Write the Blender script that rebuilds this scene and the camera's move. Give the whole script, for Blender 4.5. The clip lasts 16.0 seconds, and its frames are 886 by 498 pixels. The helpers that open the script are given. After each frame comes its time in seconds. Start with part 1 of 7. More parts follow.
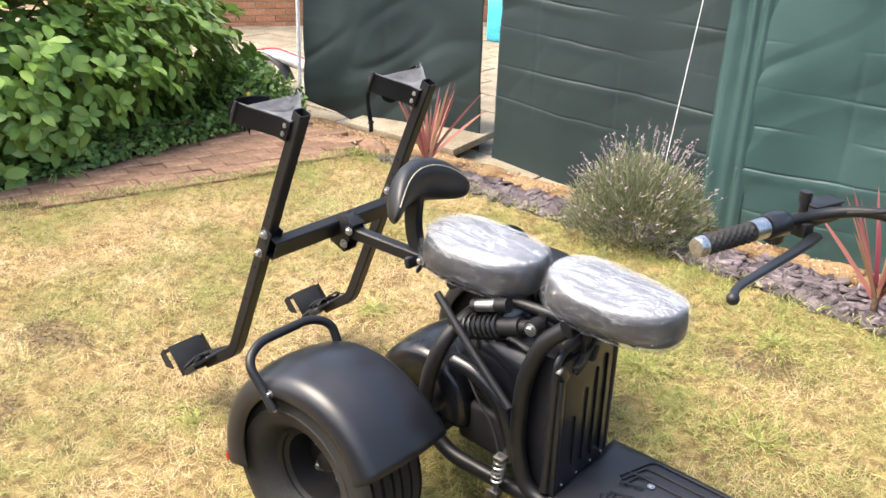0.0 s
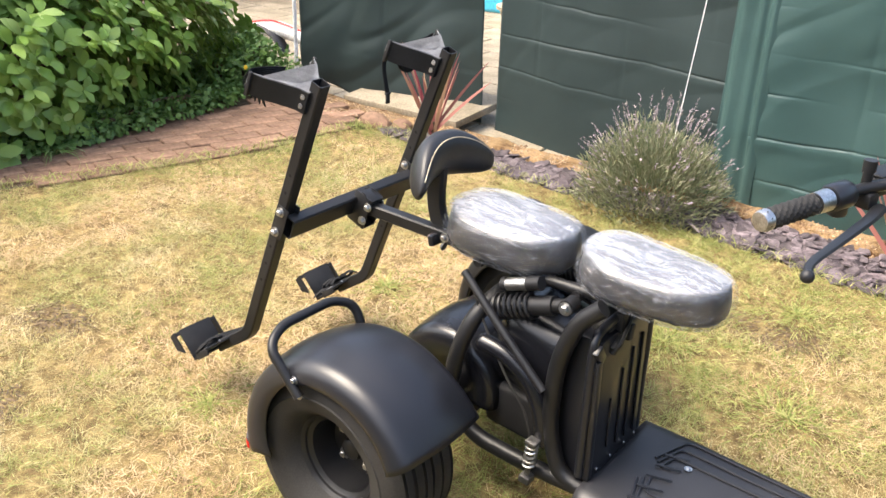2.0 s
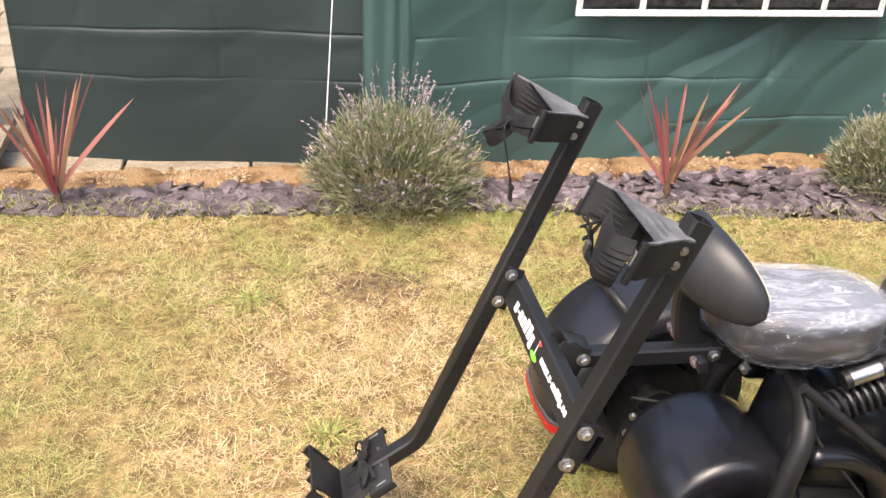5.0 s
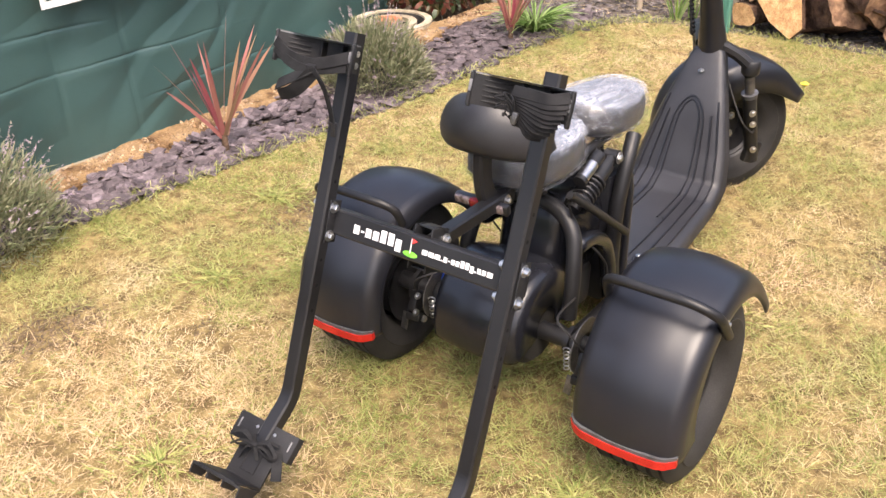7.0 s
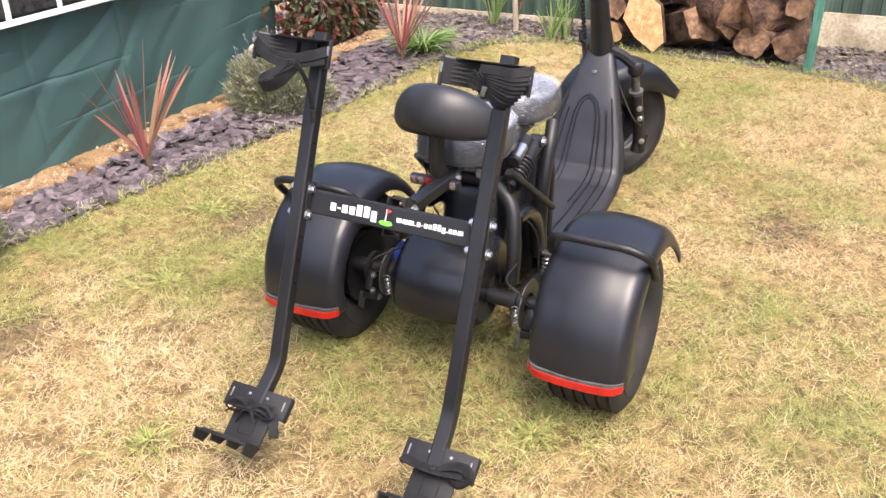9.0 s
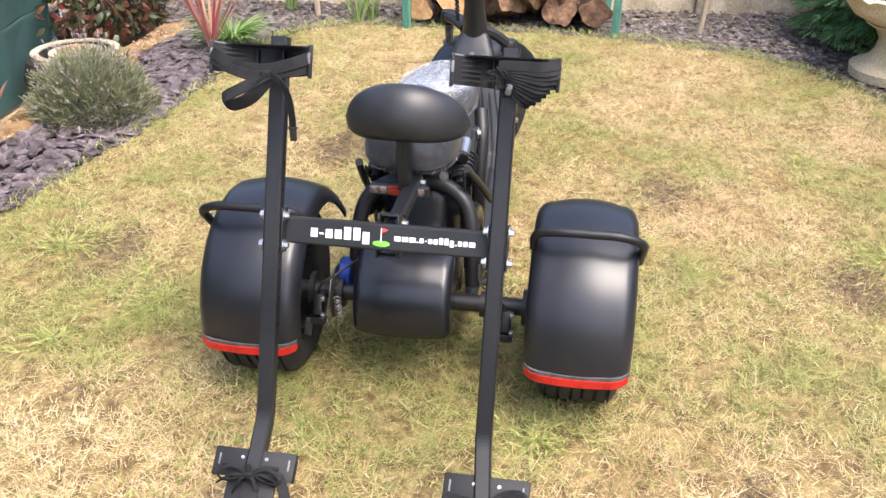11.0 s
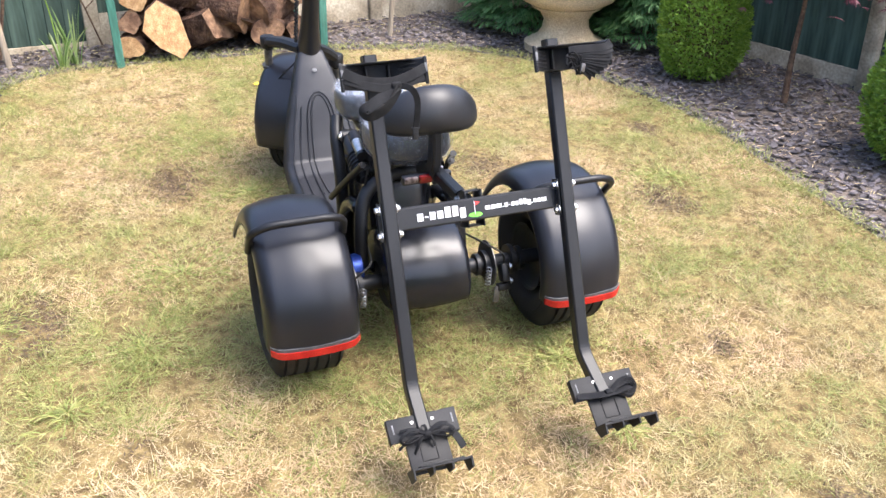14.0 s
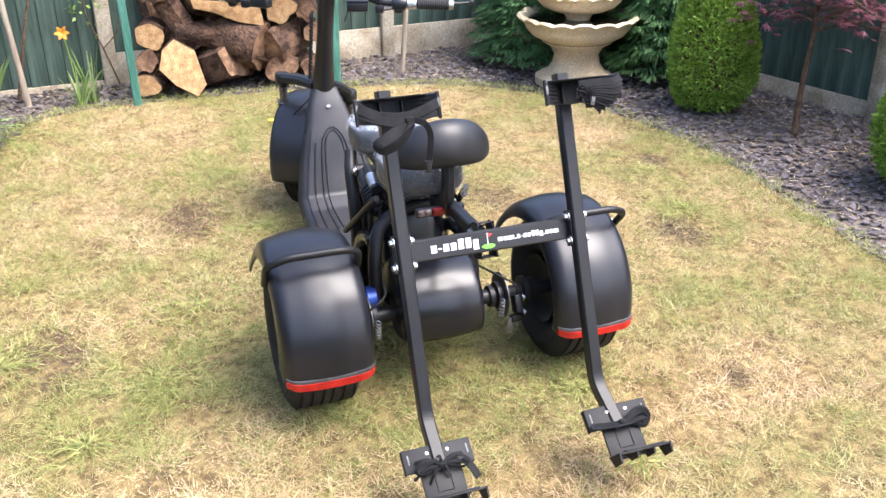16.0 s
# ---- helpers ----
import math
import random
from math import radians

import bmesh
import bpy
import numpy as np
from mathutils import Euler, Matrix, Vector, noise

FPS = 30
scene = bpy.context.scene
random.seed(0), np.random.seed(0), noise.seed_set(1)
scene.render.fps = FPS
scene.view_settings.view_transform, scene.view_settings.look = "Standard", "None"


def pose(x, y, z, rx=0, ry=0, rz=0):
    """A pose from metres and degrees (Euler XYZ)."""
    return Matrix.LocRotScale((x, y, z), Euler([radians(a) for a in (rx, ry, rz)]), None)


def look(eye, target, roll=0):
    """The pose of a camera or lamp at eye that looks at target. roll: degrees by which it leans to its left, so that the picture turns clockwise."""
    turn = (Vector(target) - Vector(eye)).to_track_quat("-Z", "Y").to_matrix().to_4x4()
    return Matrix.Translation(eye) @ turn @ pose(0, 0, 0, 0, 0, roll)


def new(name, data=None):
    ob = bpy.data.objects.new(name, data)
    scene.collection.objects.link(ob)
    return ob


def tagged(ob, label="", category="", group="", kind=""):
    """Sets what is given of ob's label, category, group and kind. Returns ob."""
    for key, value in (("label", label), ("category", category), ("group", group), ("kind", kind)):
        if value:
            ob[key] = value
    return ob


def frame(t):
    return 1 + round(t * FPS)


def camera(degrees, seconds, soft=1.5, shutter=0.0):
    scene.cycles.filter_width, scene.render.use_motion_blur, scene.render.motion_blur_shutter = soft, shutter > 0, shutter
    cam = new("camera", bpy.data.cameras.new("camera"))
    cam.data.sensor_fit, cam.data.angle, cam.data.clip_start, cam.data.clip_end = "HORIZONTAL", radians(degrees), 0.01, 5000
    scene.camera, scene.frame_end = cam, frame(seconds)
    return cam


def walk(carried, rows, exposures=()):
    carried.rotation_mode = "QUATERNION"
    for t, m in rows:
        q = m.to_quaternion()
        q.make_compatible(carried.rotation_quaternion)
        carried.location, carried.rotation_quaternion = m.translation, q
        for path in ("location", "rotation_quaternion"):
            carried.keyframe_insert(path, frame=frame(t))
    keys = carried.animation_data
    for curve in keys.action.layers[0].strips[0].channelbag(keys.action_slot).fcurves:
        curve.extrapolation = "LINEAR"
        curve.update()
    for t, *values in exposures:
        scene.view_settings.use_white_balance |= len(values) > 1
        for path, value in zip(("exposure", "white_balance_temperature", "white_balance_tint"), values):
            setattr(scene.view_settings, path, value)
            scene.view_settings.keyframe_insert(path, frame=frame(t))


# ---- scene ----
cam = camera(51.4, 16.0, soft=1.5)
PATH = [
    (0, (1.024, -1.767, 1.6), (-0.104, -0.315, 0.813), 2.5),
    (0.5, (1.016, -1.759, 1.596), (-0.115, -0.315, 0.798), 2.3),
    (1, (1.013, -1.749, 1.595), (-0.125, -0.31, 0.798), 2.0),
    (1.5, (0.998, -1.748, 1.588), (-0.13, -0.305, 0.785), 2.0),
    (2, (0.891, -1.745, 1.561), (-0.203, -0.296, 0.723), 2.1),
    (2.5, (0.684, -1.683, 1.541), (-0.321, -0.187, 0.674), 2.2),
    (3, (0.344, -1.555, 1.539), (-0.496, 0.049, 0.691), 3.3),
    (3.1, (0.277, -1.548, 1.543), (-0.52, 0.079, 0.696), 3.8),
    (5.5, (-1.453, -1.194, 1.571), (-0.765, 0.412, 0.598), 2.5),
    (6, (-1.626, -1.049, 1.562), (-0.59, 0.376, 0.617), 1.8),
    (6.5, (-1.882, -1.02, 1.552), (-0.581, 0.156, 0.591), -0.3),
    (7, (-2.078, -1.047, 1.564), (-0.669, -0.02, 0.584), -0.9),
    (7.5, (-2.22, -1.051, 1.561), (-0.725, -0.128, 0.605), -0.7),
    (8, (-2.407, -1.034, 1.564), (-0.859, -0.174, 0.635), -1.1),
    (8.5, (-2.473, -1.034, 1.565), (-0.897, -0.198, 0.66), -0.8),
    (9, (-2.479, -1.019, 1.556), (-0.889, -0.218, 0.645), -0.3),
    (9.5, (-2.48, -0.975, 1.552), (-0.871, -0.237, 0.621), 0.3),
    (10, (-2.464, -0.851, 1.55), (-0.806, -0.232, 0.619), 0.6),
    (10.2, (-2.447, -0.764, 1.541), (-0.765, -0.219, 0.606), 0.6),
    (12.3, (-2.51, 0.15, 1.566), (-0.768, -0.003, 0.596), 1.1),
    (12.5, (-2.505, 0.231, 1.58), (-0.772, -0.008, 0.61), 1.5),
    (13, (-2.499, 0.413, 1.552), (-0.814, -0.037, 0.573), 1.4),
    (13.5, (-2.627, 0.681, 1.561), (-0.99, 0.089, 0.577), 0.5),
    (14, (-2.758, 0.848, 1.609), (-1.09, 0.223, 0.7), 0.4),
    (14.5, (-2.8, 0.877, 1.62), (-1.102, 0.242, 0.775), 0.6),
    (15, (-2.799, 0.875, 1.623), (-1.091, 0.246, 0.795), 0.3),
    (15.5, (-2.796, 0.871, 1.62), (-1.084, 0.261, 0.787), -0.1),
    (16, (-2.785, 0.86, 1.617), (-1.077, 0.25, 0.774), -0.4),
]
walk(cam, [(t, look(eye, target, roll)) for t, eye, target, roll in PATH],
     [(0.0, 1.88, 6850, 8), (3.0, 1.82, 6950, 8), (5.5, 1.63, 7100, 15), (8.5, 1.68, 6700, 15), (12.5, 1.75, 6200, 11), (16.0, 1.88, 6050, 13)])
# ==== world ====
world = bpy.data.worlds.new("sky")
scene.world = world
world.use_nodes = True
_n = world.node_tree.nodes
_bg = _n["Background"]
_sky = _n.new("ShaderNodeTexSky")
_sky.sky_type = "NISHITA"
_sky.sun_disc = False
_sky.sun_elevation = radians(59)
_sky.sun_rotation = radians(223)
_sky.air_density, _sky.dust_density, _sky.ozone_density = 1.0, 5.0, 1.5
world.node_tree.links.new(_sky.outputs[0], _bg.inputs[0])
_bg.inputs[1].default_value = 0.15
sun = new("sun", bpy.data.lights.new("sun", "SUN"))
sun.data.energy, sun.data.angle, sun.data.color = 1.3, radians(36), (1.0, 0.94, 0.85)
sun.matrix_basis = look((-2.4, -2.6, 6.0), (0, 0, 0))


# ---- helpers of this scene ----
def part(name, bm, mat, parent=None, label="", angle=40, kind=""):
    """One mesh object from a bmesh given in world places (or in the thing's own, when the thing stands at the origin)."""
    bmesh.ops.recalc_face_normals(bm, faces=bm.faces[:])
    me = bpy.data.meshes.new(name)
    bm.to_mesh(me)
    bm.free()
    return link_mesh(name, me, mat, parent, label, angle, kind)


def link_mesh(name, me, mat, parent=None, label="", angle=40, kind=""):
    if mat is not None and not me.materials:
        me.materials.append(mat)
    if angle:
        me.shade_smooth()
        me.set_sharp_from_angle(angle=radians(angle))
    ob = new(name, me)
    if parent is not None:
        ob.parent = parent
        if parent.type == "EMPTY":
            ob.matrix_parent_inverse = Matrix.Translation(parent.location).inverted()
    if label or kind:
        tagged(ob, label=label, kind=kind)
    return ob


def thing(name, loc, label, category, group="", kind=""):
    ob = new(name)
    ob.empty_display_size = 0.05
    ob.location = loc
    return tagged(ob, label, category, group, kind)


def V(*a):
    return Vector(a)


def box(bm, size, m=Matrix(), bevel=0.0, seg=2):
    d = bmesh.ops.create_cube(bm, size=1.0)
    vs = d["verts"]
    bmesh.ops.scale(bm, vec=size, verts=vs)
    if bevel:
        es = list({e for v in vs for e in v.link_edges})
        r = bmesh.ops.bevel(bm, geom=es, offset=bevel, segments=seg, affect="EDGES", profile=0.5)
        vs = list({v for f in r["faces"] for v in f.verts} | {v for v in vs if v.is_valid})
    bmesh.ops.transform(bm, matrix=m, verts=vs)
    return bm


def spline(pts, k=6):
    """A smooth line through the points."""
    P = [Vector(p) for p in pts]
    P = [P[0] * 2 - P[1]] + P + [P[-1] * 2 - P[-2]]
    out = []
    for i in range(1, len(P) - 2):
        for j in range(k):
            t = j / k
            a, b, c, d = P[i - 1:i + 3]
            out.append(0.5 * (2 * b + (c - a) * t + (2 * a - 5 * b + 4 * c - d) * t * t + (3 * b - a - 3 * c + d) * t ** 3))
    return out + [P[-2]]


def fillet(pts, r, k=5):
    """The polyline with its corners rounded at radius r."""
    P = [Vector(p) for p in pts]
    out = [P[0]]
    for a, b, c in zip(P, P[1:], P[2:]):
        u, w = (a - b), (c - b)
        d = min(r, u.length * 0.49, w.length * 0.49)
        s, e = b + u.normalized() * d, b + w.normalized() * d
        for j in range(k + 1):
            t = j / k
            out.append((1 - t) ** 2 * s + 2 * t * (1 - t) * b + t * t * e)
    return out + [P[-1]]


def sweep(bm, pts, ring, closed=False, cap=True, up=None, scales=None):
    """Sweeps a ring of (u, v) offsets along the points."""
    P = [Vector(p) for p in pts]
    n = len(P)
    rows = []
    T = [(P[(i + 1) % n] - P[i - 1]) if closed else (P[min(i + 1, n - 1)] - P[max(i - 1, 0)]) for i in range(n)]
    T = [t.normalized() for t in T]
    ref = Vector(up) if up else (V(0, 0, 1) if abs(T[0].z) < 0.9 else V(0, 1, 0))
    nrm = (ref - T[0] * ref.dot(T[0])).normalized()
    for i in range(n):
        nrm = (nrm - T[i] * nrm.dot(T[i]))
        nrm.normalize()
        bi = T[i].cross(nrm)
        s = scales[i] if scales else 1.0
        rows.append([bm.verts.new(P[i] + (bi * u + nrm * w) * s) for u, w in ring])
    m = len(ring)
    for i in range(n if closed else n - 1):
        a, b = rows[i], rows[(i + 1) % n]
        for j in range(m):
            bm.faces.new((a[j], a[(j + 1) % m], b[(j + 1) % m], b[j]))
    if cap and not closed:
        bm.faces.new(rows[0][::-1])
        bm.faces.new(rows[-1])
    return bm


def circle(r, n=10):
    return [(r * math.cos(2 * math.pi * i / n), r * math.sin(2 * math.pi * i / n)) for i in range(n)]


def square(w, h, b=0.004):
    w, h = w / 2, h / 2
    return [(w - b, -h), (w, -h + b), (w, h - b), (w - b, h), (-w + b, h), (-w, h - b), (-w, -h + b), (-w + b, -h)]


def tube(bm, pts, r, n=10, **k):
    return sweep(bm, pts, circle(r, n), **k)


def rod(bm, a, b, r, n=10, r2=None):
    return sweep(bm, [a, b], circle(r, n), scales=[1.0, (r2 if r2 is not None else r) / r])


def lathe(bm, prof, n=32, m=Matrix(), close=False):
    """Turns (radius, height) points round z; then m."""
    rows = []
    for i in range(n):
        a = 2 * math.pi * i / n
        rows.append([bm.verts.new(m @ V(r * math.cos(a), r * math.sin(a), z)) for r, z in prof])
    k = len(prof)
    for i in range(n):
        a, b = rows[i], rows[(i + 1) % n]
        for j in range(k if close else k - 1):
            bm.faces.new((a[j], b[j], b[(j + 1) % k], a[(j + 1) % k]))
    bmesh.ops.remove_doubles(bm, verts=bm.verts[:], dist=1e-5)
    return bm


def frame_to(a, b):
    """A pose at a whose z points to b."""
    return Matrix.Translation(a) @ (Vector(b) - Vector(a)).to_track_quat("Z", "Y").to_matrix().to_4x4()


def bolt(bm, at, way, r=0.008, h=0.007):
    m = frame_to(at, Vector(at) + Vector(way))
    lathe(bm, [(0, 0), (r * 1.7, 0), (r * 1.7, 0.002), (r * 1.05, 0.002)], 12, m)
    lathe(bm, [(r, 0.002), (r, h), (r * 0.8, h + 0.0015), (0, h + 0.0015)], 6, m)


def array_mesh(name, verts, faces_flat, k):
    """A mesh from arrays: verts (n, 3); faces_flat (m, k)."""
    me = bpy.data.meshes.new(name)
    verts, faces_flat = np.asarray(verts, np.float32), np.asarray(faces_flat, np.int32)
    me.vertices.add(len(verts))
    me.vertices.foreach_set("co", verts.ravel())
    me.loops.add(faces_flat.size)
    me.loops.foreach_set("vertex_index", faces_flat.ravel())
    me.polygons.add(len(faces_flat))
    me.polygons.foreach_set("loop_start", np.arange(0, faces_flat.size, k, dtype=np.int32))
    me.polygons.foreach_set("loop_total", np.full(len(faces_flat), k, np.int32))
    me.update(calc_edges=True)
    return me


def unit(a):
    return a / np.maximum(np.linalg.norm(a, axis=-1, keepdims=True), 1e-9)


def blades(name, base, way, length, width, droop=0.3, seg=3, fold=0.0, rng=None):
    """Narrow leaves: strips from base along way that bend over by droop, tapering to a point."""
    rng = rng or np.random.default_rng(1)
    n = len(base)
    way = unit(way)
    side = unit(np.cross(way, rng.normal(size=(n, 3)) * 0.5 + np.array([0, 0, 1.0])))
    length, width, droop = (np.broadcast_to(np.asarray(q, float), (n,))[:, None] for q in (length, width, droop))
    flat = way * np.array([1, 1, 0]) + 1e-6
    V_, F = [], []
    for s in range(seg + 1):
        t = s / seg
        c = base + way * length * t + (unit(flat) * 0.4 - np.array([0, 0, 1.0])) * droop * length * t * t
        w = width * (1.0 if s == 0 else (1 - t) ** 0.7 * (0.75 + t)) * 0.5
        V_ += [c - side * w, c + side * w]
    idx = np.arange(n)
    for s in range(seg):
        F.append(np.stack([2 * s * n + idx, (2 * s + 1) * n + idx, (2 * s + 3) * n + idx, (2 * s + 2) * n + idx], 1))
    return array_mesh(name, np.concatenate(V_), np.concatenate(F), 4)


def leaves(name, at, way, up, length, width, cup=0.25):
    """Broad leaves: a midrib with two folded, pointed halves."""
    n = len(at)
    way = unit(way)
    side = unit(np.cross(way, up))
    nrm = np.cross(side, way)
    L, W = (np.broadcast_to(np.asarray(q, float), (n,))[:, None] for q in (length, width))
    mid = [at + way * L * t - nrm * L * d for t, d in ((0, 0), (0.32, -0.03), (0.6, 0.0), (0.84, 0.07), (1.0, 0.15))]
    V_ = mid[:]
    for sgn in (-1, 1):
        for t, w, d in ((0.2, 0.3, 0.01), (0.52, 0.5, 0.03), (0.82, 0.33, 0.09)):
            V_.append(at + way * L * t + side * sgn * W * w + nrm * (W * w * cup - L * d))
    return _leaf_mesh(name, V_, n)


def _leaf_mesh(name, V_, n):
    idx = np.arange(n)
    tri = [(0, 1, 5), (1, 6, 5), (1, 2, 6), (2, 7, 6), (2, 3, 7), (3, 4, 7), (0, 8, 1), (1, 8, 9), (1, 9, 2), (2, 9, 10), (2, 10, 3), (3, 10, 4)]
    return array_mesh(name, np.concatenate(V_), np.concatenate([np.stack([k * n + idx for k in t], 1) for t in tri]), 3)


# ---- materials ----
def material(name, rough=0.5, metal=0.0, spec=0.5):
    m = bpy.data.materials.new(name)
    m.use_nodes = True
    b = m.node_tree.nodes["Principled BSDF"]
    b.inputs["Roughness"].default_value, b.inputs["Metallic"].default_value = rough, metal
    b.inputs["Specular IOR Level"].default_value = spec
    return m, m.node_tree.nodes, m.node_tree.links, b


def mixed(name, a, c, scale=8.0, rough=(0.4, 0.6), metal=0.0, bump=0.1, grain=60.0, spec=0.5, detail=5.0, third=None, island=0.0, objrand=0.0, dist=0.004, stretch=(1, 1, 1)):
    """Two colours by soft noise, fine grain in colour, roughness and relief."""
    m, N, L, b = material(name, rough[0], metal, spec)
    tc = N.new("ShaderNodeTexCoord")
    mp = N.new("ShaderNodeMapping")
    mp.inputs["Scale"].default_value = stretch
    L.new(tc.outputs["Object"], mp.inputs[0])
    n1, n2 = N.new("ShaderNodeTexNoise"), N.new("ShaderNodeTexNoise")
    for q, s, d in ((n1, scale, detail), (n2, grain, 4.0)):
        q.inputs["Scale"].default_value, q.inputs["Detail"].default_value = s, d
        L.new(mp.outputs[0], q.inputs["Vector"])
    r = N.new("ShaderNodeValToRGB")
    r.color_ramp.elements[0].position, r.color_ramp.elements[1].position = 0.36, 0.64
    r.color_ramp.elements[0].color, r.color_ramp.elements[1].color = (*a, 1), (*c, 1)
    if third:
        e = r.color_ramp.elements.new(0.5)
        e.color = (*third, 1)
    L.new(n1.outputs[0], r.inputs[0])
    col = r.outputs[0]
    hs = N.new("ShaderNodeHueSaturation")
    add = N.new("ShaderNodeMapRange")
    add.inputs["From Min"].default_value, add.inputs["From Max"].default_value = 0.3, 0.7
    add.inputs["To Min"].default_value, add.inputs["To Max"].default_value = 0.75, 1.25
    L.new(n2.outputs[0], add.inputs[0])
    val = add.outputs[0]
    for src, amt in (("island", island), ("object", objrand)):
        if amt:
            g = N.new("ShaderNodeNewGeometry") if src == "island" else N.new("ShaderNodeObjectInfo")
            mr = N.new("ShaderNodeMapRange")
            mr.inputs["To Min"].default_value, mr.inputs["To Max"].default_value = 1 - amt, 1 + amt
            L.new(g.outputs["Random Per Island" if src == "island" else "Random"], mr.inputs[0])
            mu = N.new("ShaderNodeMath")
            mu.operation = "MULTIPLY"
            L.new(val, mu.inputs[0])
            L.new(mr.outputs[0], mu.inputs[1])
            val = mu.outputs[0]
    L.new(val, hs.inputs["Value"])
    L.new(col, hs.inputs["Color"])
    L.new(hs.outputs[0], b.inputs["Base Color"])
    rr = N.new("ShaderNodeMapRange")
    rr.inputs["To Min"].default_value, rr.inputs["To Max"].default_value = rough
    L.new(n1.outputs[0], rr.inputs[0])
    L.new(rr.outputs[0], b.inputs["Roughness"])
    if bump:
        bp = N.new("ShaderNodeBump")
        bp.inputs["Strength"].default_value, bp.inputs["Distance"].default_value = bump, dist
        L.new(n2.outputs[0], bp.inputs["Height"])
        L.new(bp.outputs[0], b.inputs["Normal"])
    return m


def leafy(name, stops, rough=0.45, patch=None, thin=0.25, patch_scale=1.2):
    """Leaves and grass: a colour for each leaf out of the stops, shifted by soft patches; light shines through a little."""
    m, N, L, b = material(name, rough, 0.0, 0.35)
    g = N.new("ShaderNodeNewGeometry")
    r = N.new("ShaderNodeValToRGB")
    els = r.color_ramp.elements
    for i, c in enumerate(stops):
        p = i / max(len(stops) - 1, 1)
        e = els[0] if i == 0 else els[-1] if i == len(stops) - 1 else els.new(p)
        e.color = (*c, 1)
    L.new(g.outputs["Random Per Island"], r.inputs[0])
    col = r.outputs[0]
    if patch:
        tc, n1 = N.new("ShaderNodeTexCoord"), N.new("ShaderNodeTexNoise")
        n1.inputs["Scale"].default_value, n1.inputs["Detail"].default_value = patch_scale, 4.0
        L.new(tc.outputs["Object"], n1.inputs["Vector"])
        mr = N.new("ShaderNodeMapRange")
        mr.inputs["From Min"].default_value, mr.inputs["From Max"].default_value = 0.48, 0.66
        L.new(n1.outputs[0], mr.inputs[0])
        mx = N.new("ShaderNodeMix")
        mx.data_type = "RGBA"
        L.new(mr.outputs[0], mx.inputs[0])
        L.new(col, mx.inputs[6])
        r2 = N.new("ShaderNodeValToRGB")
        r2.color_ramp.elements[0].color, r2.color_ramp.elements[1].color = (*patch[0], 1), (*patch[1], 1)
        L.new(g.outputs["Random Per Island"], r2.inputs[0])
        L.new(r2.outputs[0], mx.inputs[7])
        col = mx.outputs[2]
    L.new(col, b.inputs["Base Color"])
    if thin:
        t, ms = N.new("ShaderNodeBsdfTranslucent"), N.new("ShaderNodeMixShader")
        L.new(col, t.inputs[0])
        ms.inputs[0].default_value = thin
        L.new(b.outputs[0], ms.inputs[1])
        L.new(t.outputs[0], ms.inputs[2])
        L.new(ms.outputs[0], N["Material Output"].inputs[0])
    return m


M = {}
M["plastic"] = mixed("satin black plastic", (0.009, 0.0095, 0.0125), (0.014, 0.0146, 0.019), 3.0, (0.29, 0.36), bump=0.05, grain=900, dist=0.0006)
M["coat"] = mixed("black powder coat", (0.008, 0.008, 0.0092), (0.014, 0.014, 0.0155), 6.0, (0.36, 0.48), bump=0.12, grain=700, spec=0.38, dist=0.0006)
M["dull"] = mixed("dull black plastic", (0.01, 0.01, 0.011), (0.018, 0.018, 0.0195), 9.0, (0.5, 0.65), bump=0.15, grain=400, spec=0.3, dist=0.0008)
# pale grey for the painted sheen on the cradle tops and for worn slots
M["paled"] = mixed("pale grey plastic", (0.1, 0.1, 0.105), (0.19, 0.19, 0.195), 22.0, (0.55, 0.7), bump=0.2, grain=300, spec=0.4, dist=0.0008)
M["rubber"] = mixed("tyre rubber", (0.016, 0.0155, 0.0155), (0.03, 0.0285, 0.0275), 9.0, (0.6, 0.8), bump=0.15, grain=300, spec=0.3, dist=0.001)
M["vinyl"] = mixed("black vinyl", (0.013, 0.013, 0.015), (0.021, 0.021, 0.0235), 12.0, (0.36, 0.48), bump=0.25, grain=450, dist=0.001)
M["web"] = mixed("black webbing", (0.011, 0.011, 0.012), (0.02, 0.02, 0.021), 30.0, (0.75, 0.9), bump=0.3, grain=500, spec=0.15, dist=0.001)
M["steel"] = mixed("zinc steel", (0.42, 0.42, 0.43), (0.58, 0.58, 0.58), 40.0, (0.26, 0.44), metal=1.0, bump=0.05, grain=300)
M["dull_steel"] = mixed("dull cast metal", (0.1, 0.1, 0.105), (0.2, 0.19, 0.18), 30.0, (0.35, 0.55), metal=0.8, bump=0.15, grain=250)
M["red"] = mixed("red lens", (0.38, 0.012, 0.01), (0.5, 0.02, 0.014), 20.0, (0.2, 0.3), bump=0.05, grain=300)
M["trim_grey"] = mixed("grey trim", (0.06, 0.06, 0.063), (0.085, 0.085, 0.09), 30.0, (0.4, 0.5), bump=0.02)
M["white_print"] = mixed("white print", (0.72, 0.72, 0.72), (0.8, 0.8, 0.8), 30.0, (0.45, 0.5), bump=0.0)
M["green_print"] = mixed("green print", (0.12, 0.5, 0.03), (0.16, 0.56, 0.05), 30.0, (0.45, 0.5), bump=0.0)
M["red_print"] = mixed("red print", (0.6, 0.03, 0.03), (0.68, 0.05, 0.04), 30.0, (0.45, 0.5), bump=0.0)
M["blue"] = mixed("blue anodised metal", (0.01, 0.025, 0.16), (0.015, 0.045, 0.24), 30.0, (0.3, 0.4), metal=0.5, bump=0.02)
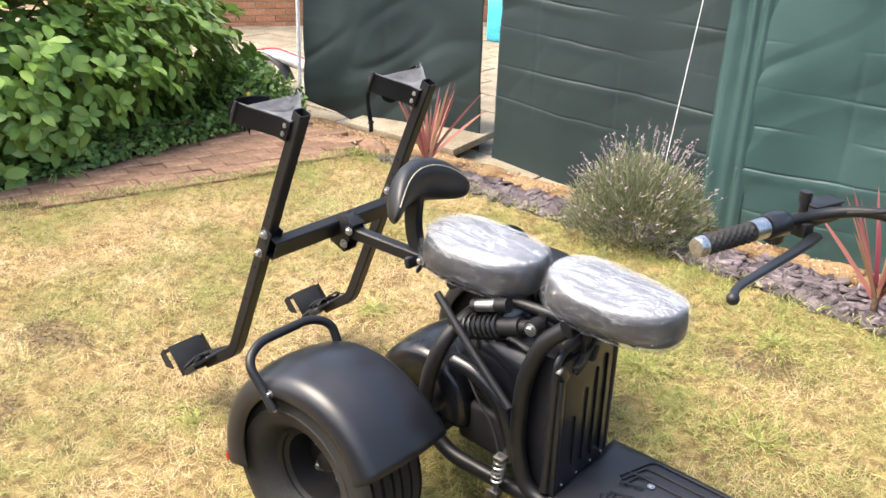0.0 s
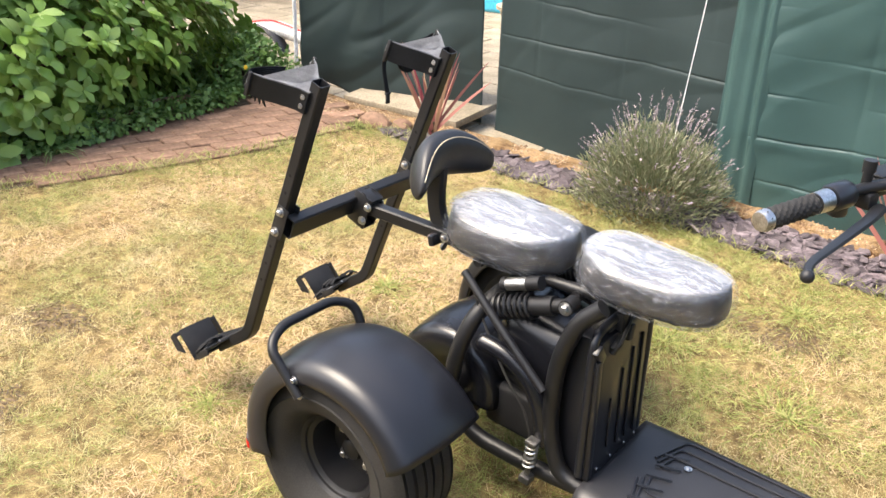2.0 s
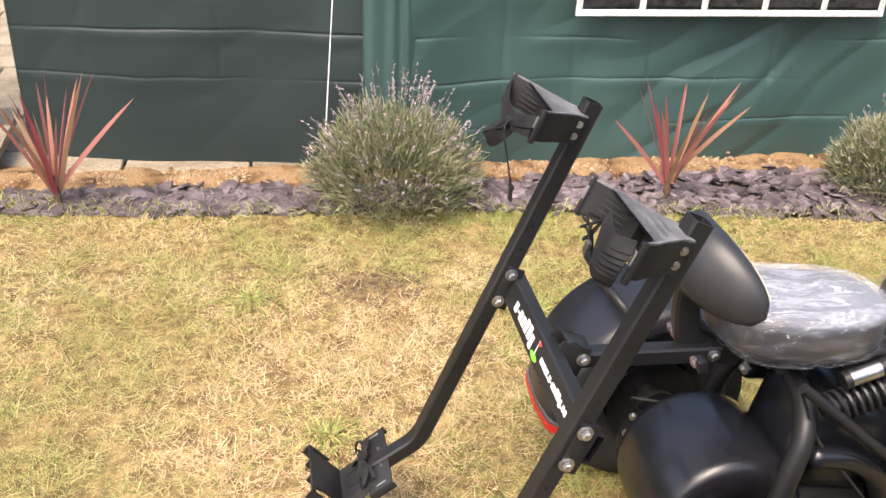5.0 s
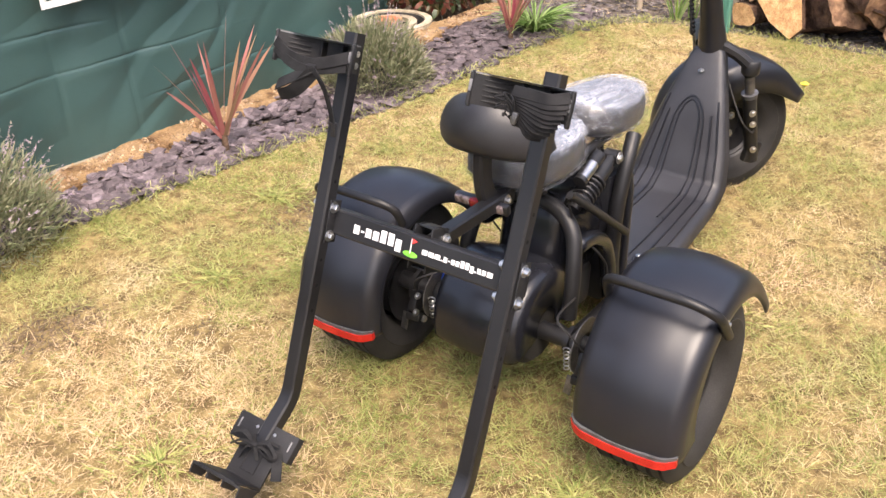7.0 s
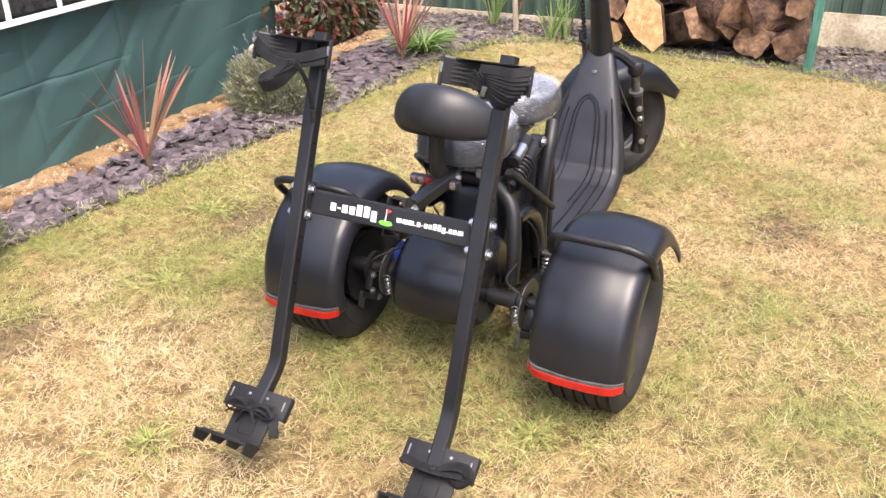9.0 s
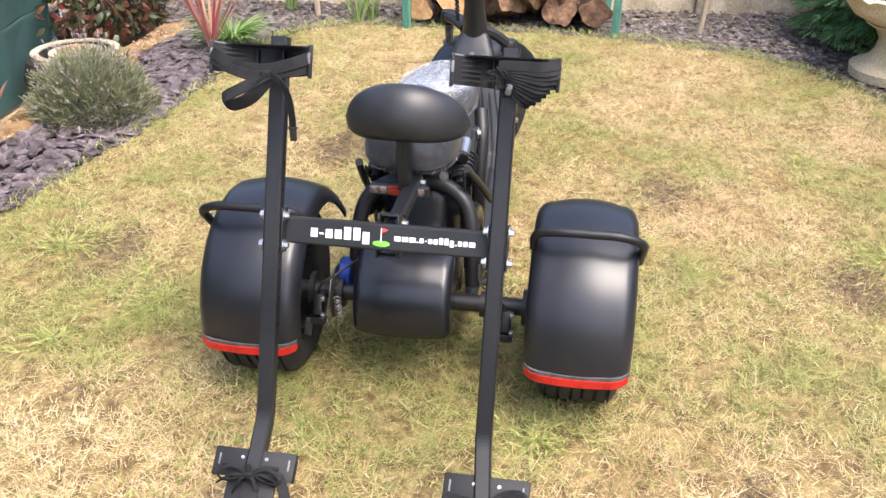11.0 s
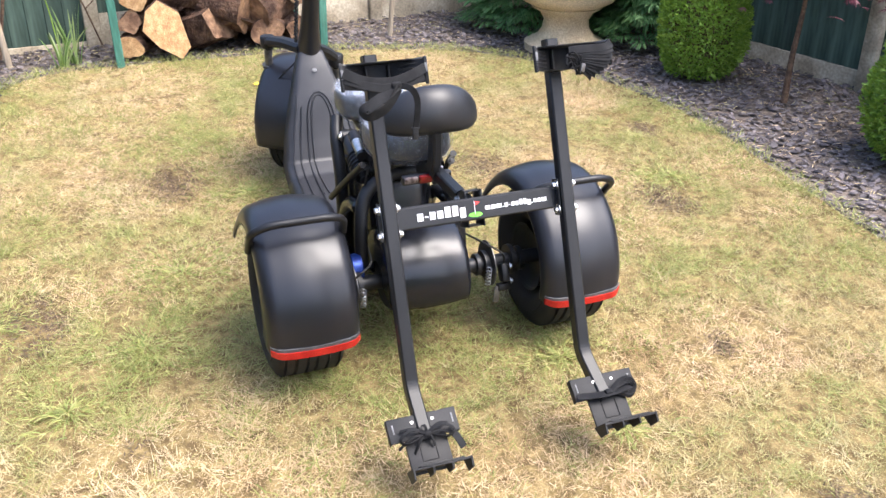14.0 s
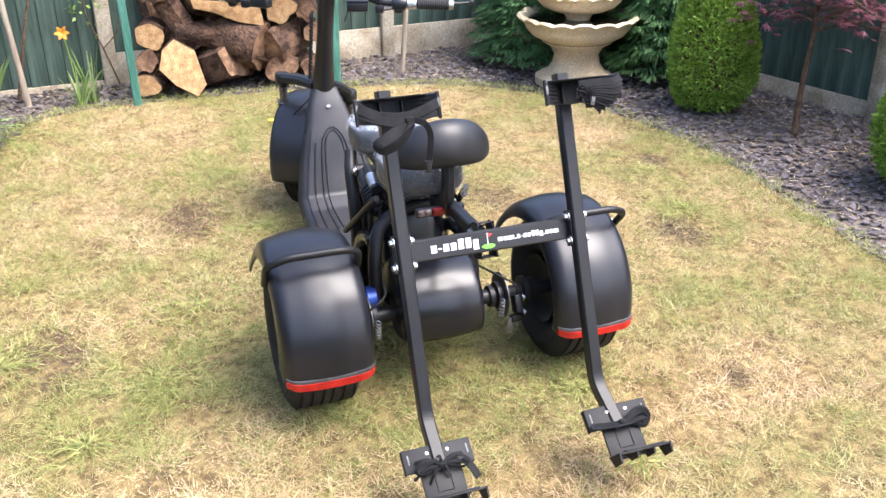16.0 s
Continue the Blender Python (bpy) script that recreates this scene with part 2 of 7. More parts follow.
M["cream"] = mixed("cast cream stone", (0.42, 0.33, 0.21), (0.64, 0.54, 0.38), 3.0, (0.7, 0.85), bump=0.35, grain=90, spec=0.3, third=(0.54, 0.45, 0.3), detail=8.0)
M["concrete"] = mixed("weathered concrete", (0.25, 0.21, 0.15), (0.45, 0.4, 0.31), 5.0, (0.8, 0.95), bump=0.5, grain=60, spec=0.2, third=(0.36, 0.31, 0.23))
M["fence"] = mixed("green stained boards", (0.031, 0.054, 0.044), (0.066, 0.1, 0.08), 5.0, (0.65, 0.85), bump=0.35, grain=40, spec=0.2, objrand=0.25, stretch=(1, 1, 0.12))
M["green_post"] = mixed("green painted post", (0.03, 0.13, 0.095), (0.07, 0.2, 0.15), 14.0, (0.6, 0.75), bump=0.3, grain=60, stretch=(1, 1, 0.2))
M["stake"] = mixed("grey timber", (0.28, 0.23, 0.17), (0.42, 0.36, 0.28), 14.0, (0.75, 0.9), bump=0.4, grain=60, spec=0.2, stretch=(1, 1, 0.15))
M["bark"] = mixed("log bark", (0.04, 0.024, 0.018), (0.16, 0.095, 0.062), 11.0, (0.85, 0.95), bump=1.0, grain=45, spec=0.15, objrand=0.35, dist=0.025, third=(0.1, 0.062, 0.045))
M["cut_wood"] = mixed("cut wood", (0.4, 0.23, 0.11), (0.58, 0.38, 0.2), 26.0, (0.7, 0.85), bump=0.6, grain=130, spec=0.2, objrand=0.2, third=(0.5, 0.31, 0.15), dist=0.01)
M["soil"] = mixed("soil", (0.07, 0.05, 0.035), (0.13, 0.095, 0.065), 6.0, (0.9, 0.98), bump=0.8, grain=60, spec=0.15, dist=0.02)
M["ground"] = mixed("sandy earth", (0.2, 0.14, 0.08), (0.34, 0.25, 0.15), 3.0, (0.9, 0.97), bump=0.8, grain=70, spec=0.15, dist=0.015)
M["grit"] = mixed("sandy concrete grit", (0.08, 0.04, 0.018), (0.31, 0.21, 0.115), 7.0, (0.85, 0.95), bump=1.0, grain=110, spec=0.2, dist=0.014, third=(0.26, 0.165, 0.08), detail=9.0)
M["slate"] = mixed("plum slate", (0.082, 0.064, 0.07), (0.19, 0.155, 0.165), 14.0, (0.55, 0.85), bump=0.4, grain=90, spec=0.3, island=0.45, objrand=0.45)
M["shard"] = mixed("brown grey slate shards", (0.078, 0.067, 0.068), (0.17, 0.148, 0.148), 14.0, (0.6, 0.85), bump=0.3, grain=90, spec=0.25, island=0.35)
M["slate_bed"] = mixed("slate crumbs", (0.09, 0.072, 0.06), (0.19, 0.155, 0.13), 25.0, (0.8, 0.95), bump=0.9, grain=70, spec=0.15, dist=0.015)
M["brick"] = mixed("red block paving", (0.15, 0.095, 0.066), (0.26, 0.172, 0.118), 5.0, (0.8, 0.95), bump=0.8, grain=45, spec=0.2, objrand=0.24, third=(0.2, 0.122, 0.085), detail=9.0)
M["slab"] = mixed("buff paving slab", (0.19, 0.16, 0.115), (0.29, 0.25, 0.19), 4.0, (0.75, 0.9), bump=0.4, grain=70, spec=0.25, objrand=0.16)
M["wall_brick"] = mixed("orange brick", (0.36, 0.15, 0.08), (0.48, 0.23, 0.13), 6.0, (0.8, 0.95), bump=0.4, grain=60, spec=0.2, objrand=0.2)
M["terracotta"] = mixed("terracotta", (0.42, 0.17, 0.09), (0.52, 0.25, 0.15), 8.0, (0.75, 0.9), bump=0.3, grain=60)
M["white_paint"] = mixed("white paint", (0.68, 0.68, 0.67), (0.8, 0.8, 0.79), 12.0, (0.4, 0.55), bump=0.1, grain=80)
M["pole_white"] = mixed("white pole", (0.7, 0.71, 0.72), (0.8, 0.8, 0.8), 12.0, (0.3, 0.45), bump=0.03)
M["dark_pane"] = mixed("dark window film", (0.012, 0.013, 0.016), (0.035, 0.036, 0.04), 25.0, (0.12, 0.3), bump=0.15, grain=40)
M["lawn_soil"] = mixed("dry thatch", (0.13, 0.09, 0.042), (0.32, 0.24, 0.11), 26.0, (0.9, 0.97), bump=0.9, grain=160, spec=0.1, dist=0.01, third=(0.21, 0.155, 0.07))

# ---- ground, lawn, beds, paths ----
LAWN = spline([(-2.56, 1.9, 0), (-2.3, 2.02, 0), (-1.6, 1.9, 0), (-0.5, 1.85, 0), (0.4, 1.74, 0), (1.5, 1.6, 0), (2.55, 1.56, 0), (3.05, 1.4, 0), (3.27, 1.05, 0),
               (3.29, 0.3, 0), (3.25, -0.5, 0), (3.1, -1.05, 0), (2.85, -1.5, 0), (2.35, -1.86, 0), (1.4, -2.09, 0), (0.37, -2.02, 0), (-0.3, -1.95, 0),
               (-1.6, -1.95, 0), (-3.2, -2.0, 0), (-3.95, -2.0, 0), (-3.4, -0.8, 0), (-3.07, 0.1, 0), (-2.84, 0.68, 0), (-2.64, 1.26, 0), (-2.56, 1.9, 0)], 4)[:-1]
LAWN_XY = np.array([(p.x, p.y) for p in LAWN])
PATH_XY = np.array([(-3.9, -1.95), (-3.4, -0.8), (-3.07, 0.1), (-2.84, 0.68), (-2.64, 1.26), (-2.56, 1.9), (-2.6, 2.12), (-3.4, 2.2), (-3.32, 1.58), (-3.34, 0.73), (-3.5, 0.3), (-3.85, -0.8), (-4.35, -1.95)])


def inside(poly, x, y):
    hit = np.zeros(np.shape(x), bool)
    for (ax, ay), (bx, by) in zip(poly, np.roll(poly, -1, 0)):
        cross = (ay > y) != (by > y)
        hit ^= cross & (x < (bx - ax) * (y - ay) / (by - ay + 1e-12) + ax)
    return hit


def flat_sheet(name, poly, z, mat, label, depth=0.31, kind="structure", category="ground"):
    bm = bmesh.new()
    top = [bm.verts.new((x, y, z)) for x, y in poly]
    f = bm.faces.new(top)
    r = bmesh.ops.extrude_face_region(bm, geom=[f])
    bmesh.ops.translate(bm, vec=(0, 0, -depth), verts=[v for v in r["geom"] if isinstance(v, bmesh.types.BMVert)])
    bmesh.ops.triangulate(bm, faces=[q for q in bm.faces if len(q.verts) > 4])
    return tagged(part(name, bm, mat, angle=30), label, category, kind=kind)


bm = bmesh.new()
bmesh.ops.create_grid(bm, x_segments=8, y_segments=8, size=600)
bmesh.ops.translate(bm, vec=(0, 0, -0.3), verts=bm.verts[:])
tagged(part("ground", bm, M["ground"], angle=0), "bare sandy brown earth round the garden", "ground", kind="structure")

lawn = flat_sheet("lawn", LAWN_XY, -0.018, M["lawn_soil"], "parched yellow lawn with patches of green", 0.31)
def lawn_grass(name, straw, green, rough=0.6):
    """Blades that are straw or green in drifting patches, bleached or browned in smaller ones."""
    m, N, L, b = material(name, rough, 0.0, 0.3)
    g, tc = N.new("ShaderNodeNewGeometry"), N.new("ShaderNodeTexCoord")

    def ramp(stops):
        r = N.new("ShaderNodeValToRGB")
        els = r.color_ramp.elements
        for i, c in enumerate(stops):
            e = els[0] if i == 0 else els[-1] if i == len(stops) - 1 else els.new(i / (len(stops) - 1))
            e.color = (*c, 1)
        L.new(g.outputs["Random Per Island"], r.inputs[0])
        return r.outputs[0]

    def patch(scale, lo, hi, top, seed):
        n, mp, mr = N.new("ShaderNodeTexNoise"), N.new("ShaderNodeMapping"), N.new("ShaderNodeMapRange")
        mp.inputs["Location"].default_value = (seed, seed * 0.7, 0)
        L.new(tc.outputs["Object"], mp.inputs[0])
        L.new(mp.outputs[0], n.inputs["Vector"])
        n.inputs["Scale"].default_value, n.inputs["Detail"].default_value = scale, 6.0
        mr.inputs["From Min"].default_value, mr.inputs["From Max"].default_value, mr.inputs["To Max"].default_value = lo, hi, top
        L.new(n.outputs[0], mr.inputs[0])
        return mr.outputs[0]

    def mix(f, a, c):
        x = N.new("ShaderNodeMix")
        x.data_type = "RGBA"
        L.new(f, x.inputs[0])
        L.new(a, x.inputs[6])
        L.new(c, x.inputs[7])
        return x.outputs[2]
    col = mix(patch(1.25, 0.44, 0.57, 0.95, 3.0), ramp(straw), ramp(green))
    col = mix(patch(3.4, 0.54, 0.68, 0.7, 9.0), col, ramp([(0.42, 0.28, 0.14), (0.3, 0.19, 0.09), (0.54, 0.37, 0.19)]))
    col = mix(patch(2.3, 0.54, 0.68, 0.7, 17.0), col, ramp([(0.74, 0.61, 0.4), (0.6, 0.49, 0.3)]))
    L.new(col, b.inputs["Base Color"])
    t, ms = N.new("ShaderNodeBsdfTranslucent"), N.new("ShaderNodeMixShader")
    L.new(col, t.inputs[0])
    ms.inputs[0].default_value = 0.22
    L.new(b.outputs[0], ms.inputs[1])
    L.new(t.outputs[0], ms.inputs[2])
    L.new(ms.outputs[0], N["Material Output"].inputs[0])
    return m


M["grass"] = lawn_grass("dry grass", [(0.7, 0.525, 0.34), (0.54, 0.39, 0.22), (0.75, 0.585, 0.39), (0.47, 0.34, 0.185), (0.65, 0.48, 0.29), (0.72, 0.54, 0.345)], [(0.22, 0.24, 0.06), (0.48, 0.43, 0.18), (0.15, 0.19, 0.045), (0.5, 0.46, 0.23), (0.3, 0.32, 0.1)])
M["grass_green"] = leafy("green grass", [(0.15, 0.2, 0.05), (0.27, 0.31, 0.09), (0.42, 0.41, 0.16), (0.34, 0.36, 0.11)], 0.55, None, 0.3)
M["grass_dead"] = leafy("dead grass", [(0.1, 0.065, 0.04), (0.2, 0.135, 0.08), (0.06, 0.042, 0.03), (0.26, 0.19, 0.11)], 0.7, None, 0.1)
rng = np.random.default_rng(5)
DEAD = [(1.24, 0.65, 0.26, 0.14), (-1.8, -0.36, 0.16, 0.12), (-1.5, -0.75, 0.14, 0.1), (0.35, -1.35, 0.2, 0.13), (-0.72, -0.88, 0.09, 0.06), (-0.9, 1.3, 0.2, 0.12), (0.15, 1.2, 0.22, 0.12), (1.17, -1.74, 0.13, 0.09),
        (-0.62, 0.93, 0.05, 0.04), (-1.7, -1.0, 0.16, 0.1), (1.0, -0.75, 0.2, 0.13)]
TUFT = [(-0.13, 0.87, 0.14), (-1.0, -0.35, 0.07), (0.15, 1.37, 0.16), (-0.62, -0.35, 0.1), (-0.4, 1.1, 0.1), (0.35, 0.7, 0.2), (-1.3, 1.25, 0.2), (0.3, -0.35, 0.12), (-1.1, 0.55, 0.12), (0.55, -1.5, 0.16), (1.0, 0.35, 0.2)]


GREEN = [(3.03, 0.20, 0.35), (1.67, 0.62, 0.22), (1.12, 0.39, 0.25), (1.26, -2.04, 0.30), (0.56, -1.57, 0.30), (-0.45, 0.20, 0.20), (-0.28, 0.91, 0.25), (-0.35, -0.13, 0.30), (1.94, 0.27, 0.45), (1.6, 0.62, 0.35), (0.29, 0.69, 0.3), (-0.14, 0.9, 0.35), (-0.72, 0.25, 0.25), (-0.43, -0.19, 0.4), (-0.36, 0.15, 0.35), (-0.27, -0.88, 0.25), (0.25, -1.02, 0.3), (-0.26, -1.4, 0.3),
         (0.94, 1.2, 0.35), (2.7, -0.2, 0.5), (0.4, 1.5, 0.3), (-2.3, 1.3, 0.5), (0.14, 1.5, 0.25), (0.2, -0.1, 0.5), (-1.5, -0.1, 0.2), (2.3, 1.1, 0.4)]


def edge_distance(x, y):
    d = np.full(x.shape, 9.0)
    for a, b in zip(LAWN_XY, np.roll(LAWN_XY, -1, 0)):
        ab = b - a
        t = np.clip(((x - a[0]) * ab[0] + (y - a[1]) * ab[1]) / (ab @ ab + 1e-9), 0, 1)
        d = np.minimum(d, np.hypot(x - a[0] - t * ab[0], y - a[1] - t * ab[1]))
    return d


def lawn_points(n, grow=0.0):
    x, y = rng.uniform(-3.6, 3.4, n), rng.uniform(-2.15, 2.1, n)
    k = inside(LAWN_XY, x, y)
    return x[k], y[k]


def dead_mask(x, y):
    k = np.zeros(x.shape, bool)
    for cx, cy, a, b in DEAD:
        k |= ((x - cx) / a) ** 2 + ((y - cy) / b) ** 2 < rng.uniform(0.1, 1.3, x.shape)
    return k


x, y = lawn_points(900000)
lump = np.array([noise.noise((a * 7.0, b * 7.0, 0.0)) + 0.7 * noise.noise((a * 17.0, b * 17.0, 4.0)) for a, b in zip(x, y)])
k = rng.random(x.shape) < np.clip(0.66 + 0.7 * lump, 0.3, 1.0)
x, y, lump = x[k], y[k], lump[k]
k = dead_mask(x, y) & (rng.random(x.shape) < 0.95)
xd, yd = x[k], y[k]
x, y, lump = x[~k], y[~k], lump[~k]
lush = np.clip(0.5 - edge_distance(x, y) * 1.4, 0.05, 0.5)
for cx, cy, q in GREEN:
    lush += 0.36 * np.exp(-((x - cx) ** 2 + (y - cy) ** 2) / (q * q))
green = rng.random(x.shape) < np.clip(lush + 0.25 * lump, 0.0, 0.8)
for nm, sel, mat, hi, lab in (("dry_grass", ~green, M["grass"], 0.03, "short dry straw-coloured grass blades"), ("green_grass", green, M["grass_green"], 0.036, "short green grass blades")):
    n = int(sel.sum())
    lean = rng.normal(size=(n, 2)) * 0.8
    me = blades(nm, np.stack([x[sel], y[sel], np.full(n, -0.02)], 1), np.concatenate([lean, np.full((n, 1), 0.6)], 1), rng.uniform(0.5, 1.0, n) ** 2 * 2.2 * hi * (1 + 0.6 * np.clip(lump[sel], -0.6, 0.8)), rng.uniform(0.0015, 0.0037, n), 0.25, 1, rng=rng)
    tagged(link_mesh(nm, me, mat, angle=0), lab, "grass", kind="stuff")
n = len(xd)
me = blades("dead_grass", np.stack([xd, yd, np.full(n, -0.018)], 1), np.concatenate([rng.normal(size=(n, 2)), np.full((n, 1), 0.35)], 1), rng.uniform(0.015, 0.03, n), 0.004, 0.3, 2, rng=rng)
tagged(link_mesh("dead_grass", me, M["grass_dead"], angle=0), "brown dead patches of matted grass", "grass", kind="stuff")
tb, tw, tl = [], [], []
for cx, cy, r in TUFT:
    n = int(260 * r / 0.1)
    a, q = rng.uniform(0, 6.28, n), r * np.abs(rng.normal(size=n)) * 0.9
    tb.append(np.stack([cx + q * np.cos(a), cy + q * np.sin(a), np.zeros(n)], 1))
    tw.append(np.stack([np.cos(a) * 0.7, np.sin(a) * 0.9, np.full(n, 0.45)], 1) + rng.normal(size=(n, 3)) * 0.3)
    tl.append(rng.uniform(0.015, 0.05, n))
me = blades("grass_tufts", np.concatenate(tb), np.concatenate(tw), np.concatenate(tl), 0.004, 0.4, 3, rng=rng)
tagged(link_mesh("grass_tufts", me, M["grass_green"], angle=0), "greener weedy tufts in the lawn", "grass", kind="stuff")

# long grass along the edge of the beds
EDGE = 5200
t = rng.integers(0, len(LAWN_XY), EDGE)
p = LAWN_XY[t] + (np.roll(LAWN_XY, -1, 0)[t] - LAWN_XY[t]) * rng.random((EDGE, 1)) + rng.normal(size=(EDGE, 2)) * 0.035
me = blades("edge_grass", np.concatenate([p, np.zeros((EDGE, 1))], 1), np.concatenate([rng.normal(size=(EDGE, 2)) * 0.6, np.ones((EDGE, 1))], 1), rng.uniform(0.025, 0.07, EDGE), 0.0035, 0.4, 3, rng=rng)
tagged(link_mesh("edge_grass", me, M["grass_green"], angle=0), "ragged longer grass along the lawn edge", "grass", kind="stuff")

# plum slate beds
slate_border = flat_sheet("slate_border", [(-2.45, 2.2), (-2.5, 1.7), (-0.5, 1.6), (2.6, 1.4), (3.3, 1.2), (3.2, 2.2)], -0.03, M["slate_bed"], "narrow bed of plum slate chippings")
flat_sheet("slate_bed", [(3.0, 3.3), (3.0, 1.1), (3.1, 0.3), (3.0, -1.0), (2.3, -1.7), (1.4, -1.9), (-4.2, -1.8), (-4.2, -5.2), (4.6, -5.2), (4.6, 3.3)], -0.034, M["slate_bed"], "wide dark bed of slate chippings and soil")


def chip_mesh(name, r, seed, thick=0.012):
    rg = random.Random(seed)
    bm = bmesh.new()
    k = rg.randint(5, 7)
    pts = [(r * rg.uniform(0.65, 1.1) * math.cos(6.283 * i / k), 0.68 * r * rg.uniform(0.65, 1.1) * math.sin(6.283 * i / k)) for i in range(k)]
    f = bm.faces.new([bm.verts.new((*p, 0)) for p in pts])
    q = bmesh.ops.extrude_face_region(bm, geom=[f])
    for v in q["geom"]:
        if isinstance(v, bmesh.types.BMVert):
            v.co = (v.co.x * 0.9, v.co.y * 0.9, thick * rg.uniform(0.7, 1.2))
    bmesh.ops.recalc_face_normals(bm, faces=bm.faces[:])
    me = bpy.data.meshes.new(name)
    bm.to_mesh(me)
    bm.free()
    me.materials.append(M["slate"])
    return me


def chips(name, pts, size, parent_label, z0=0.0, tilt=0.35):
    """Many chips joined into one mesh."""
    base = [chip_mesh("chip_base", 1.0, s, 0.15) for s in range(6)]
    vs, fs, off = [], [], 0
    for i, (px, py) in enumerate(pts):
        me = base[i % 6]
        co = np.array([v.co for v in me.vertices]) * rng.uniform(0.55, 1.35) * size
        e = Euler((rng.normal() * tilt, rng.normal() * tilt, rng.uniform(0, 6.28))).to_matrix()
        vs.append(co @ np.array(e).T + (px, py, z0 + rng.uniform(0, 0.018)))
        fs += [[v + off for v in p.vertices] for p in me.polygons]
        off += len(co)
    me = bpy.data.meshes.new(name)
    me.from_pydata(np.concatenate(vs).tolist(), [], fs)
    tagged(link_mesh(name, me, M["shard" if "shard" in name else "slate"], angle=25), parent_label, "slate", kind="stuff")


def border_edge(x):
    return np.interp(x, [-2.6, -1.6, -0.5, 0.4, 1.5, 2.55, 3.05], [2.0, 1.9, 1.85, 1.74, 1.6, 1.56, 1.42])


px = rng.uniform(-2.4, 3.2, 2600)
py = border_edge(px) + rng.uniform(-0.01, 1.0, 2600) * (2.13 - border_edge(px))
near = (np.abs(px - 0.1) < 1.1) & (rng.random(2600) < 0.29)
chips("slate_chippings", list(zip(px[~near], py[~near])), 0.046, "plum and grey slate chippings in the border", -0.02, 0.2)
base = [chip_mesh("slate_chip", 0.04 * q, 30 + i, 0.009) for i, q in enumerate((0.7, 0.85, 1.0, 1.0, 1.15, 1.3, 1.5))]
for i, (a, b) in enumerate(list(zip(px[near], py[near]))[:300]):
    ob = new("slate_chip", base[i % 7])
    ob.parent = slate_border
    ob.matrix_basis = pose(a, b, rng.uniform(-0.008, 0.008), math.degrees(rng.normal() * 0.25), math.degrees(rng.normal() * 0.25), rng.uniform(0, 360))
qx, qy = rng.uniform(-0.8, 4.5, 32000), rng.uniform(-4.0, 3.0, 32000)
k = ~inside(LAWN_XY, qx, qy) & (((qy < -1.2) & (qy > -3.7)) | (qx > 3.1)) & ~((qy > 1.2) & (qx < 3.0)) & (qx < 4.3)
chips("slate_shards", list(zip(qx[k], qy[k])), 0.023, "dark slate chippings among soil", -0.032, 0.24)
k &= rng.random(k.shape) < 0.3
n = int(k.sum())
me = blades("dry_litter", np.stack([qx[k], qy[k], np.full(n, -0.008)], 1), np.concatenate([rng.normal(size=(n, 2)), np.full((n, 1), 0.12)], 1), rng.uniform(0.015, 0.05, n), 0.004, 0.2, 2, rng=rng)
tagged(link_mesh("dry_litter", me, M["grass"], angle=0), "dry straw and leaf litter on the slate bed", "litter", kind="stuff")

# gritty concrete retaining edge behind the border; the patio behind it lies lower
bm = bmesh.new()
box(bm, (5.5, 0.16, 0.32), pose(0.3, 2.2, -0.152), 0.012)
bmesh.ops.subdivide_edges(bm, edges=[e for e in bm.edges if e.calc_length() > 1], cuts=220)
for v in bm.verts:
    if v.co.z > -0.2:
        v.co += Vector((0, noise.noise(v.co * 5) * 0.03 + noise.noise(v.co * 31) * 0.014, noise.noise(v.co * 9 + V(3, 1, 0)) * 0.016 + noise.noise(v.co * 37 + V(3, 1, 0)) * 0.008))
tagged(part("border_kerb", bm, M["grit"], angle=50), "rough sandy concrete edging stained orange", "kerb", kind="structure")

# ---- gazebo with green side walls ----
M["fabric"] = mixed("dark green woven polyester", (0.029, 0.065, 0.063), (0.039, 0.082, 0.079), 2.0, (0.4, 0.54), bump=0.15, grain=900, spec=0.45, dist=0.0006)
# darker, greyer copy of the same cloth: shade put into its colour
M["fabric_shaded"] = mixed("shaded grey green woven polyester", (0.015, 0.027, 0.028), (0.021, 0.036, 0.037), 2.0, (0.5, 0.62), bump=0.15, grain=900, spec=0.4, dist=0.0006)


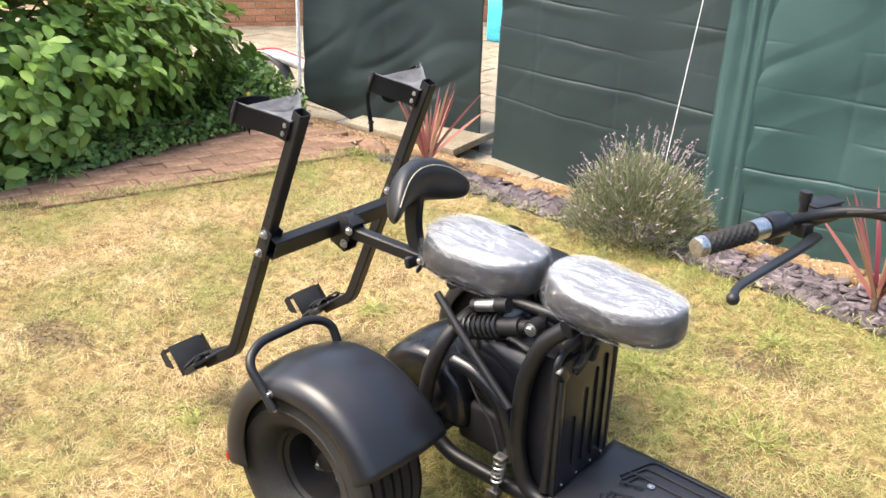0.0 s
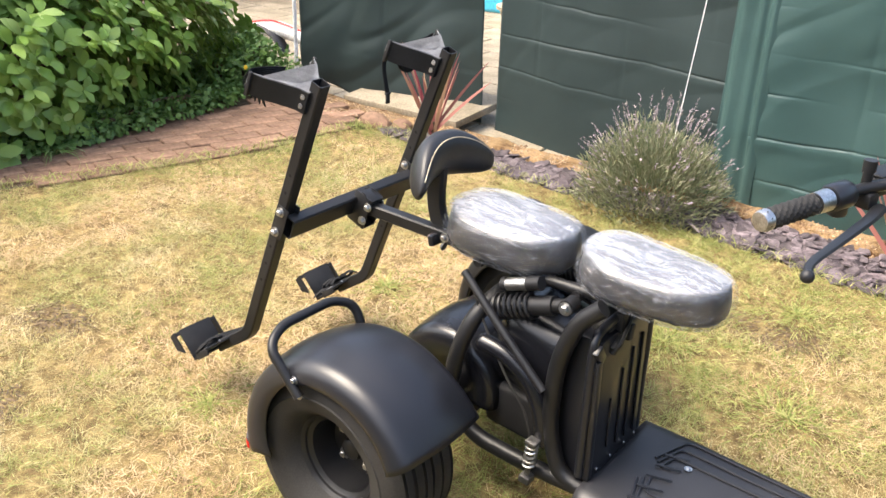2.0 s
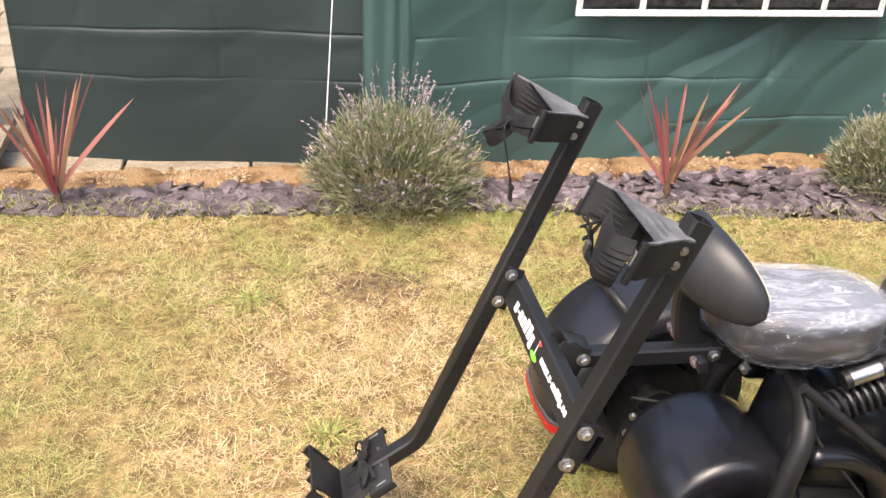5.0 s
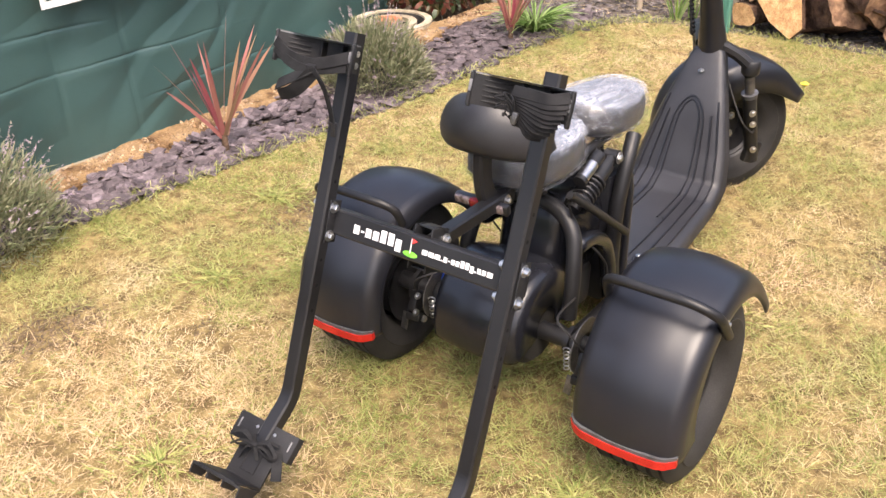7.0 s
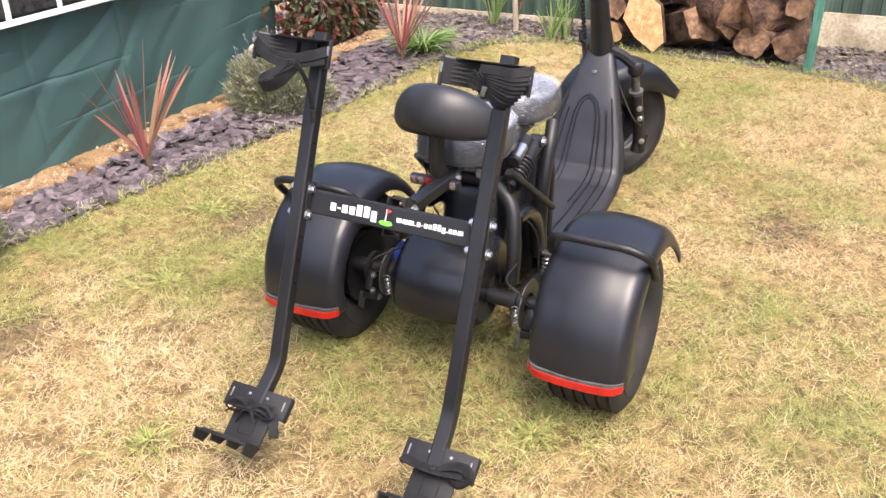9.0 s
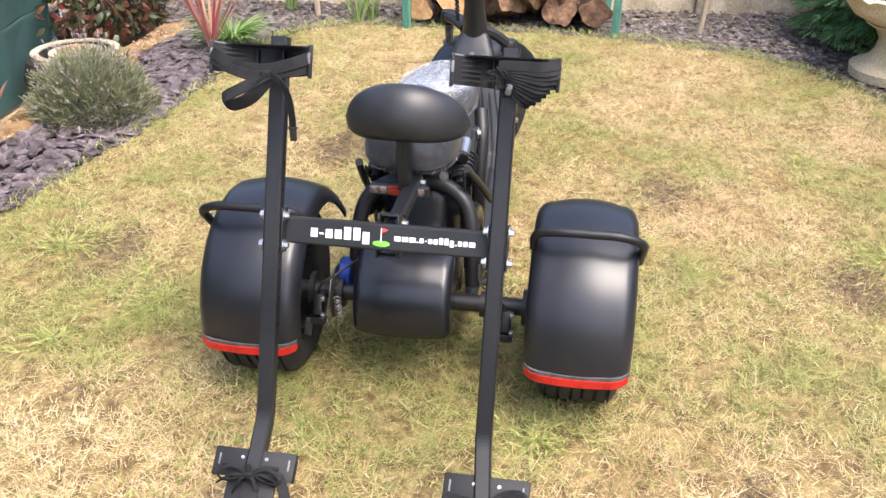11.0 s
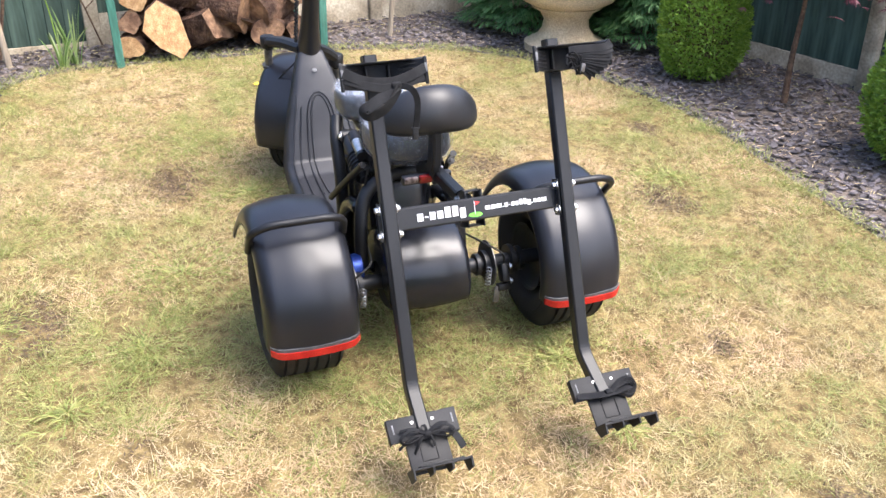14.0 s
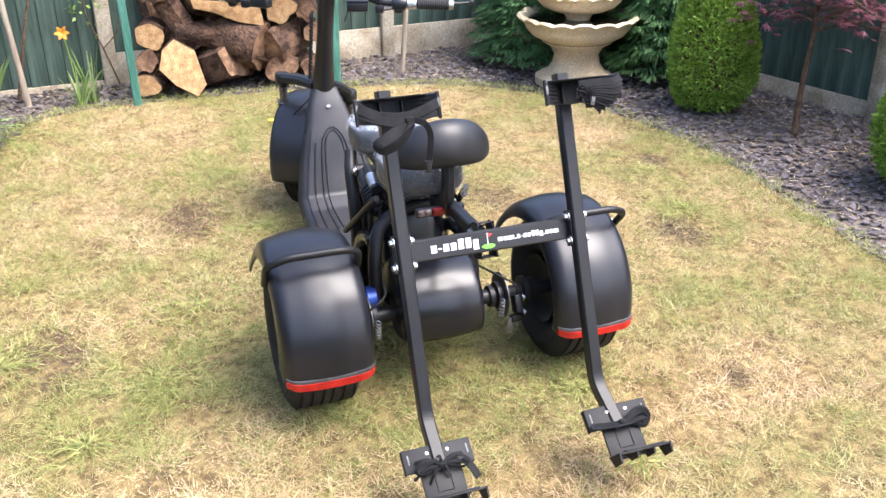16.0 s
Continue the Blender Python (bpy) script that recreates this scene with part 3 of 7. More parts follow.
def drape(bm, a, b, z0, z1, nu, nv, seed, folds=0.012, wrinkle=0.01, creases=(), gather=0.0, lift=None, vertical=()):
    """A hanging sheet from a to b (x, y), with packing creases and soft folds."""
    A, B = Vector((*a, 0)), Vector((*b, 0))
    d = (B - A)
    nrm = V(-d.y, d.x, 0).normalized()
    rows = []
    for j in range(nv + 1):
        row = []
        for i in range(nu + 1):
            u, w = i / nu, j / nv
            p = A + d * u
            s = u * d.length
            low = z0 + (lift(u) if lift else 0.0)
            z = low + (z1 - low) * w
            off = folds * math.sin(s * 5.1 + seed) * (0.4 + 0.6 * (1 - w)) + wrinkle * (noise.noise((s * 1.4 + seed, z * 1.1, 0.3)) + 0.6 * noise.noise((s * 3.4, z * 2.4 + seed, 1.7)))
            off += gather * (math.sin(s * 83 + 2.5 * noise.noise((s * 9, z * 0.6, 3.0))) + 0.5 * math.sin(s * 47 + 1.0)) * (0.45 + 0.55 * w)
            for cz in creases:
                on = max(0.0, min(1.0, 0.45 + 1.9 * noise.noise((s * 1.3 + seed, cz * 7.0, 4.0))))
                cz = cz + 0.014 * math.sin(s * 1.9 + cz * 9 + seed) + 0.006 * noise.noise((s * 6, cz * 5, seed))
                off += on * (0.006 * math.exp(-((z - cz) / 0.0055) ** 2) - 0.004 * math.exp(-((z - cz + 0.03) / 0.03) ** 2))
            for cs in vertical:
                on = max(0.0, min(1.0, 0.5 + 1.8 * noise.noise((z * 1.7 + seed, cs * 7.0, 9.0))))
                off += on * 0.006 * math.exp(-((s - cs - 0.008 * noise.noise((z * 4, cs, seed))) / 0.011) ** 2)
            k1, k2 = s * 0.8 + z * 0.6, z * 0.8 - s * 0.6
            ridge = 1 - abs(noise.noise((k1 * 1.3 + seed * 3, k2 * 4.2, 2.2)))
            off += wrinkle * 0.55 * max(0.0, ridge - 0.72) / 0.28 * (0.5 + 0.5 * noise.noise((s * 0.9, z * 0.9, seed + 5)))
            row.append(bm.verts.new(p + nrm * off + V(0, 0, z)))
        rows.append(row)
    for j in range(nv):
        for i in range(nu):
            bm.faces.new((rows[j][i], rows[j][i + 1], rows[j + 1][i + 1], rows[j + 1][i]))
    return bm


def cloth(name, parent, label, *args, mat="fabric", **kw):
    bm = bmesh.new()
    drape(bm, *args, **kw)
    ob = part(name, bm, M[mat], parent, label, angle=80)
    md = ob.modifiers.new("thickness", "SOLIDIFY")
    md.thickness = 0.003
    return ob


FY, GZ = 2.85, -0.28
gazebo = thing("gazebo", (0, FY, -0.3), "garden gazebo with dark green fabric side walls", "gazebo")
CR = (-0.05, 0.17, 0.38, 0.6, 0.83, 1.1, 1.35)
# the two left panels take the copy with shade painted in
cloth("side_panel", gazebo, "", (-3.95, 2.88), (-2.52, 3.12), GZ + 0.03, 1.8, 90, 120, 1.0, 0.03, 0.05, (0.1, 0.5, 0.9), mat="fabric_shaded", vertical=(0.7,), lift=lambda u: 0.14 * max(0, 1 - u * 2.2))
cloth("side_panel", gazebo, "", (-2.4, 3.12), (-0.7, FY + 0.02), GZ - 0.03, 1.8, 110, 420, 2.0, 0.014, 0.014, CR, mat="fabric_shaded", vertical=(0.33, 0.95, 1.5))
cloth("corner_curtain", gazebo, "gathered green fabric at the gazebo corner", (-0.8, FY - 0.02), (-0.56, FY - 0.04), GZ, 1.8, 150, 40, 0.5, 0.006, 0.02, (), gather=0.011)
cloth("side_panel", gazebo, "", (-0.62, FY), (2.7, FY + 0.02), GZ, 1.8, 230, 420, 4.2, 0.02, 0.034, CR, vertical=(0.5, 0.86, 1.24, 1.9, 2.5))
cloth("side_panel", gazebo, "", (2.7, FY + 0.02), (2.74, FY + 2.4), GZ, 1.8, 50, 40, 6.0, 0.02, 0.02, (0.5, 1.0))
for px, py in ((-3.975, 2.86), (2.74, FY - 0.03)):
    bm = bmesh.new()
    tube(bm, [V(px, py, -0.3), V(px - 0.02, py, 1.85)], 0.014 if px < 0 else 0.006, 10)
    part("pole", bm, M["pole_white"], gazebo, "thin white gazebo pole")
# window strip: white bars on dark film, fixed on the long panel
wz, wx0, wx1 = 0.528, 0.2, 1.75
bm = bmesh.new()
box(bm, (wx1 - wx0, 0.006, 0.62), pose((wx0 + wx1) / 2, FY - 0.065, wz + 0.34))
part("window_film", bm, M["dark_pane"], gazebo, "dark clear window film with scratches")
for k in range(6):
    bm = bmesh.new()
    box(bm, (0.03, 0.008, 0.66), pose(wx0 + (wx1 - wx0) * k / 5, FY - 0.07, wz + 0.34), 0.002)
    part("window_bar", bm, M["white_print"], gazebo, "white printed window bar")
for cz in (wz, wz + 0.34, wz + 0.68):
    bm = bmesh.new()
    box(bm, (wx1 - wx0 + 0.03, 0.008, 0.03), pose((wx0 + wx1) / 2, FY - 0.0705, cz), 0.002)
    part("window_rail", bm, M["white_print"], gazebo, "white printed window rail")
rope = thing("guy_rope", (-0.9, 2.3, 0), "white guy rope with a metal ground peg", "rope")
bm = bmesh.new()
tube(bm, [V(-1.0, 2.7, -0.29), V(-0.86, FY - 0.03, 1.8)], 0.0028, 6)
part("cord", bm, M["white_paint"], rope)
bm = bmesh.new()
tube(bm, fillet([V(-0.56, 2.3, -0.05), V(-0.56, 2.3, 0.08), V(-0.52, 2.3, 0.08), V(-0.52, 2.3, 0.04)], 0.015), 0.006, 8)
box(bm, (0.05, 0.03, 0.02), pose(-0.55, 2.3, 0.06), 0.004)
part("peg", bm, M["steel"], rope, "metal ground peg")
rope2 = thing("guy_rope", (2.9, 2.7, -0.3), "thin white guy rope at the gazebo end", "rope")
bm = bmesh.new()
tube(bm, [V(3.0, 2.6, -0.29), V(2.76, FY, 1.8)], 0.004, 6)
part("cord", bm, M["white_paint"], rope2)

# ---- fences with concrete posts and gravel boards ----


def fence_run(name, a, b, posts, low=(), sunk=0.01, h=1.75, label=""):
    """Boards on concrete gravel boards between posts at the given distances from a; the bays named in low sit on a sunken gravel board."""
    A, B = Vector((*a, 0)), Vector((*b, 0))
    d = B - A
    way = d.normalized()
    ang = math.degrees(math.atan2(d.y, d.x))
    root = tagged(new(name), label or "green stained closeboard fence with concrete posts", "fence", kind="structure")
    root.location = A
    stops = [0.0] + list(posts) + [d.length]
    for q in posts:
        bm = bmesh.new()
        box(bm, (0.1, 0.11, h + 0.4), Matrix.Translation(A + way * q + V(0, 0, h / 2 - 0.15)) @ pose(0, 0, 0, 0, 0, ang), 0.012)
        part("concrete_post", bm, M["concrete"], root)
    shapes = {}
    for i, (q0, q1) in enumerate(zip(stops, stops[1:])):
        top = sunk if i in low else 0.19
        bm = bmesh.new()
        box(bm, (q1 - q0 - 0.1, 0.04, 0.5), Matrix.Translation(A + way * (q0 + q1) / 2 + V(0, 0, top - 0.25)) @ pose(0, 0, 0, 0, 0, ang), 0.008)
        part("gravel_board", bm, M["concrete"], root)
        if top not in shapes:
            bm = bmesh.new()
            box(bm, (0.125, 0.018, h - top), Matrix(), 0.003, 1)
            me = bpy.data.meshes.new("board")
            bm.to_mesh(me)
            bm.free()
            me.materials.append(M["fence"])
            shapes[top] = me
        k = max(1, int((q1 - q0 - 0.1) / 0.112))
        for j in range(k):
            ob = new("board", shapes[top])
            ob.parent = root
            ob.matrix_parent_inverse = Matrix.Translation(A).inverted()
            ob.matrix_basis = Matrix.Translation(A + way * (q0 + 0.05 + (q1 - q0 - 0.1) * (j + 0.5) / k) + V(0, 0, top + (h - top) / 2)) @ pose(0, 0, 0, 0, 0, ang + 4)
        bm = bmesh.new()
        box(bm, (q1 - q0 - 0.1, 0.03, 0.07), Matrix.Translation(A + way * (q0 + q1) / 2 + V(0, 0, top + 0.28)) @ pose(0, 0, 0, 0, 0, ang) @ pose(0, 0.03, 0), 0.006)
        part("rail", bm, M["fence"], root)
    return root


# ---- planting ----
def leaf_cloud(center, radii, n, rg, shell=0.55, squash=0.0):
    """Points in an uneven ellipsoid, more of them near its skin, with outward ways."""
    d = unit(rg.normal(size=(n, 3)))
    d[:, 2] = np.where(d[:, 2] < -squash, -d[:, 2], d[:, 2])
    r = shell + (1 - shell) * rg.random(n) ** 0.5
    lump = np.array([1 + 0.2 * noise.noise(Vector(v) * 2.3) + 0.12 * noise.noise(Vector(v) * 5.1) for v in d])
    return np.array(center) + d * (r * lump)[:, None] * np.array(radii), d


def shrub(name, center, radii, n, size, mat, label, category="shrub", seed=1, stems=14, droop=0.3, wide=0.5, rosette=1, group="", shell=0.5, upw=0.5, low=0.0):
    rg = np.random.default_rng(seed)
    root = thing(name, (center[0], center[1], 0), label, category, group)
    at, out = leaf_cloud(center, radii, n, rg, shell, low)
    at[:, 2] = np.maximum(at[:, 2], 0.03)
    if rosette > 1:
        at = np.repeat(at, rosette, 0)
        axis = unit(np.repeat(out, rosette, 0) + np.array([0, 0, upw]))
        side = unit(np.cross(axis, rg.normal(size=axis.shape)))
        way = side + axis * rg.uniform(0.0, 0.7, (len(at), 1))
        up = axis
    else:
        way = out + rg.normal(size=out.shape) * 0.7 - np.array([0, 0, droop])
        up = out + rg.normal(size=out.shape) * 0.4 + np.array([0, 0, 0.5])
    ln = size * rg.uniform(0.6, 1.25, len(at))
    me = leaves("foliage", at, way, up, ln, ln * wide)
    link_mesh("foliage", me, mat, root, angle=60)
    bm = bmesh.new()
    for i in range(stems):
        j = rg.integers(0, len(at))
        a = V(center[0] + rg.normal() * radii[0] * 0.15, center[1] + rg.normal() * radii[1] * 0.15, -0.01)
        b = Vector(at[j])
        mid = a.lerp(b, 0.5) + V(rg.normal() * 0.04, rg.normal() * 0.04, 0.08)
        pts = spline([a, mid, b], 4)
        sweep(bm, pts, circle(0.009, 5), scales=[1.6 - 1.3 * q / (len(pts) - 1) for q in range(len(pts))])
    part("woody_stem", bm, M["twig"], root, kind="stuff")
    return root


M["twig"] = mixed("brown twig", (0.07, 0.045, 0.03), (0.14, 0.09, 0.06), 20.0, (0.8, 0.9), bump=0.4, grain=80, spec=0.2)
M["hydrangea"] = leafy("broad green leaves", [(0.12, 0.215, 0.04), (0.2, 0.33, 0.068), (0.29, 0.42, 0.11), (0.145, 0.255, 0.048), (0.37, 0.49, 0.17)], 0.24, None, 0.3)
M["cover"] = leafy("ground cover leaves", [(0.06, 0.13, 0.03), (0.11, 0.2, 0.05), (0.17, 0.27, 0.08)], 0.4, None, 0.25)
M["box_leaf"] = leafy("clipped green leaves", [(0.13, 0.24, 0.03), (0.22, 0.36, 0.045), (0.32, 0.47, 0.075), (0.16, 0.28, 0.035)], 0.5, None, 0.3)
M["conifer"] = leafy("blue green conifer", [(0.045, 0.12, 0.04), (0.08, 0.18, 0.06), (0.15, 0.27, 0.1)], 0.55, None, 0.18)
M["red_leaf"] = leafy("red and green leaves", [(0.035, 0.06, 0.024), (0.055, 0.08, 0.028), (0.15, 0.022, 0.02), (0.04, 0.065, 0.024), (0.09, 0.024, 0.022)], 0.35, None, 0.2)
M["maple"] = leafy("purple maple leaves", [(0.09, 0.025, 0.035), (0.15, 0.045, 0.065), (0.2, 0.07, 0.09), (0.12, 0.035, 0.045)], 0.5, None, 0.25)
M["lav_leaf"] = leafy("grey green lavender", [(0.15, 0.175, 0.085), (0.26, 0.26, 0.165), (0.11, 0.14, 0.06), (0.33, 0.3, 0.21)], 0.6, None, 0.2)
M["lav_flower"] = leafy("faded lavender flowers", [(0.24, 0.18, 0.22), (0.3, 0.245, 0.28), (0.26, 0.22, 0.175)], 0.7, None, 0.1)
M["cord_red"] = leafy("crimson cordyline leaves", [(0.24, 0.035, 0.06), (0.34, 0.08, 0.11), (0.36, 0.16, 0.13), (0.28, 0.045, 0.08), (0.38, 0.29, 0.16), (0.3, 0.06, 0.09), (0.42, 0.34, 0.18)], 0.4, None, 0.2)
M["strap"] = leafy("strap leaves", [(0.09, 0.17, 0.04), (0.16, 0.26, 0.07), (0.3, 0.38, 0.16)], 0.4, None, 0.3)


def cordyline(loc, seed, h=0.5, n=22):
    rg = np.random.default_rng(seed)
    root = thing("cordyline", loc, "red spiky cordyline with pink striped leaves in slate", "plant", "cordylines along the border")
    a = rg.uniform(0, 6.28, n)
    rise = rg.uniform(0.8, 4.2, n)
    way = np.stack([np.cos(a), np.sin(a), rise], 1)
    base = np.array(loc) + np.stack([np.cos(a) * 0.012, np.sin(a) * 0.012, rg.uniform(0.05, 0.1, n)], 1)
    me = blades("leaf_fan", base, way, h * rg.uniform(0.65, 1.08, n), 0.022, 0.07, 6, rng=rg)
    link_mesh("leaf_fan", me, M["cord_red"], root, angle=60)
    bm = bmesh.new()
    rod(bm, Vector(loc) + V(0, 0, -0.02), Vector(loc) + V(0, 0, 0.12), 0.016, 8, 0.012)
    part("stem", bm, M["twig"], root)
    return root


def lavender(loc, seed, r=0.33, h=0.42, stalks=220, reach=1.0):
    rg = np.random.default_rng(seed)
    root = thing("lavender_bush", loc, "grey-green lavender bush with faded flower spikes", "lavender", "lavender bushes along the border")
    n = 9000
    d = unit(rg.normal(size=(n, 3)))
    d[:, 2] = np.abs(d[:, 2]) * 0.92 + 0.02
    q = rg.uniform(0.3, 1.0, n) ** 0.6 * np.array([1 + 0.18 * noise.noise(Vector(v) * 3 + V(seed, 0, 0)) for v in d])
    at = np.array(loc) + d * q[:, None] * np.array([r, r, h * 0.86])
    way = unit(d + np.array([0, 0, 0.7]) + rg.normal(size=d.shape) * 0.45)
    me = blades("leaf_mass", at, way, rg.uniform(0.025, 0.055, n), 0.006, 0.1, 2, rng=rg)
    link_mesh("leaf_mass", me, M["lav_leaf"], root, angle=0)
    n = stalks
    d = unit(rg.normal(size=(n, 3)))
    d[:, 2] = np.abs(d[:, 2]) + 0.25
    d = unit(d)
    base = np.array(loc) + d * np.array([r, r, h]) * 0.5
    ln = reach * rg.uniform(0.12, 0.27, n) * (0.7 + 0.45 * np.clip(d[:, 2], 0, 1))
    way = unit(d * np.array([1, 1, 1.25]) + rg.normal(size=d.shape) * 0.1)
    link_mesh("flower_stalk", blades("flower_stalk", base, way, ln, 0.0035, 0.04, 3, rng=rg), M["lav_leaf"], root, angle=0, kind="stuff")
    tip = base + way * ln[:, None] * 0.86
    k = 7
    tips = np.repeat(tip, k, 0) + np.repeat(way, k, 0) * np.tile(np.linspace(0, 0.05, k), n)[:, None]
    w2 = unit(np.repeat(way, k, 0) + rg.normal(size=(n * k, 3)) * 0.8)
    link_mesh("flower_spike", blades("flower_spike", tips, w2, 0.014, 0.008, 0.0, 1, rng=rg), M["lav_flower"], root, angle=0, kind="stuff")
    return root


def strap_clump(name, loc, n, h, seed, label, spread=0.8, width=0.014, droop=0.5, category="plant"):
    rg = np.random.default_rng(seed)
    root = thing(name, loc, label, category)
    a = rg.uniform(0, 6.28, n)
    way = np.stack([np.cos(a) * spread, np.sin(a) * spread, rg.uniform(0.8, 2.0, n)], 1)
    base = np.array(loc) + np.stack([np.cos(a), np.sin(a), 0 * a], 1) * rg.uniform(0, 0.035, (n, 1)) - np.array([0, 0, 0.01])
    link_mesh("leaf_clump", blades("leaf_clump", base, way, h * rg.uniform(0.6, 1.0, n), width, droop, 6, rng=rg), M["strap"], root, angle=60)
    return root

# ---- the trike ----
M["gloss"] = mixed("glossy black plastic", (0.007, 0.0075, 0.01), (0.011, 0.0115, 0.015), 3.0, (0.23, 0.3), bump=0.03, grain=500, dist=0.0006)
trike = thing("mobility_trike", (-0.33, 0.0, 0.0), "matt black three-wheeled electric scooter with golf bag rack on lawn", "trike")
AX, AZ, WR = -0.336, 0.213, 0.235
GX, GZC = -0.312, 0.217


def wheel(name, m, width, sub_nut=True, label=""):
    """A fat low tyre on a black dished rim. m: centre, with local z along the axle, outwards."""
    w, R, r = width / 2, WR, 0.118
    bm = bmesh.new()
    prof = [(r - 0.012, w * 0.5), (r - 0.004, w * 0.57), (r - 0.01, w * 0.46), (r - 0.024, w * 0.38), (r - 0.028, w * -0.08), (0.082, w * -0.22), (0.074, w * -0.12), (0.032, w * -0.1), (0.026, w * 0.1), (0.018, w * 0.14), (0, w * 0.14)]
    lathe(bm, prof, 40, m)
    lathe(bm, [(r - 0.012, w * 0.5), (r - 0.02, 0), (r - 0.012, -w * 0.8), (r - 0.004, -w * 0.86), (r - 0.03, -w * 0.6), (0.06, -w * 0.5), (0, -w * 0.5)], 40, m)
    root = part(name, bm, M["coat"], trike, label or "black dished steel wheel with fat low tyre", 35)
    bm = bmesh.new()
    side = [(r - 0.006, w * 0.5), (r + 0.002, w * 0.62), (r + 0.014, w * 0.8), (r + 0.034, w * 0.95), (r + 0.06, w * 0.995), (r + 0.063, w * 1.005), (r + 0.066, w * 0.98), (R - 0.03, w * 0.95), (R - 0.012, w * 0.86)]
    tread = []
    g = [0.72, 0.42, 0.12]
    for q in g:
        tread += [(R - 0.006 + 0.006 * (1 - q), w * (q + 0.06)), (R - 0.001, w * (q + 0.045)), (R - 0.009, w * (q + 0.035)), (R - 0.009, w * (q - 0.02)), (R - 0.0005, w * (q - 0.035))]
    half = side + tread
    prof = half + [(a, -b) for a, b in reversed(half)]
    lathe(bm, prof, 56, m)
    part("tyre", bm, M["rubber"], root, "black rubber tyre with circumferential grooves", 30)
    if sub_nut:
        for i in range(4):
            a = math.radians(45 + 90 * i)
            bm = bmesh.new()
            p = m @ V(0.052 * math.cos(a), 0.052 * math.sin(a), w * -0.1)
            bolt(bm, p, m.to_3x3() @ V(0, 0, 1), 0.009, 0.012)
            part("wheel_nut", bm, M["steel"], root, angle=30)
    return root


def guard(name, cx, cz, R, y0, y1, a0, a1, skirt, label, n=48, corner=0.035, crown=0.012, flare=0.0, mat="plastic"):
    """A mudguard round the axle line (cx, cz): the arc from a0 to a1 degrees (0 is ahead, 90 up), between y0 and y1, with rounded shoulders and side skirts."""
    bm = bmesh.new()
    rows = []
    yc, h = (y0 + y1) / 2, (y1 - y0) / 2
    for i in range(n + 1):
        t = i / n
        a = math.radians(a0 + (a1 - a0) * t)
        s0, s1 = skirt(t)
        hh = h + flare * max(0.0, 1 - t / 0.22) ** 2
        prof = [(-hh, -s0)]
        for j in range(7):
            q = math.radians(90 * j / 6)
            prof.append((-hh + corner - corner * math.cos(q), -corner + corner * math.sin(q)))
        for j in range(1, 6):
            u = -1 + 2 * j / 6
            prof.append((u * (hh - corner), crown * (1 - u * u)))
        for j in range(7):
            q = math.radians(90 - 90 * j / 6)
            prof.append((hh - corner + corner * math.cos(q), -corner + corner * math.sin(q)))
        prof.append((hh, -s1))
        rows.append([bm.verts.new((cx + (R + q) * math.cos(a), yc + y, cz + (R + q) * math.sin(a))) for y, q in prof])
    for p, q in zip(rows, rows[1:]):
        for j in range(len(p) - 1):
            bm.faces.new((p[j], p[j + 1], q[j + 1], q[j]))
    ob = part(name, bm, M[mat], trike, label, 60)
    md = ob.modifiers.new("thickness", "SOLIDIFY")
    md.thickness, md.offset = 0.005, -1
    return ob


def reflector(parent, cx, cz, R, y0, y1, a0, a1, bend=0.02):
    """A band across the tail of a mudguard, its ends bent forwards."""
    for nm, mat, e, s0, s1, lab in (("reflector", "red", 0.006, a0, a1, "red reflector strip"), ("reflector_trim", "trim_grey", 0.003, a0 - 1.8, a0, "grey rubber trim strip")):
        bm = bmesh.new()
        rows = []
        for j in range(15):
            u = -1 + 2 * j / 14
            y = (y0 + y1) / 2 + u * (y1 - y0) / 2
            cut = bend * max(0.0, abs(u) - 0.72) ** 2 / 0.0784
            row = []
            for a in (s0, s1):
                for dr in (e, -0.004):
                    q = math.radians(a)
                    row.append(bm.verts.new((cx + (R + dr - cut + 0.012 * (1 - u * u)) * math.cos(q), y, cz + (R + dr - cut + 0.012 * (1 - u * u)) * math.sin(q))))
            rows.append(row)
        for p, q in zip(rows, rows[1:]):
            for i, k in ((0, 1), (1, 3), (3, 2), (2, 0)):
                bm.faces.new((p[i], p[k], q[k], q[i]))
        for p in (rows[0], rows[-1]):
            bm.faces.new((p[0], p[1], p[3], p[2]))
        part(nm, bm, M[mat], parent, lab, 40)


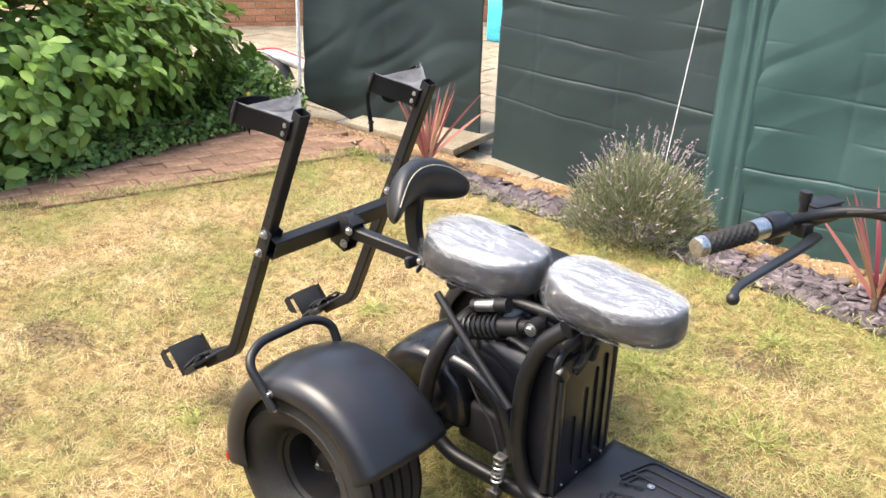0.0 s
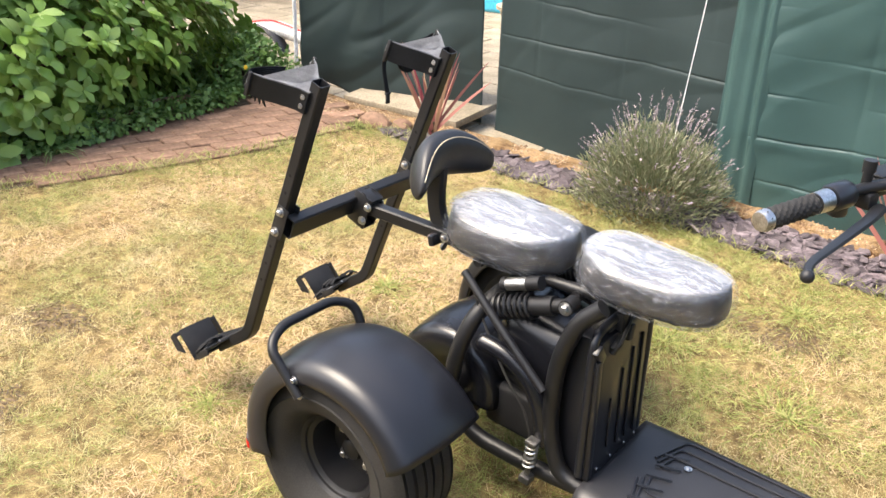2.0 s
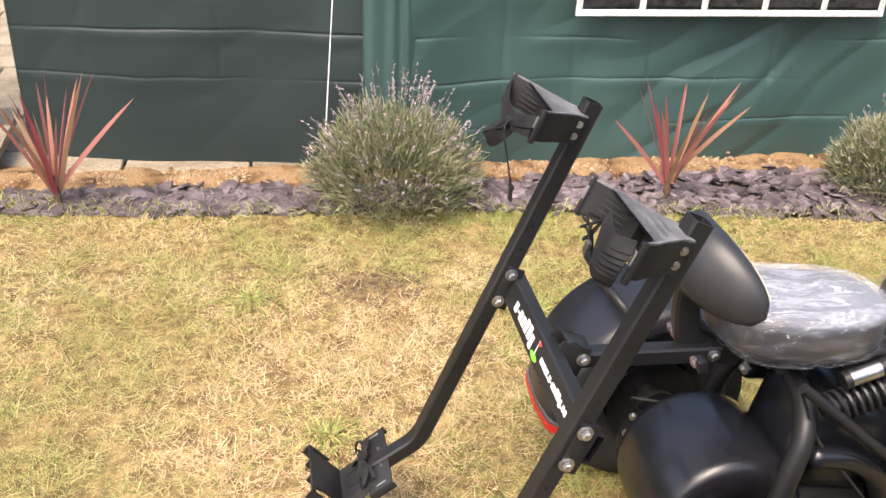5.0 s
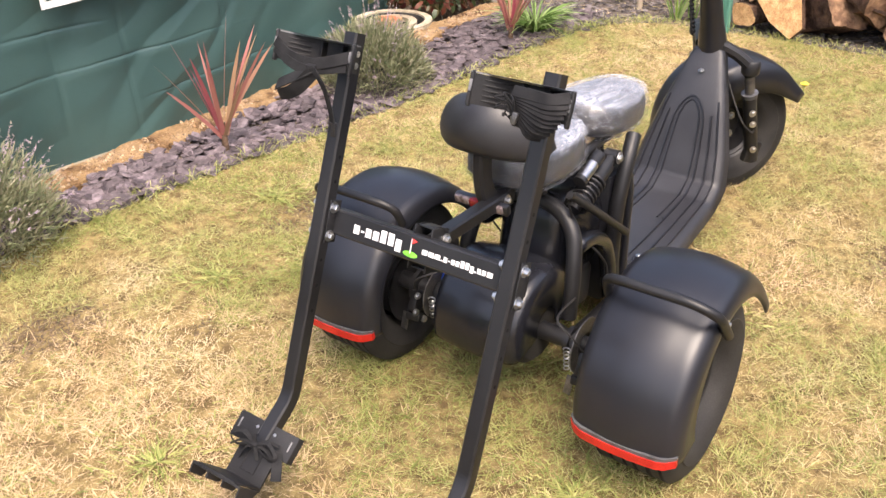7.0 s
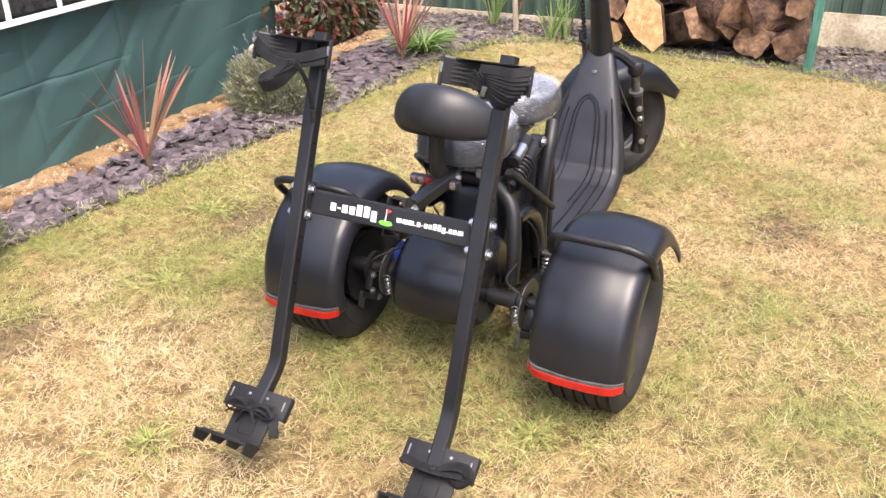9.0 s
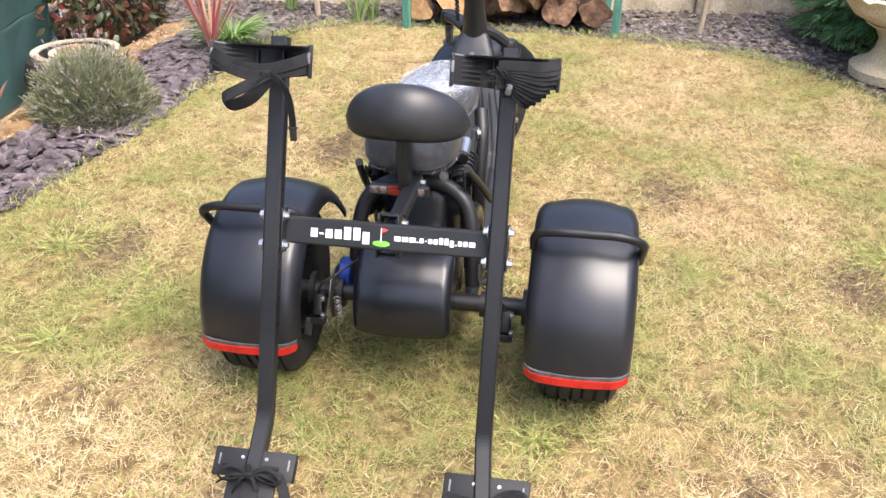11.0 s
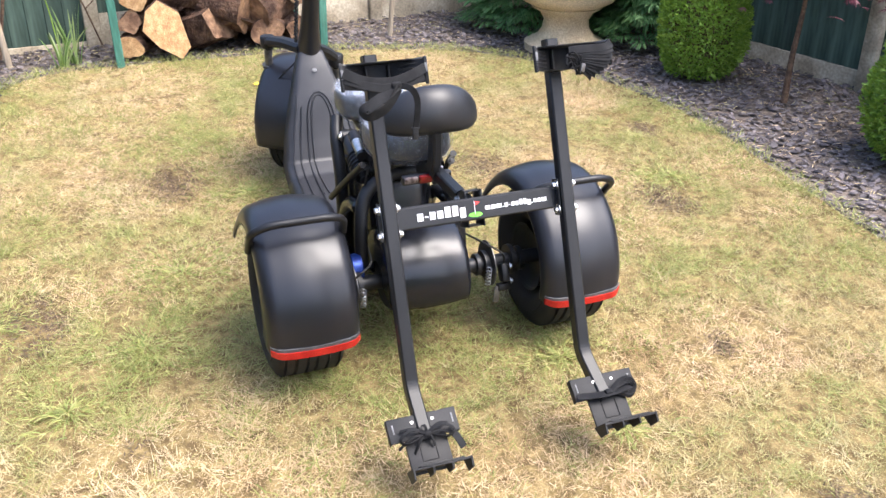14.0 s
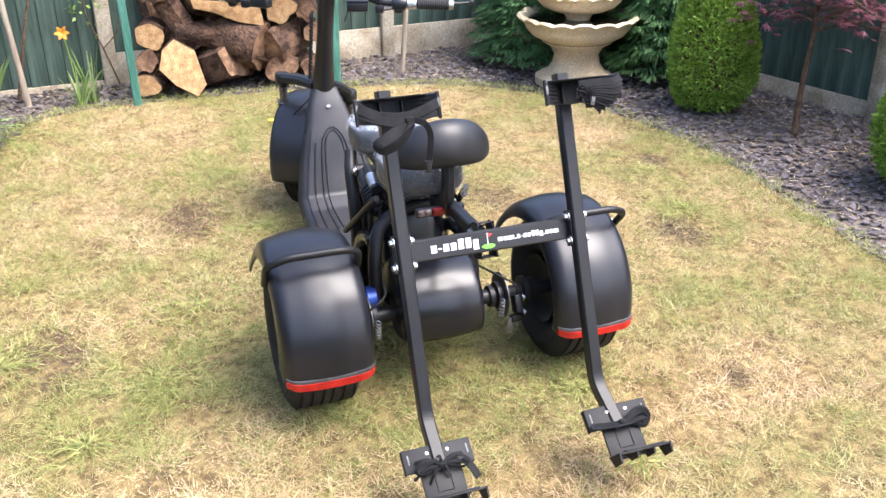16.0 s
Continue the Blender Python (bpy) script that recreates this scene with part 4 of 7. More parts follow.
# rear wheels, mudguards and grab hoops
for s, yc in ((-1, -0.443), (1, 0.418)):
    m = Matrix.Translation((AX, yc, AZ)) @ pose(0, 0, 0, 90 if s < 0 else -90, 0, 0)
    wheel("rear_wheel", m, 0.218)
    o = (lambda t: 0.055 + 0.05 * max(0, (t - 0.55) / 0.45))
    sk = (lambda t, s=s, o=o: (o(t), 0.05) if s < 0 else (0.05, o(t)))
    yg, yw = yc + s * 0.127, yc - s * 0.141
    g = guard("rear_mudguard", GX, GZC, 0.281, min(yg, yw), max(yg, yw), 29, 190.5, sk, "satin black plastic mudguard over a rear wheel", corner=0.045, flare=0.012)
    reflector(g, GX, GZC, 0.281, min(yg, yw) + 0.005, max(yg, yw) - 0.005, 186.0, 190.5)
    bm = bmesh.new()
    yo, yi = yc + s * 0.131, yc - s * 0.134
    pts = fillet([V(-0.375, yo, 0.405), V(-0.462, yo + s * 0.002, 0.5), V(-0.48, yo - s * 0.05, 0.525), V(-0.48, yi + s * 0.05, 0.525), V(-0.455, yi, 0.505), V(-0.43, yi, 0.45)], 0.035)
    tube(bm, pts, 0.0115, 10)
    part("grab_hoop", bm, M["coat"], trike, "black steel hoop over the mudguard")
    for dx, dz in ((0.0, 0.0), (-0.012, 0.034)):
        bm = bmesh.new()
        bolt(bm, V(-0.378 + dx, yc + s * 0.128, 0.408 + dz), V(0, s, 0), 0.006)
        part("hoop_bolt", bm, M["steel"], trike, angle=30)

# axle, drive unit, brake calipers
bm = bmesh.new()
rod(bm, V(AX, -0.4, AZ), V(AX, 0.37, AZ), 0.024, 14)
axle = part("rear_axle", bm, M["coat"], trike, "black axle tube with flanges")
for y, rr in ((-0.175, 0.036), (-0.2, 0.044), (-0.29, 0.05), (-0.32, 0.04), (0.22, 0.044), (0.3, 0.05)):
    bm = bmesh.new()
    rod(bm, V(AX, y - 0.007, AZ), V(AX, y + 0.007, AZ), rr, 18)
    part("flange", bm, M["coat"], axle)
for y, sg in ((-0.245, -1), (0.27, 1)):
    bm = bmesh.new()
    box(bm, (0.045, 0.026, 0.06), pose(AX - 0.06, y, AZ - 0.01, 0, 25, 0), 0.007)
    box(bm, (0.025, 0.044, 0.024), pose(AX - 0.07, y + 0.004, AZ - 0.055, 0, 10, 8), 0.005)
    cal = part("brake_caliper", bm, M["coat"], trike, "black brake caliper")
    for dx, dz in ((-0.075, 0.018), (-0.085, -0.03), (-0.05, -0.07)):
        bm = bmesh.new()
        bolt(bm, V(AX + dx, y - 0.014, AZ + dz), V(-0.4, -1, 0.2), 0.006, 0.006)
        part("bolt", bm, M["steel"], cal, angle=30)
    bm = bmesh.new()
    box(bm, (0.004, 0.02, 0.055), pose(AX - 0.078, y + 0.03, AZ - 0.075, 8, 5, 0), 0.001)
    part("tag_plate", bm, M["dull_steel"], cal, "small bare metal plate")
    bm = bmesh.new()
    lathe(bm, [(0.035, -0.0015), (0.075, -0.0015), (0.075, 0.0015), (0.035, 0.0015)], 30, Matrix.Translation((AX, y - 0.032 * sg, AZ)) @ pose(0, 0, 0, 90, 0, 0), True)
    part("brake_disc", bm, M["dull_steel"], trike, "steel brake disc", 30)
    bm = bmesh.new()
    m = frame_to(V(AX - 0.05, y - 0.05 * sg, AZ - 0.055), V(AX - 0.06, y - 0.05 * sg, AZ + 0.02))
    tube(bm, [m @ V(0.009 * math.cos(i * 0.6), 0.009 * math.sin(i * 0.6), 0.0012 * i) for i in range(60)], 0.0018, 5)
    part("return_spring", bm, M["steel"], cal)
    for k, (hx, hz) in enumerate(((0.0, 0.0),)):
        bm = bmesh.new()
        tube(bm, spline([V(AX - 0.06 + hx, y + 0.012 * k, AZ + 0.02), V(AX - 0.09 + hx, y - 0.02 * sg, AZ + 0.075 + hz), V(AX - 0.08, y - 0.07 * sg, AZ + 0.11 + hz), V(-0.27, y * 0.62 + 0.01 * k, AZ + 0.09)], 6), 0.0032, 6)
        part("brake_hose", bm, M["rubber"], cal)
bm = bmesh.new()
lathe(bm, [(0, -0.018), (0.042, -0.018), (0.046, -0.014), (0.046, 0.014), (0.042, 0.018), (0, 0.018)], 28, Matrix.Translation((AX + 0.045, 0.215, AZ + 0.035)) @ pose(0, 0, 0, 90, 0, 0))
part("motor_cover", bm, M["blue"], trike, "blue metal motor cover", 30)
g = guard("centre_mudguard", -0.335, 0.232, 0.158, -0.103, 0.157, -12, 197, lambda t: (0.11, 0.11), "glossy black plastic cover over the drive unit", corner=0.03, crown=0.008, mat="gloss")
bm = bmesh.new()
lathe(bm, [(0, -0.115), (0.1, -0.115), (0.115, -0.1), (0.115, 0.1), (0.1, 0.115), (0, 0.115)], 30, Matrix.Translation((-0.335, 0.027, 0.232)) @ pose(0, 0, 0, 90, 0, 0))
part("drive_unit", bm, M["rubber"], trike, "dark drive unit", 30)

# main frame tubes
for s, y in ((-1, -0.115), (1, 0.175)):
    for pts, r, lab in (
        ([V(-0.3, y, 0.2), V(-0.22, y, 0.125), V(-0.04, y, 0.115), V(0.09, y, 0.12)], 0.021, ""),
        ([V(0.1, y * 0.9, 0.607), V(0.05, y, 0.56), V(0.005, y, 0.44), V(-0.002, y, 0.25), V(0.04, y, 0.13), V(0.12, y, 0.115)], 0.021, ""),
        ([V(-0.2, y, 0.41), V(-0.14, y, 0.405), V(-0.06, y, 0.36), V(-0.02, y, 0.27), V(-0.01, y, 0.2)], 0.023, "fat black side tube with rounded end"),
        ([V(-0.272, y * 1.0, 0.58), V(-0.15, y + s * 0.022, 0.485), V(-0.004, y + s * 0.038, 0.37)], 0.0105, "thin black stay"),
    ):
        bm = bmesh.new()
        tube(bm, fillet(pts, 0.09, 7), r, 14)
        if lab.startswith("fat"):
            bmesh.ops.create_uvsphere(bm, u_segments=14, v_segments=8, radius=r, matrix=Matrix.Translation(pts[0]))
        part("stay" if r < 0.015 else "frame_tube", bm, M["gloss"] if lab.startswith("fat") else M["coat"], trike, lab)
    bm = bmesh.new()
    tube(bm, spline([V(-0.27, y * 0.9, 0.57), V(-0.2, y * 0.95, 0.44), V(-0.12, y * 1.15, 0.35), V(-0.06, y * 1.15, 0.27), V(-0.03, y * 1.1, 0.15)], 6), 0.003, 6)
    part("cable", bm, M["rubber"], trike)
# hoop over the drive cover
bm = bmesh.new()
tube(bm, fillet([V(-0.285, 0.19, 0.24), V(-0.268, 0.19, 0.37), V(-0.235, 0.165, 0.475), V(-0.215, 0.08, 0.518), V(-0.215, -0.03, 0.518), V(-0.235, -0.112, 0.475), V(-0.268, -0.137, 0.37), V(-0.285, -0.138, 0.24)], 0.07, 7), 0.021, 14)
part("frame_hoop", bm, M["coat"], trike, "black tubular hoop over the drive cover")
# smooth housing between the drive cover and the battery case
bm = bmesh.new()
box(bm, (0.26, 0.225, 0.25), pose(-0.095, 0.03, 0.375, 0, 12, 0), 0.075, 6)
part("motor_housing", bm, M["gloss"], trike, "smooth rounded black housing under the seats", 60)
bm = bmesh.new()
for y in (-0.03, 0.09):
    tube(bm, [V(-0.3, y, 0.58), V(0.1, y, 0.592)], 0.014, 10)
for x in (-0.28, -0.14, 0.0):
    tube(bm, [V(x, -0.05, 0.578), V(x, 0.11, 0.578)], 0.014, 8)
part("seat_frame", bm, M["coat"], trike, "black tubular seat frame")
bm = bmesh.new()
box(bm, (0.2, 0.2, 0.13), pose(-0.12, 0.03, 0.205, 0, 4, 0), 0.02, 3)
part("controller_box", bm, M["dull"], trike, "dull black controller box under the housing", 40)
# shocks and their reservoirs


def shock(y):
    a, b = V(-0.2, y, 0.5), V(0.008, y, 0.574)
    d = (b - a).normalized()
    bm = bmesh.new()
    rod(bm, a, a.lerp(b, 0.55), 0.016, 12)
    rod(bm, a.lerp(b, 0.5), a.lerp(b, 0.82), 0.024, 14)
    rod(bm, a.lerp(b, 0.8), b, 0.017, 12)
    lathe(bm, [(0.008, -0.018), (0.02, -0.018), (0.02, 0.018), (0.008, 0.018)], 16, Matrix.Translation(b) @ pose(0, 0, 0, 90, 0, 0), True)
    root = part("shock_absorber", bm, M["coat"], trike, "black coil-over shock absorber")
    m = frame_to(a, b)
    pts = []
    L = (b - a).length
    for i in range(7 * 12 + 1):
        t = i / (7 * 12)
        pts.append(m @ V(0.029 * math.cos(t * 7 * 6.283), 0.029 * math.sin(t * 7 * 6.283), L * (0.06 + 0.5 * t)))
    bm = bmesh.new()
    tube(bm, pts, 0.0048, 6)
    part("spring", bm, M["coat"], root, "black coil spring")
    bm = bmesh.new()
    bolt(bm, b + V(0, -0.02 if y < 0.03 else 0.02, 0), V(0, -1 if y < 0.03 else 1, 0), 0.01, 0.008)
    part("shock_bolt", bm, M["steel"], root, angle=30)
    bm = bmesh.new()
    up = V(-0.02, 0, 0.052)
    rod(bm, a.lerp(b, 0.26) + up, a.lerp(b, 0.56) + up, 0.0165, 14)
    part("reservoir", bm, M["steel"], root, "polished silver gas reservoir with printed label", 30)
    for k0, k1 in ((0.22, 0.28), (0.55, 0.72)):
        bm = bmesh.new()
        rod(bm, a.lerp(b, k0) + up, a.lerp(b, k1) + up, 0.0178, 14)
        part("reservoir_cap", bm, M["coat"], root)
    return root


shock(-0.088)
shock(0.148)
bm = bmesh.new()
m = frame_to(V(-0.028, -0.15, 0.135), V(-0.02, -0.15, 0.225))
tube(bm, [m @ V(0.014 * math.cos(i * 0.5), 0.014 * math.sin(i * 0.5), 0.006 + 0.0011 * i) for i in range(64)], 0.0032, 6)
spring = part("brake_spring", bm, M["steel"], trike, "bright steel coil spring on a peg")
bm = bmesh.new()
rod(bm, m @ V(0, 0, -0.04), m @ V(0, 0, 0.088), 0.007, 8)
box(bm, (0.03, 0.03, 0.012), m @ pose(0, 0, 0.082), 0.003)
box(bm, (0.03, 0.03, 0.02), m @ pose(0, 0, -0.03), 0.003)
part("peg", bm, M["dull_steel"], spring)

# battery box with ribbed front
bm = bmesh.new()
box(bm, (0.105, 0.245, 0.4), pose(0.057, 0.03, 0.315, 0, -1, 0), 0.014)
bat = part("battery_box", bm, M["plastic"], trike, "black ribbed plastic battery case")
for y, z0, z1 in ((-0.03, 0.2, 0.34), (0.02, 0.185, 0.4), (0.065, 0.18, 0.44), (0.11, 0.175, 0.46)):
    bm = bmesh.new()
    box(bm, (0.006, 0.0045, z1 - z0), pose(0.1125 - 0.006 * (z0 + z1 - 0.63), y, (z0 + z1) / 2, 0, -1, 0), 0.0018)
    part("rib", bm, M["plastic"], bat)
bm = bmesh.new()
box(bm, (0.05, 0.16, 0.03), pose(0.07, 0.03, 0.525), 0.008)
box(bm, (0.02, 0.03, 0.05), pose(0.1, 0.0, 0.53), 0.005)
part("clamp", bm, M["rubber"], bat)
# stepped side strip and small latches on the case
bm = bmesh.new()
box(bm, (0.03, 0.022, 0.33), pose(0.098, -0.1, 0.305, 0, -1, 0), 0.006)
box(bm, (0.02, 0.03, 0.05), pose(0.098, -0.094, 0.482, 35, -1, 0), 0.006)
part("side_strip", bm, M["plastic"], bat, "raised strip with a step down the case side")
bm = bmesh.new()
box(bm, (0.022, 0.05, 0.026), pose(0.108, -0.035, 0.488, 20, 0, 0), 0.005)
box(bm, (0.016, 0.024, 0.04), pose(0.114, 0.02, 0.5, -15, 0, 0), 0.004)
tube(bm, spline([V(0.11, -0.06, 0.475), V(0.122, -0.04, 0.5), V(0.116, 0.0, 0.52), V(0.1, 0.05, 0.525)], 5), 0.005, 6)
part("latch", bm, M["rubber"], bat, "black cable plug and latch")
for y in (-0.07, 0.0, 0.07, 0.125):
    bm = bmesh.new()
    bolt(bm, V(0.1135, y, 0.158), V(1, 0, 0), 0.0026, 0.002)
    part("screw", bm, M["steel"], bat, angle=30)
bm = bmesh.new()
tube(bm, fillet([V(0.09, -0.112, 0.15), V(0.09, -0.112, 0.46), V(0.085, -0.1, 0.53), V(0.09, 0.03, 0.545), V(0.1, 0.155, 0.53), V(0.1, 0.16, 0.46), V(0.1, 0.16, 0.15)], 0.05, 6), 0.011, 10)
part("case_rim", bm, M["plastic"], bat)

# footboard and leg shield: a lofted dished panel


def lerp_table(rows, t):
    i = min(int(t * (len(rows) - 1)), len(rows) - 2)
    k = t * (len(rows) - 1) - i
    return [a + (b - a) * k for a, b in zip(rows[i], rows[i + 1])]


BOARD = [(0.105, 0.142, 0.21, 0.0), (0.25, 0.135, 0.215, 0.0), (0.42, 0.132, 0.205, 0.0), (0.62, 0.132, 0.19, 0.003), (0.745, 0.138, 0.182, 0.008), (0.815, 0.175, 0.18, 0.014), (0.857, 0.265, 0.162, 0.018), (0.91, 0.41, 0.122, 0.02), (0.968, 0.535, 0.08, 0.018), (1.0, 0.592, 0.058, 0.016)]
YC = 0.037
bm = bmesh.new()
rows = []
NB, NW = 54, 16
for i in range(NB + 1):
    x, z, hw, dish = lerp_table(BOARD, i / NB)
    x1, z1, *_ = lerp_table(BOARD, min(1, i / NB + 0.02))
    x0, z0, *_ = lerp_table(BOARD, max(0, i / NB - 0.02))
    tan = V(x1 - x0, 0, z1 - z0).normalized()
    nrm = V(-tan.z, 0, tan.x)
    row = []
    for j in range(NW + 1):
        u = -1 + 2 * j / NW
        drop = -0.03 * max(0, abs(u) - 0.86) / 0.14
        row.append(bm.verts.new(V(x, YC + u * hw, z) + nrm * (drop + dish * (1 - u * u) * 0.6)))
    rows.append(row)
for p, q in zip(rows, rows[1:]):
    for j in range(NW):
        bm.faces.new((p[j], p[j + 1], q[j + 1], q[j]))
M["board"] = mixed("worn grey-black rubberised plastic", (0.018, 0.018, 0.021), (0.029, 0.029, 0.033), 7.0, (0.38, 0.5), bump=0.1, grain=600, dist=0.0008)
board = part("footboard", bm, M["board"], trike, "black moulded footboard rising into the leg shield", 50)
md = board.modifiers.new("thickness", "SOLIDIFY")
md.thickness, md.offset = 0.014, -1


def on_board(t, u, up=0.003):
    x, z, hw, dish = lerp_table(BOARD, t)
    x1, z1, *_ = lerp_table(BOARD, min(1, t + 0.02))
    x0, z0, *_ = lerp_table(BOARD, max(0, t - 0.02))
    tan = V(x1 - x0, 0, z1 - z0).normalized()
    return V(x, YC + u * hw, z) + V(-tan.z, 0, tan.x) * (up + dish * (1 - u * u) * 0.6)


for u0, t1 in ((0.78, 0.8), (0.6, 0.76), (0.4, 0.72)):
    for s in (-1, 1):
        bm = bmesh.new()
        pts = [on_board(0.06 + 0.05 * (1 - u0), s * u0 * 0.3)] + [on_board(0.1 + (t1 - 0.1) * i / 26, s * u0) for i in range(27)]
        tube(bm, fillet(pts, 0.02, 3), 0.0035, 6)
        part("rib", bm, M["plastic"], board)
for a in (0.62, 0.45):
    bm = bmesh.new()
    pts = [on_board(0.3 + 0.02 * k, a * (0.6 + 0.0028 * k)) for k in range(22)] + [on_board(0.73 + 0.06 * (0.6 + a) * math.sin(math.radians(q)), a * 0.66 * math.cos(math.radians(q))) for q in range(15, 180, 15)] + [on_board(0.3 + 0.02 * k, -a * (0.6 + 0.0028 * k)) for k in range(21, -1, -1)]
    tube(bm, spline(pts, 3), 0.003, 6)
    part("rib", bm, M["plastic"], board)
for p in (on_board(0.13, -0.55), on_board(0.13, 0.3), on_board(0.875, 0.0, 0.004)):
    bm = bmesh.new()
    bolt(bm, p, V(-0.5, 0, 1) if p.x > 0.5 else V(0, 0, 1), 0.006, 0.003)
    part("screw", bm, M["steel"], board, angle=30)
for i in range(5):
    bm = bmesh.new()
    y = -0.09 + 0.05 * i
    tube(bm, [V(0.21, y, 0.143), V(0.27, y + 0.02, 0.1405)], 0.0035, 6)
    part("rib", bm, M["plastic"], board)
bm = bmesh.new()
for s in (-1, 1):
    tube(bm, spline([V(0.1, YC + s * 0.12, 0.1), V(0.5, YC + s * 0.1, 0.095), V(0.76, YC + s * 0.06, 0.085), V(0.89, YC + s * 0.02, 0.16), V(0.965, YC, 0.4), V(1.035, YC, 0.59)], 6), 0.024, 10)
part("frame_tube", bm, M["coat"], trike)

# steering column, yokes, front fork, front wheel: turned to the right
STEER = -34.0
HEAD0, HEAD1 = V(1.03, YC, 0.59), V(0.868, YC, 1.0)
bm = bmesh.new()
ax = (HEAD1 - HEAD0).normalized()
sweep(bm, [HEAD0 - ax * 0.04, HEAD0 + ax * 0.02, HEAD0.lerp(HEAD1, 0.25), HEAD0.lerp(HEAD1, 0.6), HEAD1], circle(0.046, 16), scales=[1.15, 1.08, 0.86, 0.72, 0.76])
part("steering_column", bm, M["plastic"], trike, "tapered black steering column cover")
bm = bmesh.new()
tube(bm, [HEAD0.lerp(HEAD1, 0.12) + V(-0.02, 0.062, 0) + ax * 0.006 * i + V(0.004 * math.sin(i * 2.1), 0.004 * math.cos(i * 2.1), 0) for i in range(54)], 0.007, 6)
part("cable_sleeve", bm, M["rubber"], trike, "ribbed black cable sleeve")
FC = V(1.275, 0.038, 0.21)
turn = Matrix.Translation((FC.x, FC.y, 0)) @ pose(0, 0, 0, 0, 0, STEER)


def F(x, y, z):
    """A place from the wheel's centre line: x ahead, y to the left, z over the ground."""
    return turn @ V(x, y, z)


m = turn @ Matrix.Translation((0, 0, FC.z)) @ pose(0, 0, 0, 90, 0, 0)
wheel("front_wheel", m, 0.19, True)
bm = bmesh.new()
rows = []
for i in range(41):
    t = i / 40
    a = math.radians(24 + 172 * t)
    row = []
    flare = 0.02 * max(0.0, 1 - t / 0.12) ** 2
    for j in range(15):
        u = -1 + 2 * j / 14
        skirt = 0.05 + 0.06 * max(0.0, math.sin(math.pi * min(1.0, t * 1.15)))
        rr = 0.262 + flare + 0.018 * (1 - u * u) - (skirt if abs(u) > 0.99 else 0.016 * max(0, abs(u) - 0.8) / 0.2)
        hw = 0.136 if abs(u) < 0.99 else 0.14
        row.append(bm.verts.new(F(0.004 + rr * math.cos(a), u * hw, 0.23 + rr * math.sin(a))))
    rows.append(row)
for p, q in zip(rows, rows[1:]):
    for j in range(14):
        bm.faces.new((p[j], p[j + 1], q[j + 1], q[j]))
fguard = part("front_mudguard", bm, M["plastic"], trike, "black front mudguard with turned-up tip", 60)
md = fguard.modifiers.new("thickness", "SOLIDIFY")
md.thickness, md.offset = 0.005, -1
# turned on its raked axis the fork leans: one leg top stands higher and closer in than the other
FORK = {-1: ((-0.085, -0.212, 0.49), (0.012, -0.172, 0.14)), 1: ((-0.105, 0.092, 0.555), (-0.02, 0.138, 0.17))}
for s in (-1, 1):
    top, foot = (F(*p) for p in FORK[s])
    out = turn.to_3x3() @ V(0, s, 0)
    bm = bmesh.new()
    rod(bm, top.lerp(foot, 0.22), foot, 0.025, 14)
    box(bm, (0.06, 0.032, 0.085), Matrix.Translation(top.lerp(foot, 0.9)) @ pose(0, 0, 0, 0, 0, STEER) @ pose(0, 0, 0, 0, 15, 0), 0.01)
    leg = part("fork_leg", bm, M["coat"], trike, "black front fork leg with bolts")
    bm = bmesh.new()
    rod(bm, top, top.lerp(foot, 0.2), 0.0175, 14)
    part("stanchion", bm, M["dull_steel"], leg, "grey metal stanchion")
    bm = bmesh.new()
    rod(bm, top.lerp(foot, 0.19), top.lerp(foot, 0.235), 0.03, 16, 0.027)
    part("collar", bm, M["trim_grey"], leg, "grey fork collar")
    for q in (0.4, 0.53, 0.84):
        bm = bmesh.new()
        bolt(bm, top.lerp(foot, q) + out * 0.022 - V(0.012, 0, 0), out + V(-0.5, 0, 0), 0.0075, 0.006)
        part("bolt", bm, M["steel"], leg, angle=30)
    bm = bmesh.new()
    tube(bm, spline([top.lerp(foot, 0.62) + out * 0.02, top.lerp(foot, 0.5) + out * 0.035 + V(-0.05, 0, -0.02), top.lerp(foot, 0.3) + V(-0.1, 0, -0.02), HEAD0 + V(0.02, 0.02 * s, -0.02)], 6), 0.0035, 6)
    part("brake_hose", bm, M["rubber"], leg)
    # the yoke's arm reaches from the column to the fork top and ends in a rounded boss
    bm = bmesh.new()
    root_at = HEAD0 + V(0.0, s * 0.03, 0.01)
    lid = top + V(0, 0, 0.035)
    sweep(bm, spline([root_at, root_at.lerp(lid, 0.5) + V(0, 0, 0.008), lid], 6), square(0.058, 0.04, 0.012), up=(0, 0, 1))
    lathe(bm, [(0, -0.03), (0.026, -0.03), (0.032, -0.022), (0.033, 0.016), (0.028, 0.023), (0, 0.024)], 20, Matrix.Translation(lid))
    part("fork_yoke", bm, M["coat"], trike, "black fork yoke arm with a rounded boss", 40)

# handlebar with grips, levers and clamps
HB = V(0.862, YC - 0.012, 1.033)
hturn = Matrix.Translation(HB) @ pose(0, 0, 0, 0, 0, STEER)


def B(x, y, z):
    return hturn @ V(x, y, z)


